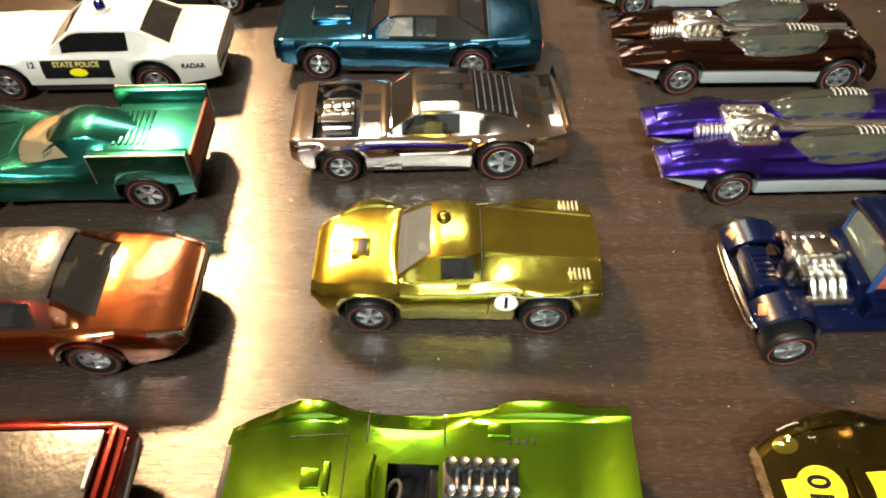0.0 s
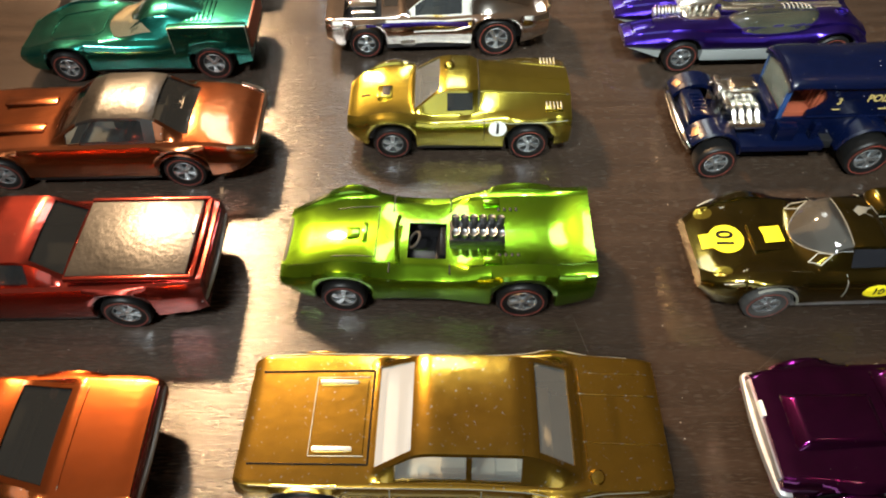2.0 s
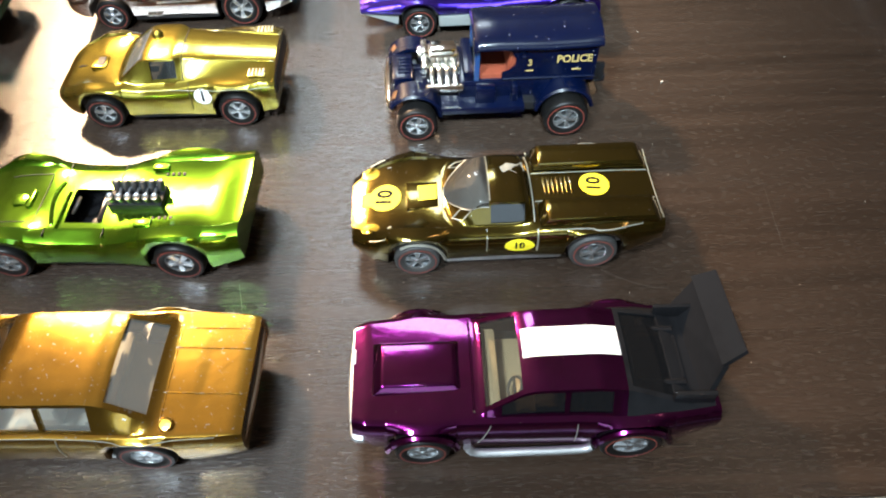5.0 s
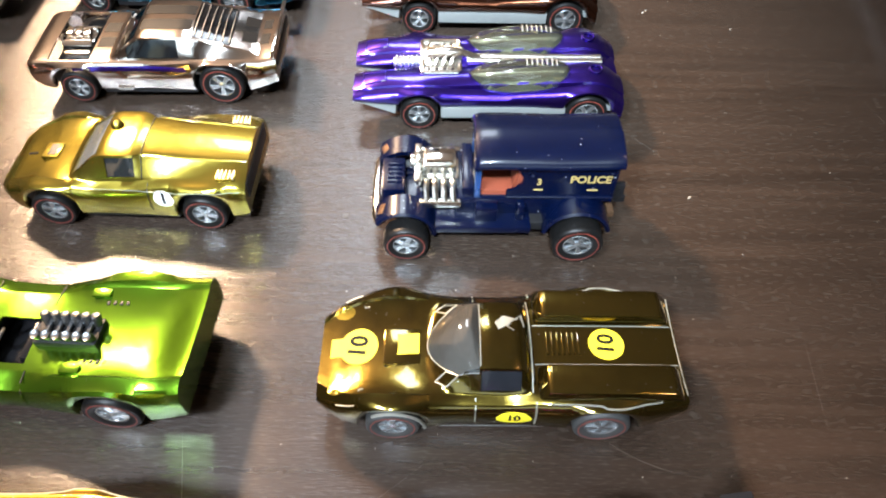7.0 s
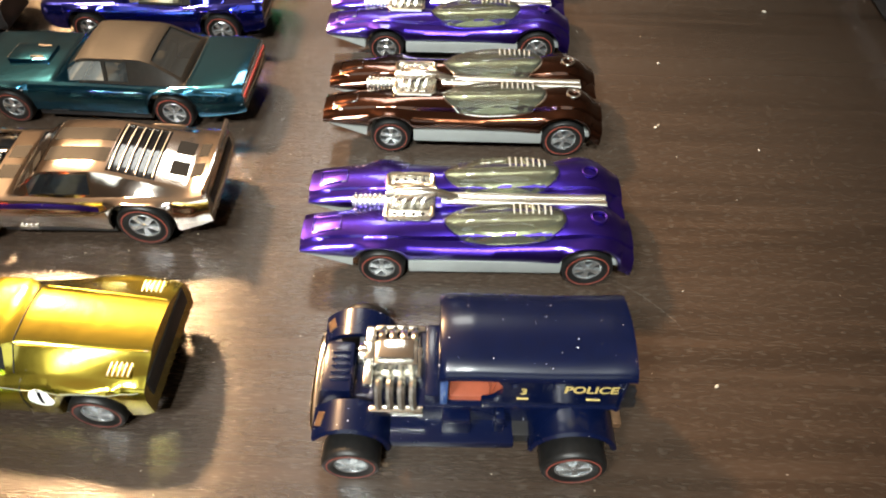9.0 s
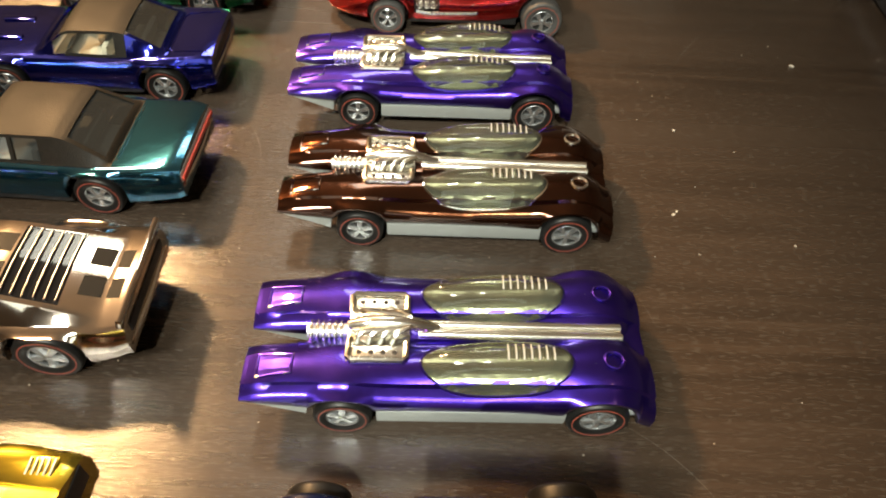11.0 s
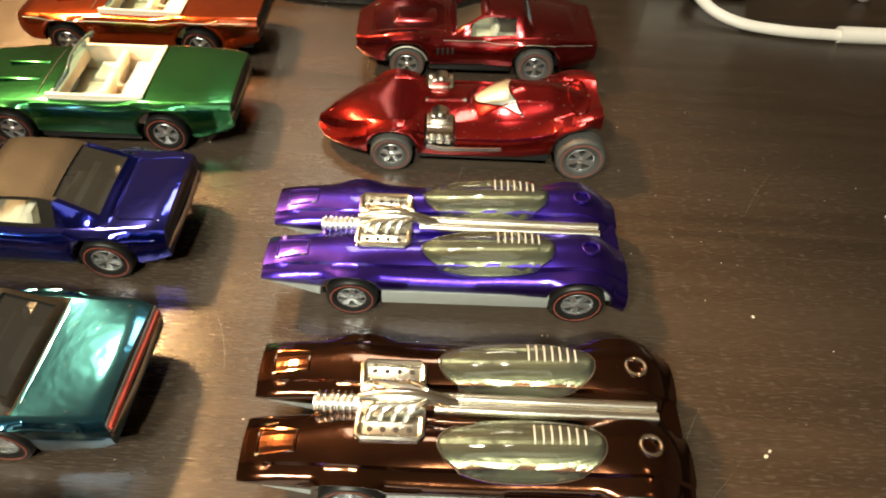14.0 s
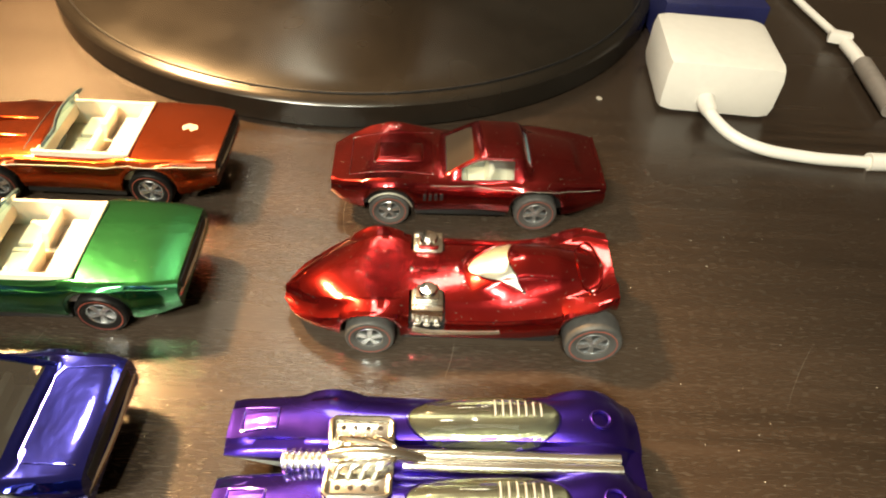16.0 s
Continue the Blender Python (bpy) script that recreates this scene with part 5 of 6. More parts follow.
def police_hot_rod():
    car = new_car("toy_police_van", "dark blue toy hot-rod police van with chrome engine", 62.0, 110.3, -0.5)
    xf, xr = 8.2, 47.3
    for x, r, w, t in ((xf + 0.5, 5.2, 4.6, 16.0), (xr, 5.8, 5.4, 16.2)):
        wheel(car, x, -(t - w / 2), r, w, -1, spin=20)
        wheel(car, x, t - w / 2, r, w, 1, spin=50)
        part("axle", tube([(x, -t + w, r), (x, t - w, r)], 0.7, 8), M_CAST, car)
    bm = boxed((28.0, 0, 5.4), (46, 12.0, 2.6), 0.5)
    add_box(bm, (30.0, 0, 6.2), (20, 21.0, 2.6), 0.5)
    part("chassis", bm, M_CHASSIS, car)
    # lower body and running boards
    bm = boxed((35.5, 0, 9.4), (31.0, 15.4, 6.4), 0.6)
    add_box(bm, (26.0, 0, 6.6), (22.0, 24.4, 2.0), 0.5)
    part("lower_body", bm, P_NAVY, car)
    for h in (-1, 1):
        for x, r in ((xf, 7.4), (xr, 7.9)):
            n, verts, faces = 14, [], []
            ang = np.linspace(0.05, 2.6, n) if x == xf else np.linspace(0.25, 3.0, n)
            for a in ang:
                for rr, yy in ((r, 6.8), (r, 12.6), (r - 0.5, 13.1), (r - 1.1, 12.6), (r - 1.1, 6.8)):
                    verts.append((x + rr * math.cos(a), h * yy, 5.4 + rr * math.sin(a)))
            for i in range(n - 1):
                for k in range(5):
                    faces.append((i * 5 + k, i * 5 + (k + 1) % 5, i * 5 + 5 + (k + 1) % 5, i * 5 + 5 + k))
            faces += [tuple(range(5)), tuple(range(len(verts) - 5, len(verts)))]
            finish("fender", verts, faces, P_NAVY, car)
        part("step", boxed((26.8, h * 8.8, 9.6), (5.0, 3.0, 5.0), 0.4), P_NAVY, car)
        part("step", boxed((34.4, h * 8.6, 9.6), (1.6, 2.6, 5.4), 0.3), P_NAVY, car)
    # van box with an arched roof, overhanging, and an open doorway at its front
    prof = [(-8.7, 22.6), (-8.6, 23.4), (-7.6, 24.4), (-5.4, 25.2), (-2.6, 25.8), (0, 26.0), (2.6, 25.8), (5.4, 25.2), (7.6, 24.4), (8.6, 23.4), (8.7, 22.6), (8.1, 22.4), (6, 23.6), (0, 24.6), (-6, 23.6), (-8.1, 22.4)]
    xs = (23.6, 24.0, 25.2, 30.0, 42.0, 52.0, 54.8, 55.8)
    dz = (-1.2, -0.5, -0.1, 0.0, -0.3, 0.0, 0.3, 0.2)
    n = len(prof)
    verts = [(x, y, z + d) for x, d in zip(xs, dz) for y, z in prof]
    faces = [(i * n + k, i * n + (k + 1) % n, (i + 1) * n + (k + 1) % n, (i + 1) * n + k) for i in range(len(xs) - 1) for k in range(n)]
    faces += [tuple(range(n)), tuple(range(len(verts) - n, len(verts)))]
    finish("roof", verts, faces, P_NAVY, car, "arched dark blue roof")
    for h in (-1, 1):
        poly = [(31.0, 11.8), (54.6, 11.8), (54.6, 23.2), (24.4, 23.2), (24.4, 22.2), (31.0, 22.2), (33.2, 21.2), (34.4, 19.2), (34.4, 17.2), (33.0, 15.4), (31.0, 14.6)]
        verts = [(x, h * yy, z) for yy in (7.6, 6.8) for x, z in poly]
        m = len(poly)
        faces = [tuple(range(m)), tuple(range(2 * m - 1, m - 1, -1))] + [(i, (i + 1) % m, m + (i + 1) % m, m + i) for i in range(m)]
        side = finish("side_panel", verts, faces, P_NAVY, car)
        for z0, x0, x1 in ((13.2, 31.2, 55.0), (22.3, 24.6, 55.2)):
            part("moulding", tube([(x0, h * 7.7, z0), (x1, h * 7.7, z0)], 0.4, 6), P_NAVY, side)
        part("corner_post", tube([(54.6, h * 7.5, 12.0), (54.6, h * 7.5, 22.6)], 0.5, 8), P_NAVY, side)
        for k in range(3):
            part("slot", boxed((41.2 + 0.8 * k, h * 7.62, 19.4), (0.4, 0.3, 3.0), 0.08), P_NAVY, side)
        for x, z, r in ((36.2, 20.4, 1.0), (53.4, 21.2, 0.8)):
            part("round_vent", lathe([(0.4 * r, 0.1), (0.8 * r, 0.4), (r, 0.1), (r, -0.3)], 16, Matrix.Translation((x, h * 7.6, z)) @ Matrix.Rotation(radians(-90 * h), 4, "X")), P_NAVY, side)
        part("plaque", boxed((38.0, h * 7.65, 15.4), (2.0, 0.25, 0.35), 0.08), M_GOLD_INK, side)
        part("plaque", boxed((50.0, h * 7.65, 15.4), (2.4, 0.25, 0.35), 0.08), M_GOLD_INK, side)
        for text, x, z, size in (("POLICE", 49.2, 18.6, 3.0), ("3", 38.0, 17.8, 2.6)):
            pts, fs = letters(text, size)
            finish("lettering", [(x + a * 0.92 * (1 if h < 0 else -1), h * 7.72, z + b) for a, b in pts], fs, M_GOLD_INK, side, "gold printed letters", False)
    part("back_panel", boxed((54.4, 0, 17.6), (0.8, 14.6, 12.0), 0.2), P_NAVY, car)
    part("front_axle_bar", tube(bent([(3.2, -10.6, 6.6), (2.0, -8.6, 7.6), (1.6, 0, 7.8), (2.0, 8.6, 7.6), (3.2, 10.6, 6.6)], 4), 1.15, 10), M_CHROME, car, "bright plated front axle bar")
    part("windscreen", boxed((24.4, 0, 18.6), (0.5, 14.0, 7.4), 0.1), G_BLUE, car, "pale blue windscreen")
    part("dash_panel", boxed((22.6, 0, 12.2), (2.6, 14.8, 6.4), 0.6), P_NAVY, car)
    for h in (-1, 1):
        part("windscreen_post", boxed((24.6, h * 7.1, 17.4), (1.4, 0.7, 10.0), 0.25), G_TRIM, car, "translucent blue plastic post")
        part("door_sill", boxed((27.6, h * 7.3, 11.0), (7.0, 0.9, 1.2), 0.3), P_NAVY, car)
        part("rear_bracket", boxed((56.4, h * 5.0, 12.4), (3.4, 1.6, 5.2), 0.5), M_BLACK, car)
        part("rear_bracket", boxed((57.4, h * 5.0, 10.4), (2.6, 1.6, 2.0), 0.4), M_BLACK, car)
    part("rear_bumper", boxed((55.2, 0, 8.6), (1.6, 18.0, 1.8), 0.4), M_COPPER_BARE, car, "worn tan rear bumper")
    bm = boxed((29.4, 0, 12.2), (8.0, 13.2, 3.4), 0.6)
    add_box(bm, (29.4, 6.5, 17.0), (9.4, 0.5, 10.4), 0.1)
    add_box(bm, (34.0, 0, 17.0), (1.4, 13.2, 10.0), 0.4, Matrix.Rotation(radians(5), 4, "Y"))
    add_box(bm, (40, 0, 12.0), (26, 13.2, 1.0), 0.2)
    bench = part("seat", bm, M_SEAT_RED, car, "red-brown ribbed plastic bench")
    for k in range(9):
        part("seat_rib", boxed((33.1, -5.6 + 1.4 * k, 17.2), (0.8, 0.8, 9.0), 0.25, Matrix.Rotation(radians(5), 4, "Y")), M_SEAT_RED, bench)
    # open front: frame rails, radiator and the chrome engine
    bm = boxed((12.0, 4.2, 7.6), (16, 1.6, 2.6), 0.4)
    add_box(bm, (12.0, -4.2, 7.6), (16, 1.6, 2.6), 0.4)
    add_box(bm, (5.6, 0, 9.6), (5.4, 10.6, 6.0), 0.8)
    add_box(bm, (15.0, 0, 7.4), (18.0, 13.0, 1.6), 0.4)
    part("front_frame", bm, P_NAVY, car)
    for k in range(5):
        part("radiator_fin", boxed((6.0, -2.8 + 1.4 * k, 12.8), (3.4, 0.6, 0.5), 0.15), P_NAVY, car)
    eng = part("engine", boxed((16.2, 0, 11.6), (9.0, 6.4, 5.4), 0.5), M_ENGINE, car, "bright plated engine with exhaust headers")
    part("blower", boxed((16.2, 0, 15.8), (7.6, 5.0, 3.2), 0.5), M_ENGINE, eng)
    part("blower_top", boxed((16.2, 0, 18.0), (6.2, 4.0, 1.2), 0.3), M_CHROME, eng)
    part("drive_belt", boxed((11.4, 0, 14.0), (1.8, 3.8, 8.0), 0.5), M_ENGINE, eng)
    part("pulley", lathe([(0, 0.8), (1.8, 0.7), (2.0, 0), (1.8, -0.7), (0, -0.8)], 16, Matrix.Translation((10.4, 0, 16.4)) @ Matrix.Rotation(radians(90), 4, "Y")), M_ENGINE, eng)
    for h in (-1, 1):
        part("fender_wear", boxed((xf - 4.95, h * 9.8, 10.95), (1.8, 2.6, 0.3), 0.1, Matrix.Rotation(radians(-42), 4, "Y") @ Matrix.Rotation(radians(20 * h), 4, "Z")), M_COPPER_BARE, car, "bare copper-coloured patch where paint has worn")
        part("cross_arm", boxed((11.4, h * 3.8, 15.6), (1.6, 4.4, 1.6), 0.4), M_ENGINE, eng)
        for k in range(4):
            x = 13.2 + 2.0 * k
            part("exhaust_header", tube(bent([(x, h * 2.6, 13.6), (x, h * 4.8, 14.6), (x, h * 6.8, 13.4), (x + 0.2, h * 8.2, 12.0)], 3), 0.8, 8), M_ENGINE, eng)
        part("collector", boxed((16.4, h * 8.4, 11.6), (9.4, 1.4, 1.8), 0.4), M_ENGINE, eng)
    return car


def twin_hull(label, paint, x, y, yaw=0.0):
    s = dict(length=71.0, wheels=((17.2, 5.1, 4.0), (61.6, 5.6, 4.6)), track=(13.7, 13.9), arch=1.0, drop=0.0, sill=((0, 8.4), (6, 8.0), (20, 7.6), (60, 7.4), (66, 7.0), (69, 5.2), (71, 3.8)),
             width=((0, 4.9), (0.6, 5.2), (8, 5.6), (17, 6.3), (30, 6.1), (46, 6.1), (58, 6.6), (66, 6.8), (71, 6.5)), shoulder=((0, 10.0), (0.8, 10.9), (10, 11.9), (17, 12.8), (26, 11.8), (40, 11.6), (54, 12.6), (62, 14.2), (66, 13.4), (69, 11.4), (71, 9.2)),
             deck=((0, 10.2), (0.8, 11.2), (7, 12.9), (18, 13.6), (30, 13.8), (46, 14.6), (58, 15.4), (63, 15.4), (67, 14.4), (69.5, 12.6), (71, 10.8)), edge=1.6, lean=0.7, deck_power=2.0, soft=2.0, soft_w=1.5, ledge=0.3, roof_width=((0, 2.6), (71, 2.6)))
    car = new_car("toy_twin_hull_car", label, x, y, yaw)
    sh = Shell(s)
    for h in (-1, 1):
        off = h * 7.3
        hull = sh.split(car, paint, lambda a, r, b: "", {}, name="hull")[""]
        hull.location.y = off * MM
        # recessed nose vent, filler ring, clear canopy with louvres
        a = (2.6, 8.6, -2.2 + 0.2, 2.4)
        run = [(a[0], a[2]), (a[1], a[2] * 0.8), (a[1], a[3] * 0.8), (a[0], a[3]), (a[0], a[2])]
        v = sh.seam("nose_vent_rim", run, paint, hull, 0.5, 0.05)
        sh.sheet("nose_vent", a[0] + 0.3, a[1] - 0.3, a[2] * 0.85, a[3] * 0.85, paint, hull, 0.02)
        fc = sh.top(63.4, -h * 0.2)
        part("filler_ring", lathe([(1.6 + 0.35 * math.cos(q), 0.35 * math.sin(q) + 0.1) for q in np.linspace(0, 6.283, 8, endpoint=False)], 22, Matrix.Translation(fc), True), paint if paint is not P_BROWN else M_CHROME, hull)
        x0, x1, nu, nv = 30.5, 56.5, 30, 14

        def half(u):
            return 5.3 * max(0.0, 1 - abs(2 * u ** 1.08 - 1) ** 2.5) ** 0.47

        def rise(u):
            return 3.4 * max(0.0, 1 - abs(2 * u ** 1.12 - 1) ** 2.3) ** 0.62

        verts, faces, base = [], [], []
        for i in range(nu + 1):
            u = 0.5 - 0.499 * math.cos(math.pi * i / nu)
            xx = x0 + (x1 - x0) * u
            for j in range(nv + 1):
                t = -1 + 2 * j / nv
                yy = half(u) * t
                zz = sh.top(xx, yy, 0.05)[2]
                verts.append((xx, yy, zz + rise(u) * (1 - abs(t) ** 2.4)))
        for i in range(nu):
            for j in range(nv):
                k = i * (nv + 1) + j
                faces.append((k, k + 1, k + nv + 2, k + nv + 1))
        can = finish("canopy", verts, faces, G_CLEAR, hull, "clear plastic teardrop canopy")
        pts = [(xx, yy * 0.93) for xx, yy, _ in verts]
        sh.on_top("cockpit_floor", pts, faces, M_COCKPIT, hull, lift=0.03)
        rim = [(x0 + (x1 - x0) * u, half(u)) for u in 0.5 - 0.499 * np.cos(np.linspace(0, math.pi, 28))]
        rim = rim + [(a, -b) for a, b in rim[::-1]]
        sh.seam("canopy_rim", rim + rim[:1], paint if paint is not P_BROWN else M_CHROME, hull, 0.4, 0.05)
        for k in range(7):
            u = 0.56 + 0.05 * k
            xx = x0 + (x1 - x0) * u
            run = []
            for t in np.linspace(-0.28, 0.3, 5):
                run.append((xx, half(u) * t, sh.top(xx, half(u) * t, 0.12)[2] + rise(u) * (1 - abs(t) ** 2.4)))
            part("canopy_louvre", tube(run, 0.18, 6), G_RIB, can)
        part("tail_cap", boxed((70.7, 0, 7.2), (0.8, 9.4, 3.4), 0.3), M_BLACK, hull)
    axles(car, s)
    # bare metal base with side skirts and keels, and the web between the hulls
    bm = boxed((39.5, 0, 5.6), (33.0, 26.4, 3.6), 0.4)
    for h in (-1, 1):
        keel = [(1.2, 8.3), (11.2, 8.1), (10.8, 4.6)]
        vs = [bm.verts.new((x, h * 7.3 + d, z)) for d in (-4.9, 4.9) for x, z in keel]
        for f in ((0, 1, 2), (5, 4, 3), (0, 3, 4, 1), (1, 4, 5, 2), (2, 5, 3, 0)):
            bm.faces.new([vs[i] for i in f])
        add_box(bm, (66.5, h * 7.4, 6.6), (5.0, 10.0, 1.8), 0.5)
    add_box(bm, (40, 0, 5.2), (56, 15.0, 2.4), 0.4)
    part("base", bm, M_BASE, car, "bare cast metal base and side skirts")
    part("hull_web", boxed((40.5, 0, 9.2), (60.0, 7.0, 4.6), 0.6), paint, car)
    part("underplate", boxed((40, 0, 3.2), (30, 22.0, 1.4), 0.3), M_CHASSIS, car)
    eng = part("engine", boxed((23.2, 0, 11.8), (11.0, 7.0, 3.4), 0.6), M_ENGINE, car, "bright plated engine with looped headers")
    for h in (-1, 1):
        tray = part("side_tray", boxed((23.0, 4.9 * h, 13.0), (10.6, 4.4, 1.5), 0.35), M_ENGINE, eng)
        z = 13.9
        loop = [(18.2, 2.6 * h, z), (18.0, 6.3 * h, z), (18.6, 6.9 * h, z), (27.4, 6.9 * h, z), (28.0, 6.3 * h, z), (28.0, 3.4 * h, z)]
        part("header_loop", tube(loop, 0.62, 8), M_ENGINE, eng)
        for k in range(4):
            x = 19.9 + 2.05 * k
            part("spark_cap", lathe([(0, 0.1), (0.4, 0.1), (0.5, -0.1)], 12, Matrix.Translation((x, 5.3 * h, 13.8))), M_CHASSIS, eng)
            part("intake_runner", tube(bent([(x - 0.6, 3.6 * h, 13.7), (x + 0.2, 2.5 * h, 15.0), (x + 2.4, (1.2 + 0.25 * (3 - k)) * h, 15.4), (29.0, 0.8 * h, 14.9), (32.5, 0.7 * h, 13.6)], 4), 0.52, 8), M_ENGINE, eng)
    part("intake_trunk", tube(bent([(18.0, 0, 14.0), (22.0, 0, 14.9), (28.0, 0, 14.8), (33.5, 0, 13.2)], 4), 1.4, 12, [1.0, 1.1, 1.2, 1.3, 1.4, 1.4, 1.4, 1.4, 1.3, 1.2, 1.1, 1.0, 0.9]), M_ENGINE, eng)
    for k in range(6):
        part("pulley", lathe([(0, 0.28), (1.9, 0.28), (2.15, 0.1), (2.15, -0.1), (1.9, -0.28), (0, -0.28)], 18, Matrix.Translation((11.2 + 1.05 * k, 0, 12.0)) @ Matrix.Rotation(radians(90), 4, "Y")), M_ENGINE, eng)
    part("pulley_shaft", tube([(10.4, 0, 12.0), (18, 0, 12.4)], 1.3, 10), M_CAST, eng)
    for y in (-1.0, 1.0):
        part("exhaust_spear", tube([(30, y, 13.2), (45, y, 13.0), (66.2, y, 12.9)], 0.95, 10), M_ENGINE, eng)
    return car


def twin_engine_racer():
    s = dict(length=68.5, wheels=((18.8, 5.1, 4.4), (64.2, 6.0, 5.2)), track=(13.6, 14.4), arch=1.0, drop=0.4, sill=((0, 4.0), (3, 4.4), (24, 4.8), (50, 4.8), (58, 6.4), (68.5, 11.0)),
             width=((0, 1.5), (0.5, 3.4), (2, 5.9), (4, 8.0), (8, 10.4), (12, 11.7), (18, 12.7), (24, 12.6), (25.5, 11.8), (34, 12.2), (40, 12.2), (50, 11.9), (58, 11.9), (64, 11.9), (68.5, 9.4)), shoulder=((0, 4.4), (2, 5.0), (6, 6.6), (12, 9.8), (18, 12.4), (24, 12.4), (30, 10.8), (46, 10.6), (54, 11.8), (62, 14.6), (66, 16.0), (68.5, 16.4)),
             deck=((0, 5.2), (2, 7.4), (6, 9.8), (10, 11.0), (18, 11.8), (28, 11.8), (40, 12.4), (50, 13.0), (60, 13.6), (66, 14.4), (68.5, 15.6)), edge=2.6, lean=0.8, deck_power=2.2, soft=2.2, soft_w=1.0, roof=((37.5, 12.2), (47, 16.6), (50, 17.2), (57, 17.0), (62, 15.8), (65.5, 14.8), (68.5, 15.2)), roof_width=((36, 6.5), (50, 4.2), (60, 4.4), (68.5, 6.4)), crown=1.2, ledge=0.8)
    car = new_car("toy_twin_engine_racer", "red metallic toy racer with two bright side engines", 56.0, 281.2, -0.3)
    sh = Shell(s)

    def where(x, r, y):
        return None if 26.4 < x < 34.2 and 3 <= r <= 12 and abs(y) > 4.4 else ""
    sh.split(car, P_RED, where, {}, label="red lacquered metal body with chips")
    lo = lambda y: 38.4 + 0.25 * y * y
    hi = lambda y: 46.6 + 0.075 * y * y
    sh.patch("cockpit_lining", lo, hi, 6.8, M_CAST, car, 0.05)
    sh.patch("windscreen", lo, hi, 6.8, G_CLEAR, car, 0.2, 0.9, "clear wrap-round windscreen")
    for e in (lo, hi):
        sh.seam("windscreen_rim", [(e(abs(y)), y) for y in np.linspace(-6.8, 6.8, 17)], P_RED, car, 0.45, 0.1)
    s["dusty"] = True
    axles(car, s)
    chassis(car, sh, M_CHASSIS, 3.2, 12.0)
    part("engine_bay", boxed((30.3, 0, 8.0), (7.8, 22.6, 0.8), 0.2), M_CHASSIS, car)
    for h in (-1, 1):
        part("bay_wall", boxed((30.3, h * 4.0, 9.4), (7.8, 0.6, 4.6), 0.2), P_RED, car)
        eng = part("engine", boxed((30.2, h * 8.2, 10.0), (6.6, 6.4, 3.8), 0.7), M_ENGINE, car, "bright plated engine")
        for k in range(3):
            part("exhaust_port", lathe([(0, 0.5), (0.7, 0.45), (0.85, -0.6)], 12, Matrix.Translation((28.2 + 2.0 * k, h * 11.6, 8.8)) @ Matrix.Rotation(radians(90 * h), 4, "X")), M_CHROME, eng)
        part("valve_cover", boxed((30.2, h * 10.4, 11.2), (6.4, 1.8, 1.8), 0.5), M_ENGINE, eng)
        part("intake", boxed((30.2, h * 7.4, 12.6), (4.6, 3.8, 2.0), 0.6), M_CHROME, eng)
        part("air_cleaner", lathe([(0, 0.8), (1.7, 0.7), (2.0, 0.1), (1.7, -0.5)], 16, Matrix.Translation((30.2, h * 7.4, 13.8))), M_CHROME, eng)
        part("side_exhaust", tube(bent([(27.2, h * 12.0, 7.2), (31, h * 12.3, 6.6), (35, h * 12.3, 6.8), (43.5, h * 12.1, 7.0), (45.0, h * 12.0, 7.2)], 3), 0.7, 8), M_ENGINE, car)
    oval = [(63.6 + 2.6 * math.cos(a), 7.0 * math.sin(a)) for a in np.linspace(0, 6.283, 25)]
    sh.seam("scoop_rim", oval, P_RED, car, 0.6, 0.1)
    sh.seam("spine", [(26.6, 0), (36.5, 0)], P_RED, car, 1.6, -0.2)
    return car


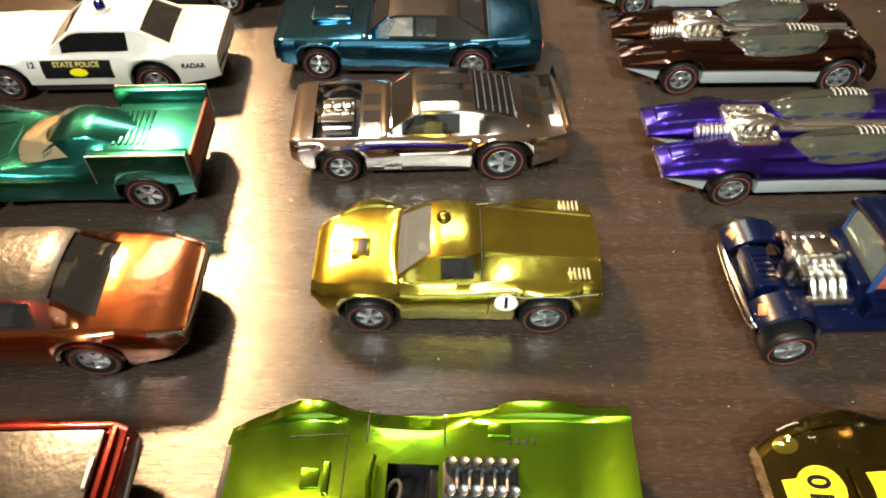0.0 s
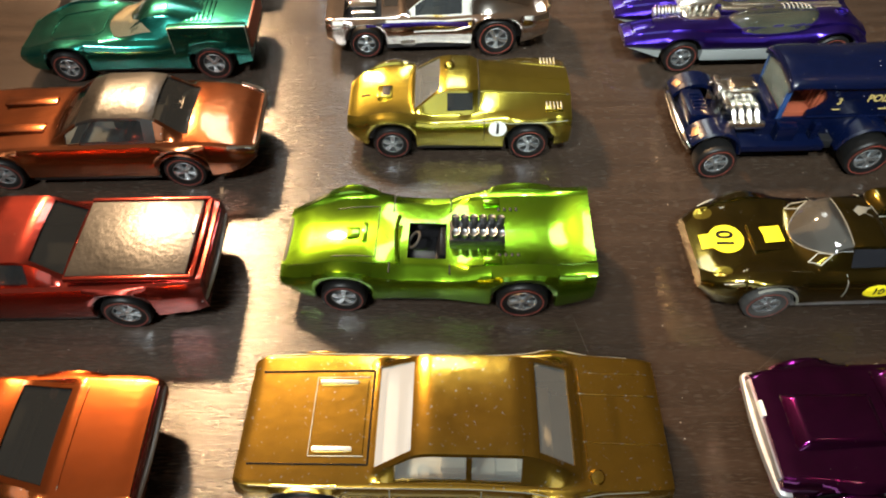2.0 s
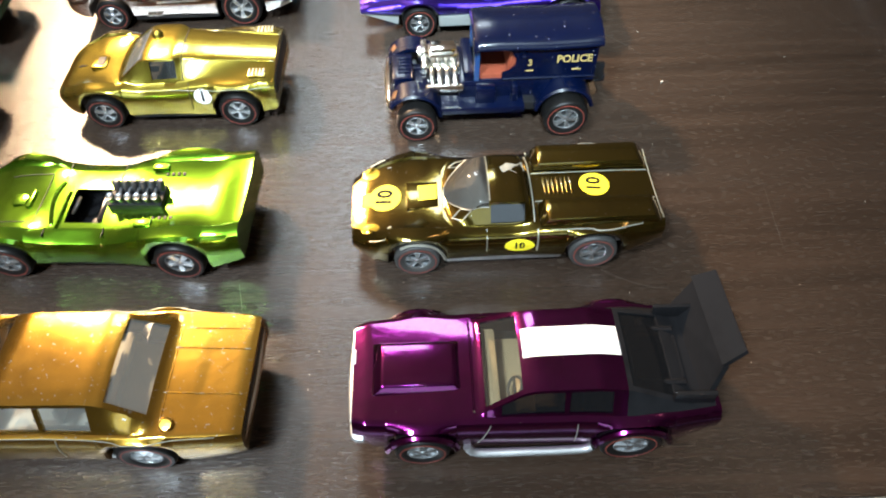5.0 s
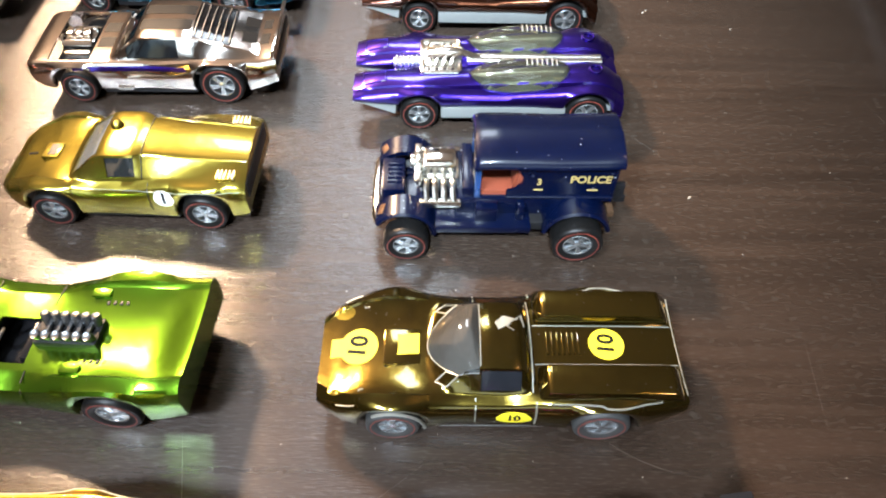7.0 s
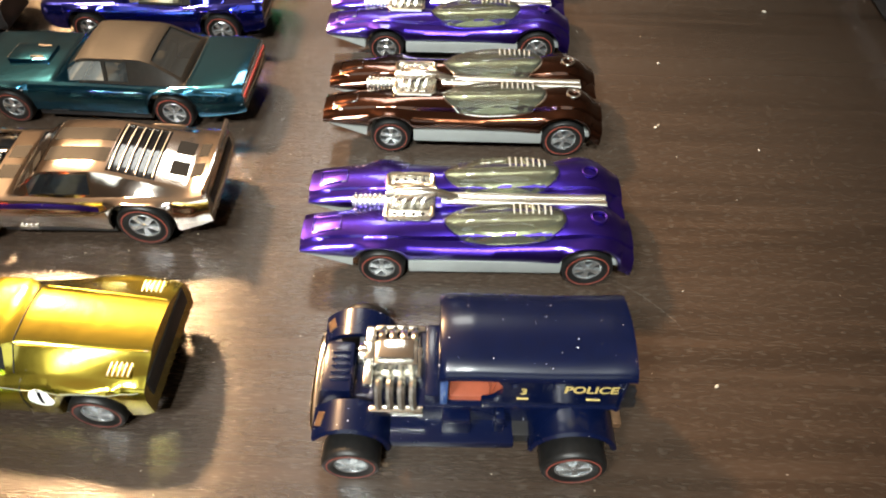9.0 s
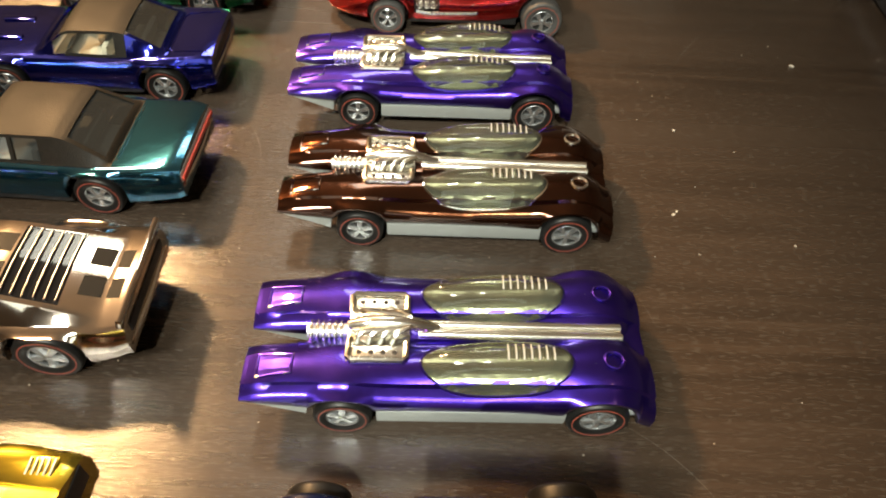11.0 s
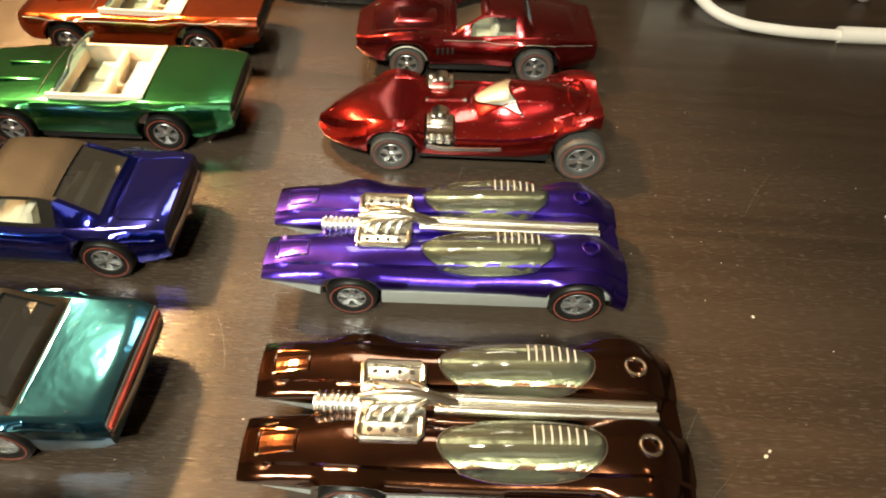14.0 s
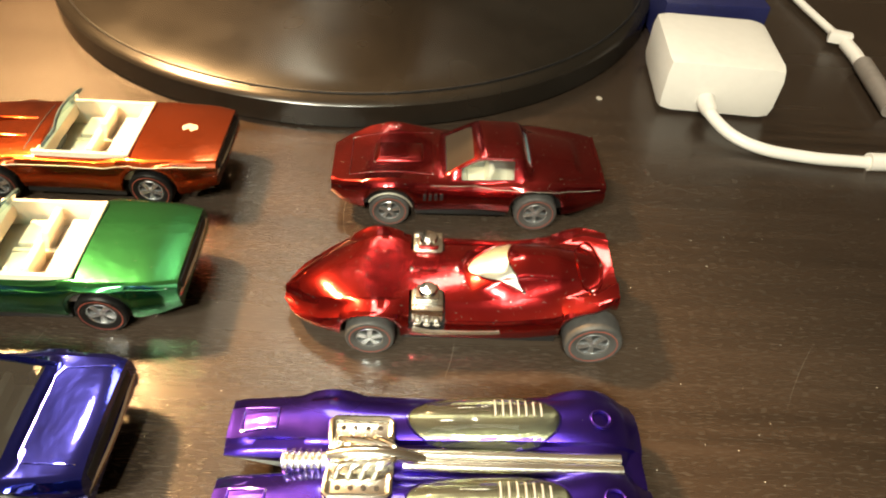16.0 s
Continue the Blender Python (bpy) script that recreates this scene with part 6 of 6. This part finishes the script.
def maroon_coupe():
    s = dict(length=66.4, wheels=((14.2, 4.9, 4.2), (49.8, 5.3, 4.8)), track=(13.0, 13.4), drop=0.8, sill=((0, 7.4), (3, 5.8), (58, 5.6), (66.4, 8.0)),
             width=((0, 7.6), (1.4, 9.6), (8, 12.0), (14, 12.9), (26, 12.0), (36, 11.7), (49, 13.1), (60, 12.2), (66.4, 10.8)), shoulder=((0, 10.0), (2, 10.8), (9, 13.2), (15, 14.3), (24, 12.8), (36, 11.8), (46, 13.6), (52, 14.0), (66.4, 12.6)),
             deck=((0, 10.2), (2, 11.0), (12, 12.6), (24, 13.4), (52, 14.2), (66.4, 12.8)), roof=((27.0, 13.2), (34.5, 18.0), (36.5, 18.6), (45.5, 18.4), (47, 17.8), (48, 15.6), (60, 14.0)), roof_width=((26, 8.8), (35, 7.6), (46, 7.6), (60, 6.5)), bulge=0.4, soft=1.8, soft_w=1.6)
    car = new_car("toy_sports_coupe", "dark red metallic toy sports coupe with worn edges", 62.6, 319.4, 0.6)
    sh = Shell(s)
    sh.split(car, P_MAROON, glazing((27.8, 34.2), (47.1, 48.4), ((31.2, 44.0),)), glass_kinds(G_PALE, 1) | {"side_window:0l": (G_CLEAR, "", 0.3), "side_window:0r": (G_CLEAR, "", 0.3)}, label="dark red lacquered metal body with chips")
    s["dusty"] = True
    axles(car, s)
    chassis(car, sh)
    cabin_trim(car, sh, 27.5, 46.5, M_SEAT, 7.4, bench=0)
    part("hood_scoop", boxed((16.5, 0, sh.top(16, 0)[2] + 0.15), (13.0, 8.2, 1.2), 0.5, None, 0.8), P_MAROON, car)
    for pts in ([(4.5, -7.4), (24.6, -8.4)], [(4.5, 7.4), (24.6, 8.4)], [(24.6, -8.4), (24.6, 8.4)], [(4.5, -7.4), (4.5, 7.4)], [(48.6, -8.0), (48.6, 8.0)], [(65.6, -10), (65.6, 10)]):
        sh.seam("panel_edge", pts, P_MAROON, car, 0.3, 0.02)
    for h in (-1, 1):
        for k in range(4):
            x = 22.6 + 1.35 * k
            p = sh.side(x, 9.4, 0.0, h)
            part("side_vent", boxed(p, (0.7, 0.5, 1.9), 0.15), M_CHASSIS, car)
        sh.seam("worn_edge", [(24, 12.2), (40, 11.6), (48, 12.6), (65, 11.8)], M_WORN, car, 0.12, 0.0, side=True, hand=h)
        arc = [(14.2 + 5.7 * math.cos(a), h * (sh.W(14) + 0.1), 4.9 + 5.7 * math.sin(a)) for a in np.linspace(0.3, 2.6, 10)]
        part("worn_arch", tube(arc, 0.25, 6), M_WORN, car)
    bumper(car, sh, 0.1, 9.2, M_CHASSIS, 7.2)
    bumper(car, sh, 66.5, 9.6, M_WORN, 10.4, r=0.35)
    return car


magenta_racer()
olive_gt_racer()
police_hot_rod()
twin_hull("purple metallic toy twin-hull racer with clear canopies beside the police van", P_PURPLE, 56.0, 152.6, 0.0)
twin_hull("dark brown metallic toy twin-hull racer with clear canopies", P_BROWN, 55.9, 196.8, -0.8)
twin_hull("purple metallic toy twin-hull racer beside the red racer", P_PURPLE, 52.3, 237.2, -0.3)
twin_engine_racer()
maroon_coupe()
# ---- the row of cars nearest the lamp ----
def tangerine_coupe():
    s = dict(length=68.0, wheels=((12.5, 5.0, 4.2), (52.0, 5.3, 4.6)), track=(13.2, 13.4), sill=((0, 7.6), (4, 6.4), (60, 6.2), (68, 8.2)),
             width=((0, 11.4), (1, 12.6), (12, 13.0), (50, 13.2), (66, 12.6), (68, 11.8)), shoulder=((0, 11.6), (1, 12.4), (24, 12.8), (52, 13.2), (68, 12.6)), deck=((0, 11.8), (1, 12.6), (22, 13.2), (54, 13.8), (66, 13.4), (68, 12.8)),
             roof=((22, 13.3), (29, 18.2), (32, 18.8), (44, 18.8), (47, 18.2), (54.5, 13.9)), roof_width=((22, 10.4), (30, 8.8), (47, 8.8), (54, 10.0)))
    car = new_car("toy_coupe", "tangerine orange metallic toy coupe with a smoked rear window", -122.0, 24.0, -0.5)
    sh = Shell(s)
    sh.split(car, P_TANGERINE, glazing((22.9, 29.0), (47.2, 53.4), ((26.0, 43.0),)), glass_kinds(G_SMOKE, 1), label="tangerine lacquered metal body")
    axles(car, s)
    chassis(car, sh)
    cabin_trim(car, sh, 23, 51, M_SEAT_DARK, 7.2)
    part("tail_panel", boxed((67.9, 0, 10.8), (0.6, 20.5, 2.2), 0.2), P_MAROON, car)
    bumper(car, sh, 68.3, 8.8, M_CAST)
    sh.seam("trunk_seam", [(56.0, -9.4), (56.0, 9.4)], P_TANGERINE, car, 0.25)
    return car


def red_pickup():
    s = dict(length=76.0, wheels=((14.0, 5.0, 4.2), (58.6, 5.3, 4.6)), track=(13.3, 13.4), sill=((0, 7.6), (4, 6.2), (66, 6.0), (76, 7.6)),
             width=((0, 11.6), (1, 12.8), (12, 13.2), (60, 13.3), (74, 12.8), (76, 12.0)), shoulder=((0, 11.6), (1, 12.4), (24, 12.8), (44, 13.2), (60, 13.8), (75, 14.4), (76, 13.8)), deck=((0, 11.8), (1, 12.6), (22, 13.4), (46, 13.8), (76, 14.0)),
             roof=((22, 13.3), (29, 18.6), (32, 19.2), (40, 19.2), (42, 18.6), (48.5, 13.9)), roof_width=((22, 10.4), (30, 9.2), (42, 9.2), (48, 10.2)))
    car = new_car("toy_pickup", "rose red metallic toy pickup with a flat black bed cover", -125.6, 68.6, -1.0)
    sh = Shell(s)
    sh.split(car, P_REDROSE, glazing((22.9, 29.0), (42.2, 47.4), ((26.0, 41.0),)), glass_kinds(G_SMOKE, 1), label="rose red lacquered metal body")
    axles(car, s)
    chassis(car, sh)
    cabin_trim(car, sh, 23, 45, M_SEAT_DARK, 7.2, bench=0)
    part("bed_cover", boxed((60.8, 0, 14.7), (24.6, 20.6, 1.0), 0.35), M_VINYL_WORN, car, "flat worn black bed cover")
    for y in (-10.9, 10.9):
        part("bed_rail", boxed((61.4, y, 14.8), (26.0, 0.9, 1.2), 0.3), P_REDROSE, car)
    part("tailgate_rim", boxed((74.4, 0, 14.7), (1.0, 22.0, 1.1), 0.3), P_REDROSE, car)
    part("latch", boxed((72.6, 3.0, 15.4), (0.7, 5.0, 0.5), 0.15), M_CAST, car)
    part("tailgate", boxed((76.0, 0, 11.2), (0.6, 20.0, 3.6), 0.25), P_MAROON, car)
    bumper(car, sh, 76.4, 8.6, M_CAST)
    return car


def copper_hardtop():
    s = dict(length=76.0, wheels=((13.0, 5.0, 4.2), (58.0, 5.3, 4.6)), track=(13.0, 13.2), sill=((0, 7.6), (4, 6.0), (66, 5.8), (73, 7.6), (76, 9.6)),
             width=((0, 11.4), (1, 12.6), (12, 13.0), (40, 12.9), (58, 13.4), (70, 13.0), (74, 12.2), (76, 10.8)), shoulder=((0, 12.0), (1, 12.6), (24, 13.2), (44, 13.2), (58, 14.2), (66, 13.8), (72, 12.6), (76, 11.2)), deck=((0, 12.0), (1, 12.8), (20, 13.8), (28, 14.0), (56, 15.2), (62, 15.0), (68, 13.9), (73, 12.4), (76, 11.2)),
             roof=((27, 14.0), (35.5, 19.6), (39, 20.6), (50, 20.6), (53, 19.8), (61.0, 14.0)), roof_width=((27, 10.4), (36, 8.8), (52, 8.8), (60, 10.2)), crown=1.0)
    car = new_car("toy_hardtop_car", "copper orange metallic toy coupe with a worn grey-black roof", -121.0, 110.4, -0.6)
    sh = Shell(s)
    sh.split(car, P_COPPER, glazing((27.8, 35.2), (53.0, 60.0), ((31.5, 43.5), (44.3, 50.0)), roof=(35.2, 53.2)), glass_kinds(G_HAZY, 2, M_VINYL_WORN, "worn grey-black painted roof") | {"side_window:0l": (G_SMOKE, "", 0.3), "side_window:0r": (G_SMOKE, "", 0.3), "side_window:1l": (G_SMOKE, "", 0.3), "side_window:1r": (G_SMOKE, "", 0.3), "rear_window": (G_SMOKE, "", 0.3)}, label="copper lacquered metal body")
    axles(car, s)
    chassis(car, sh)
    cabin_trim(car, sh, 28, 57, M_SEAT_GREY, 7.2)
    for y in (-5.2, 5.2):
        part("hood_scoop", boxed((18.0, y, sh.top(18, y)[2] + 0.2), (13.0, 3.0, 0.8), 0.3), P_COPPER, car)
    tail = bent([(70, -12.6, 12.9), (74.6, -11.4, 11.9), (76.3, -9.8, 11.1), (76.5, 0, 10.8), (76.3, 9.8, 11.1), (74.6, 11.4, 11.9), (70, 12.6, 12.9)], 4)
    part("tail_trim", tube(tail, 0.45, 8), M_CHROME, car)
    bumper(car, sh, 76.2, 9.6, M_CHROME)
    for h in (-1, 1):
        part("sill_strip", boxed((36, h * 12.7, 6.0), (32, 0.5, 0.6), 0.15), M_WORN, car)
        arc = [(58.0 + 6.4 * math.cos(a), h * (sh.W(58) + 0.1), 5.3 + 6.4 * math.sin(a)) for a in np.linspace(0.2, 2.9, 10)]
        part("arch_lip", tube(arc, 0.4, 6), P_COPPER, car)
    return car


def green_wedge():
    s = dict(length=67.0, wheels=((14.2, 5.0, 4.2), (56.0, 5.5, 4.8)), track=(13.2, 13.4), sill=((0, 6.4), (4, 5.4), (60, 5.6), (67, 7.4)),
             width=((0, 8.8), (2, 10.6), (10, 12.8), (20, 12.8), (36, 12.2), (50, 12.9), (67, 12.6)), shoulder=((0, 8.2), (4, 9.8), (12, 12.6), (18, 12.8), (32, 11.4), (42, 11.6), (46, 13.4), (66, 13.6), (67, 13.0)), deck=((0, 8.0), (4, 9.2), (16, 10.8), (26, 12.0), (42, 12.6), (67, 13.0)),
             deck_power=2.5, edge=1.8, lean=0.7, soft=2.0, roof=((25, 11.9), (33, 14.4), (36, 17.0), (39, 18.0), (44, 18.2), (50, 16.2), (58, 13.4)), roof_width=((25, 8.0), (36, 6.4), (46, 5.6), (62, 4.0)), crown=1.0)
    car = new_car("toy_wedge_racer", "sea green metallic wedge-shaped toy racer with clear canopy", -119.2, 154.4, 0.0)
    sh = Shell(s)

    sh.split(car, P_SEAGREEN, lambda x, r, y: "", {}, label="sea green lacquered metal body")
    lo, hi = (lambda y: 25.4 + 0.045 * y * y), (lambda y: 32.2 + 0.10 * y * y)
    sh.patch("cockpit_lining", lo, hi, 8.4, M_TAN, car, 0.05)
    sh.patch("windscreen", lo, hi, 8.4, G_CLEAR, car, 0.2, 0.8, "clear wrap-round windscreen")
    axles(car, s)
    chassis(car, sh)
    for h in (-1, 1):
        pod = part("rear_pod", boxed((56.4, h * 11.8, 13.2), (21.8, 2.4, 8.6), 0.35), P_SEAGREEN, car)
        for a, b in (((45.6, 17.4), (67.2, 17.4)), ((45.6, 17.4), (45.6, 9.2)), ((67.2, 17.4), (67.2, 9.2))):
            part("worn_rim", tube([(a[0], h * 12.9, a[1]), (b[0], h * 12.9, b[1])], 0.12, 6), M_WORN, pod)
    deck = part("rear_deck", boxed((57.2, 0, 14.6), (20.0, 21.4, 0.9), 0.25), P_SEAGREEN, car)
    for k in range(6):
        part("louvre", boxed((49.2 + 1.35 * k, 0, 15.1), (0.7, 12.6, 0.6), 0.2), P_SEAGREEN, deck)
    run = [(10, -6.2), (22, -6.8), (24, -5), (24, 5), (22, 6.8), (10, 6.2), (8.2, 4), (8.2, -4), (10, -6.2)]
    sh.seam("hood_panel_edge", run, P_SEAGREEN, car, 0.3)
    part("tail_panel", boxed((67.3, 0, 12.2), (0.7, 21, 6.6), 0.3), M_SEAT_RED, car)
    return car


def white_police_car():
    s = dict(length=71.0, wheels=((13.6, 5.0, 4.2), (53.4, 5.4, 4.6)), track=(13.2, 13.4), sill=((0, 8.0), (4, 6.6), (60, 6.4), (71, 8.2)),
             width=((0, 11.2), (1, 12.5), (12, 13.0), (40, 12.8), (54, 13.4), (69, 12.6), (71, 11.8)), shoulder=((0, 12.0), (1, 12.6), (26, 13.0), (44, 13.0), (54, 14.2), (68, 14.0), (71, 13.0)), deck=((0, 12.0), (1, 12.8), (22, 13.8), (28, 14.0), (58, 14.4), (70, 13.8), (71, 13.2)),
             roof=((26, 13.9), (33, 19.0), (36, 19.8), (48, 19.8), (51, 19.2), (60.5, 14.3)), roof_width=((26, 10.6), (34, 9.0), (51, 9.0), (60, 10.0)))
    car = new_car("toy_police_car", "white toy police coupe with black door panels and blue roof light", -124.8, 198.4, 0.0)
    sh = Shell(s)
    sh.split(car, M_WHITE, glazing((26.9, 33.2), (51.2, 58.8), ((30.0, 48.5),)), glass_kinds(G_DARK, 1) | {"rear_window": (G_SMOKE, "", 0.3)}, label="white enamelled metal body")
    axles(car, s)
    chassis(car, sh)
    cabin_trim(car, sh, 27, 56, M_SEAT_DARK, 7.2)
    lamp = part("beacon_base", lathe([(0, 0.6), (2.4, 0.6), (2.6, 0.2), (2.6, -0.6)], 18, Matrix.Translation(sh.top(40, 0))), M_WHITE, car)
    part("beacon", lathe([(0, 3.0), (0.9, 2.8), (1.4, 2.0), (1.5, 0.4)], 16, Matrix.Translation(sh.top(40, 0))), P_BLUE, lamp, "blue roof light")
    for h in (-1, 1):
        sh.side_sheet("door_panel", 24.6, 43.0, 7.2, 12.4, M_INK, car, hand=h, label="black door sticker")
        for text, x, z, size, mat in (("STATE POLICE", 33.8, 11.3, 1.9, M_GOLD_INK), ("12", 22.0, 11.2, 2.2, M_INK), ("RADAR", 64.6, 10.6, 1.9, M_INK)):
            sh.words(text, x, z, size, mat, car, hand=h)
        sh.side_sheet("badge", 31.6, 36.4, 7.8, 10.3, M_STICK_YELLOW, car, hand=h, lift=0.11, round_=True, label="yellow badge sticker")
    sh.seam("trunk_seam", [(61.4, -9.4), (61.4, 9.4)], M_WORN, car, 0.2)
    bumper(car, sh, 71.3, 9.0, M_CHROME)
    bumper(car, sh, -0.2, 9.0, M_CHROME)
    return car


def far_coupe():
    s = dict(length=68.0, wheels=((13.0, 5.0, 4.2), (53.0, 5.3, 4.6)), track=(13.2, 13.4), sill=((0, 8.0), (4, 6.6), (60, 6.4), (68, 8.2)),
             width=((0, 11.2), (1, 12.5), (12, 13.0), (54, 13.4), (66, 12.6), (68, 11.8)), shoulder=((0, 12.0), (1, 12.6), (26, 13.0), (54, 13.8), (68, 13.0)), deck=((0, 12.0), (1, 12.8), (24, 13.8), (56, 14.2), (68, 13.2)),
             roof=((24, 13.9), (31, 18.6), (34, 19.2), (45, 19.2), (48, 18.6), (57, 14.2)), roof_width=((24, 10.6), (32, 9.0), (48, 9.0), (57, 10.0)))
    car = new_car("toy_coupe", "dark grey toy coupe at the end of the row", -112.0, 242.0, 0.0)
    sh = Shell(s)
    sh.split(car, M_CHASSIS, glazing((24.9, 31.0), (48.2, 56.0), ((28.0, 45.5),)), glass_kinds(G_SMOKE, 1))
    axles(car, s)
    chassis(car, sh)
    return car


tangerine_coupe()
red_pickup()
copper_hardtop()
green_wedge()
white_police_car()
far_coupe()
# ---- behind the cars: round stand base, power adapter, cables ----
def stand_base():
    base = new("round_stand_base")
    base.matrix_world = pose(0.060, 0.460, 0)
    tagged(base, "large round gloss black stand base on the desk", "stand base")
    part("foot_disc", lathe([(0, 0.2), (112.4, 0.2), (113.4, 0.8), (113.4, 7.6), (112.6, 8.6), (110.6, 9.2)], 128), M_LAMP_BASE, base)
    part("dome", lathe([(110.8, 9.0), (109.0, 9.9), (100, 11.8), (86, 14.4), (60, 18.2), (34, 20.6), (24, 22.0), (0, 22.4)], 128), M_LAMP_BASE, base)
    part("rim_ring", lathe([(109.6 + 0.35 * math.cos(a), 9.7 + 0.35 * math.sin(a)) for a in np.linspace(0, 6.283, 8, endpoint=False)], 128, None, True), M_CHASSIS, base)
    part("stem", boxed((-8, 40, 150), (70, 16, 280), 5.0), M_LAMP_BASE, base)
    return base


def adapter():
    ob = new("power_adapter")
    ob.matrix_world = pose(0.1755, 0.377, 0, 0, 0, -5.0)
    tagged(ob, "white square power adapter with a cable on the desk", "power adapter")
    part("case", boxed((0, 0, 9.2), (36.0, 34.0, 18.0), 4.6), M_ADAPTER, ob)
    part("strain_relief", tube([(-4.0, -17.0, 6.0), (-4.0, -20.0, 5.8), (-3.4, -23.0, 5.4)], 2.6, 16, [2.8, 2.6, 2.0]), M_ADAPTER, ob)
    run = bent([(-4.0, -18.0, 6.0), (-3.2, -24, 5.2), (2, -30.5, 3.4), (10, -34.0, 2.2), (20, -35.6, 1.9), (32, -36.0, 1.9), (60, -34, 1.9), (110, -24, 1.9)], 8)
    cable = part("cable", tube(run, 1.75, 14), M_ADAPTER, ob, "white rubber cable")
    part("sleeve", tube([(40.0, -35.8, 2.2), (41.0, -35.7, 2.2), (60, -34, 2.2)], 2.6, 14), M_ADAPTER, cable)
    return ob


def second_cable():
    ob = new("plug_cable")
    tagged(ob, "thin pale cable with a grey plug lying on the desk", "cable")
    run = bent([(228, 480, 3), (230, 445, 3), (233, 420, 3), (235, 405, 3)], 8)
    part("wire", tube(run, 1.4, 12), M_ADAPTER, ob)
    part("plug_clip", boxed((233.6, 409.0, 4.0), (8, 4.0, 4.0), 0.9, Matrix.Rotation(radians(-20), 4, "Z")), M_ADAPTER, ob)
    part("sleeve", tube([(235, 406, 3), (235, 399, 3), (234.4, 391, 3)], 2.3, 12), M_ADAPTER, ob)
    part("plug", tube([(234.6, 392, 3.2), (232.8, 376, 3.2), (231.4, 364, 3.2)], 3.0, 12), M_GREY_PLUG, ob)
    return ob


def blue_box():
    ob = part("card_box", boxed((184, 428, 8), (36, 48, 16), 0.8), M_BLUE_BOX, None)
    return tagged(ob, "dark blue card box behind the power adapter", "box")


def dark_corner():
    ob = part("dark_case", boxed((292, 215, 9), (124, 200, 18), 4.0, Matrix.Rotation(radians(-3), 4, "Z")), M_BLACK, None)
    return tagged(ob, "flat black case lying on the desk", "case")


stand_base()
adapter()
second_cable()
blue_box()
dark_corner()


def crumbs():
    """Dust and crumbs on the laminate."""
    rnd = random.Random(4)
    bm = bmesh.new()
    marks = [(145, 195, 0.5), (141, 114, 0.6), (171, 186, 0.4), (194, 257, 0.9), (152, 226, 0.45), (146, 196, 0.45), (140, 368, 1.2), (26, 300, 0.8)]
    marks += [(rnd.uniform(-90, 260), rnd.uniform(5, 330), rnd.uniform(0.06, 0.2)) for _ in range(420)]
    for x, y, r in marks:
        m = Matrix.Translation((x, y, r * 0.3)) @ Matrix.Rotation(rnd.uniform(0, 3.1), 4, "Z") @ Matrix.Diagonal((r, r * rnd.uniform(0.5, 1.0), r * 0.5, 1))
        bmesh.ops.create_icosphere(bm, subdivisions=1, radius=1.0, matrix=m)
    ob = part("dust", bm, M_CRUMB, None)
    return tagged(ob, "pale dust specks and crumbs on the desk", "dust", "", "stuff")


crumbs()


def scratches():
    """Fine scuffs in the laminate: thin curved hairlines."""
    rnd = random.Random(11)
    verts, faces = [], []
    for _ in range(60):
        x, y = rnd.uniform(-70, 240), rnd.uniform(6, 360)
        turn, bend, long = rnd.gauss(0.5, 0.9), rnd.uniform(-0.03, 0.03), rnd.uniform(5, 32)
        half = rnd.uniform(0.02, 0.045)
        n = 8
        for k in range(n + 1):
            w = half * math.sin(math.pi * (0.06 + 0.88 * k / n))
            verts += [(x - w * math.sin(turn), y + w * math.cos(turn), 0.02), (x + w * math.sin(turn), y - w * math.cos(turn), 0.02)]
            x, y, turn = x + long / n * math.cos(turn), y + long / n * math.sin(turn), turn + bend * long / n
        b = len(verts) - 2 * (n + 1)
        faces += [(b + 2 * k, b + 2 * k + 1, b + 2 * k + 3, b + 2 * k + 2) for k in range(n)]
    ob = finish("scuffs", verts, faces, M_SCRATCH, None, "", False)
    return tagged(ob, "fine pale scuffs and hairline scratches in the desk", "scuffs", "", "stuff")


scratches()
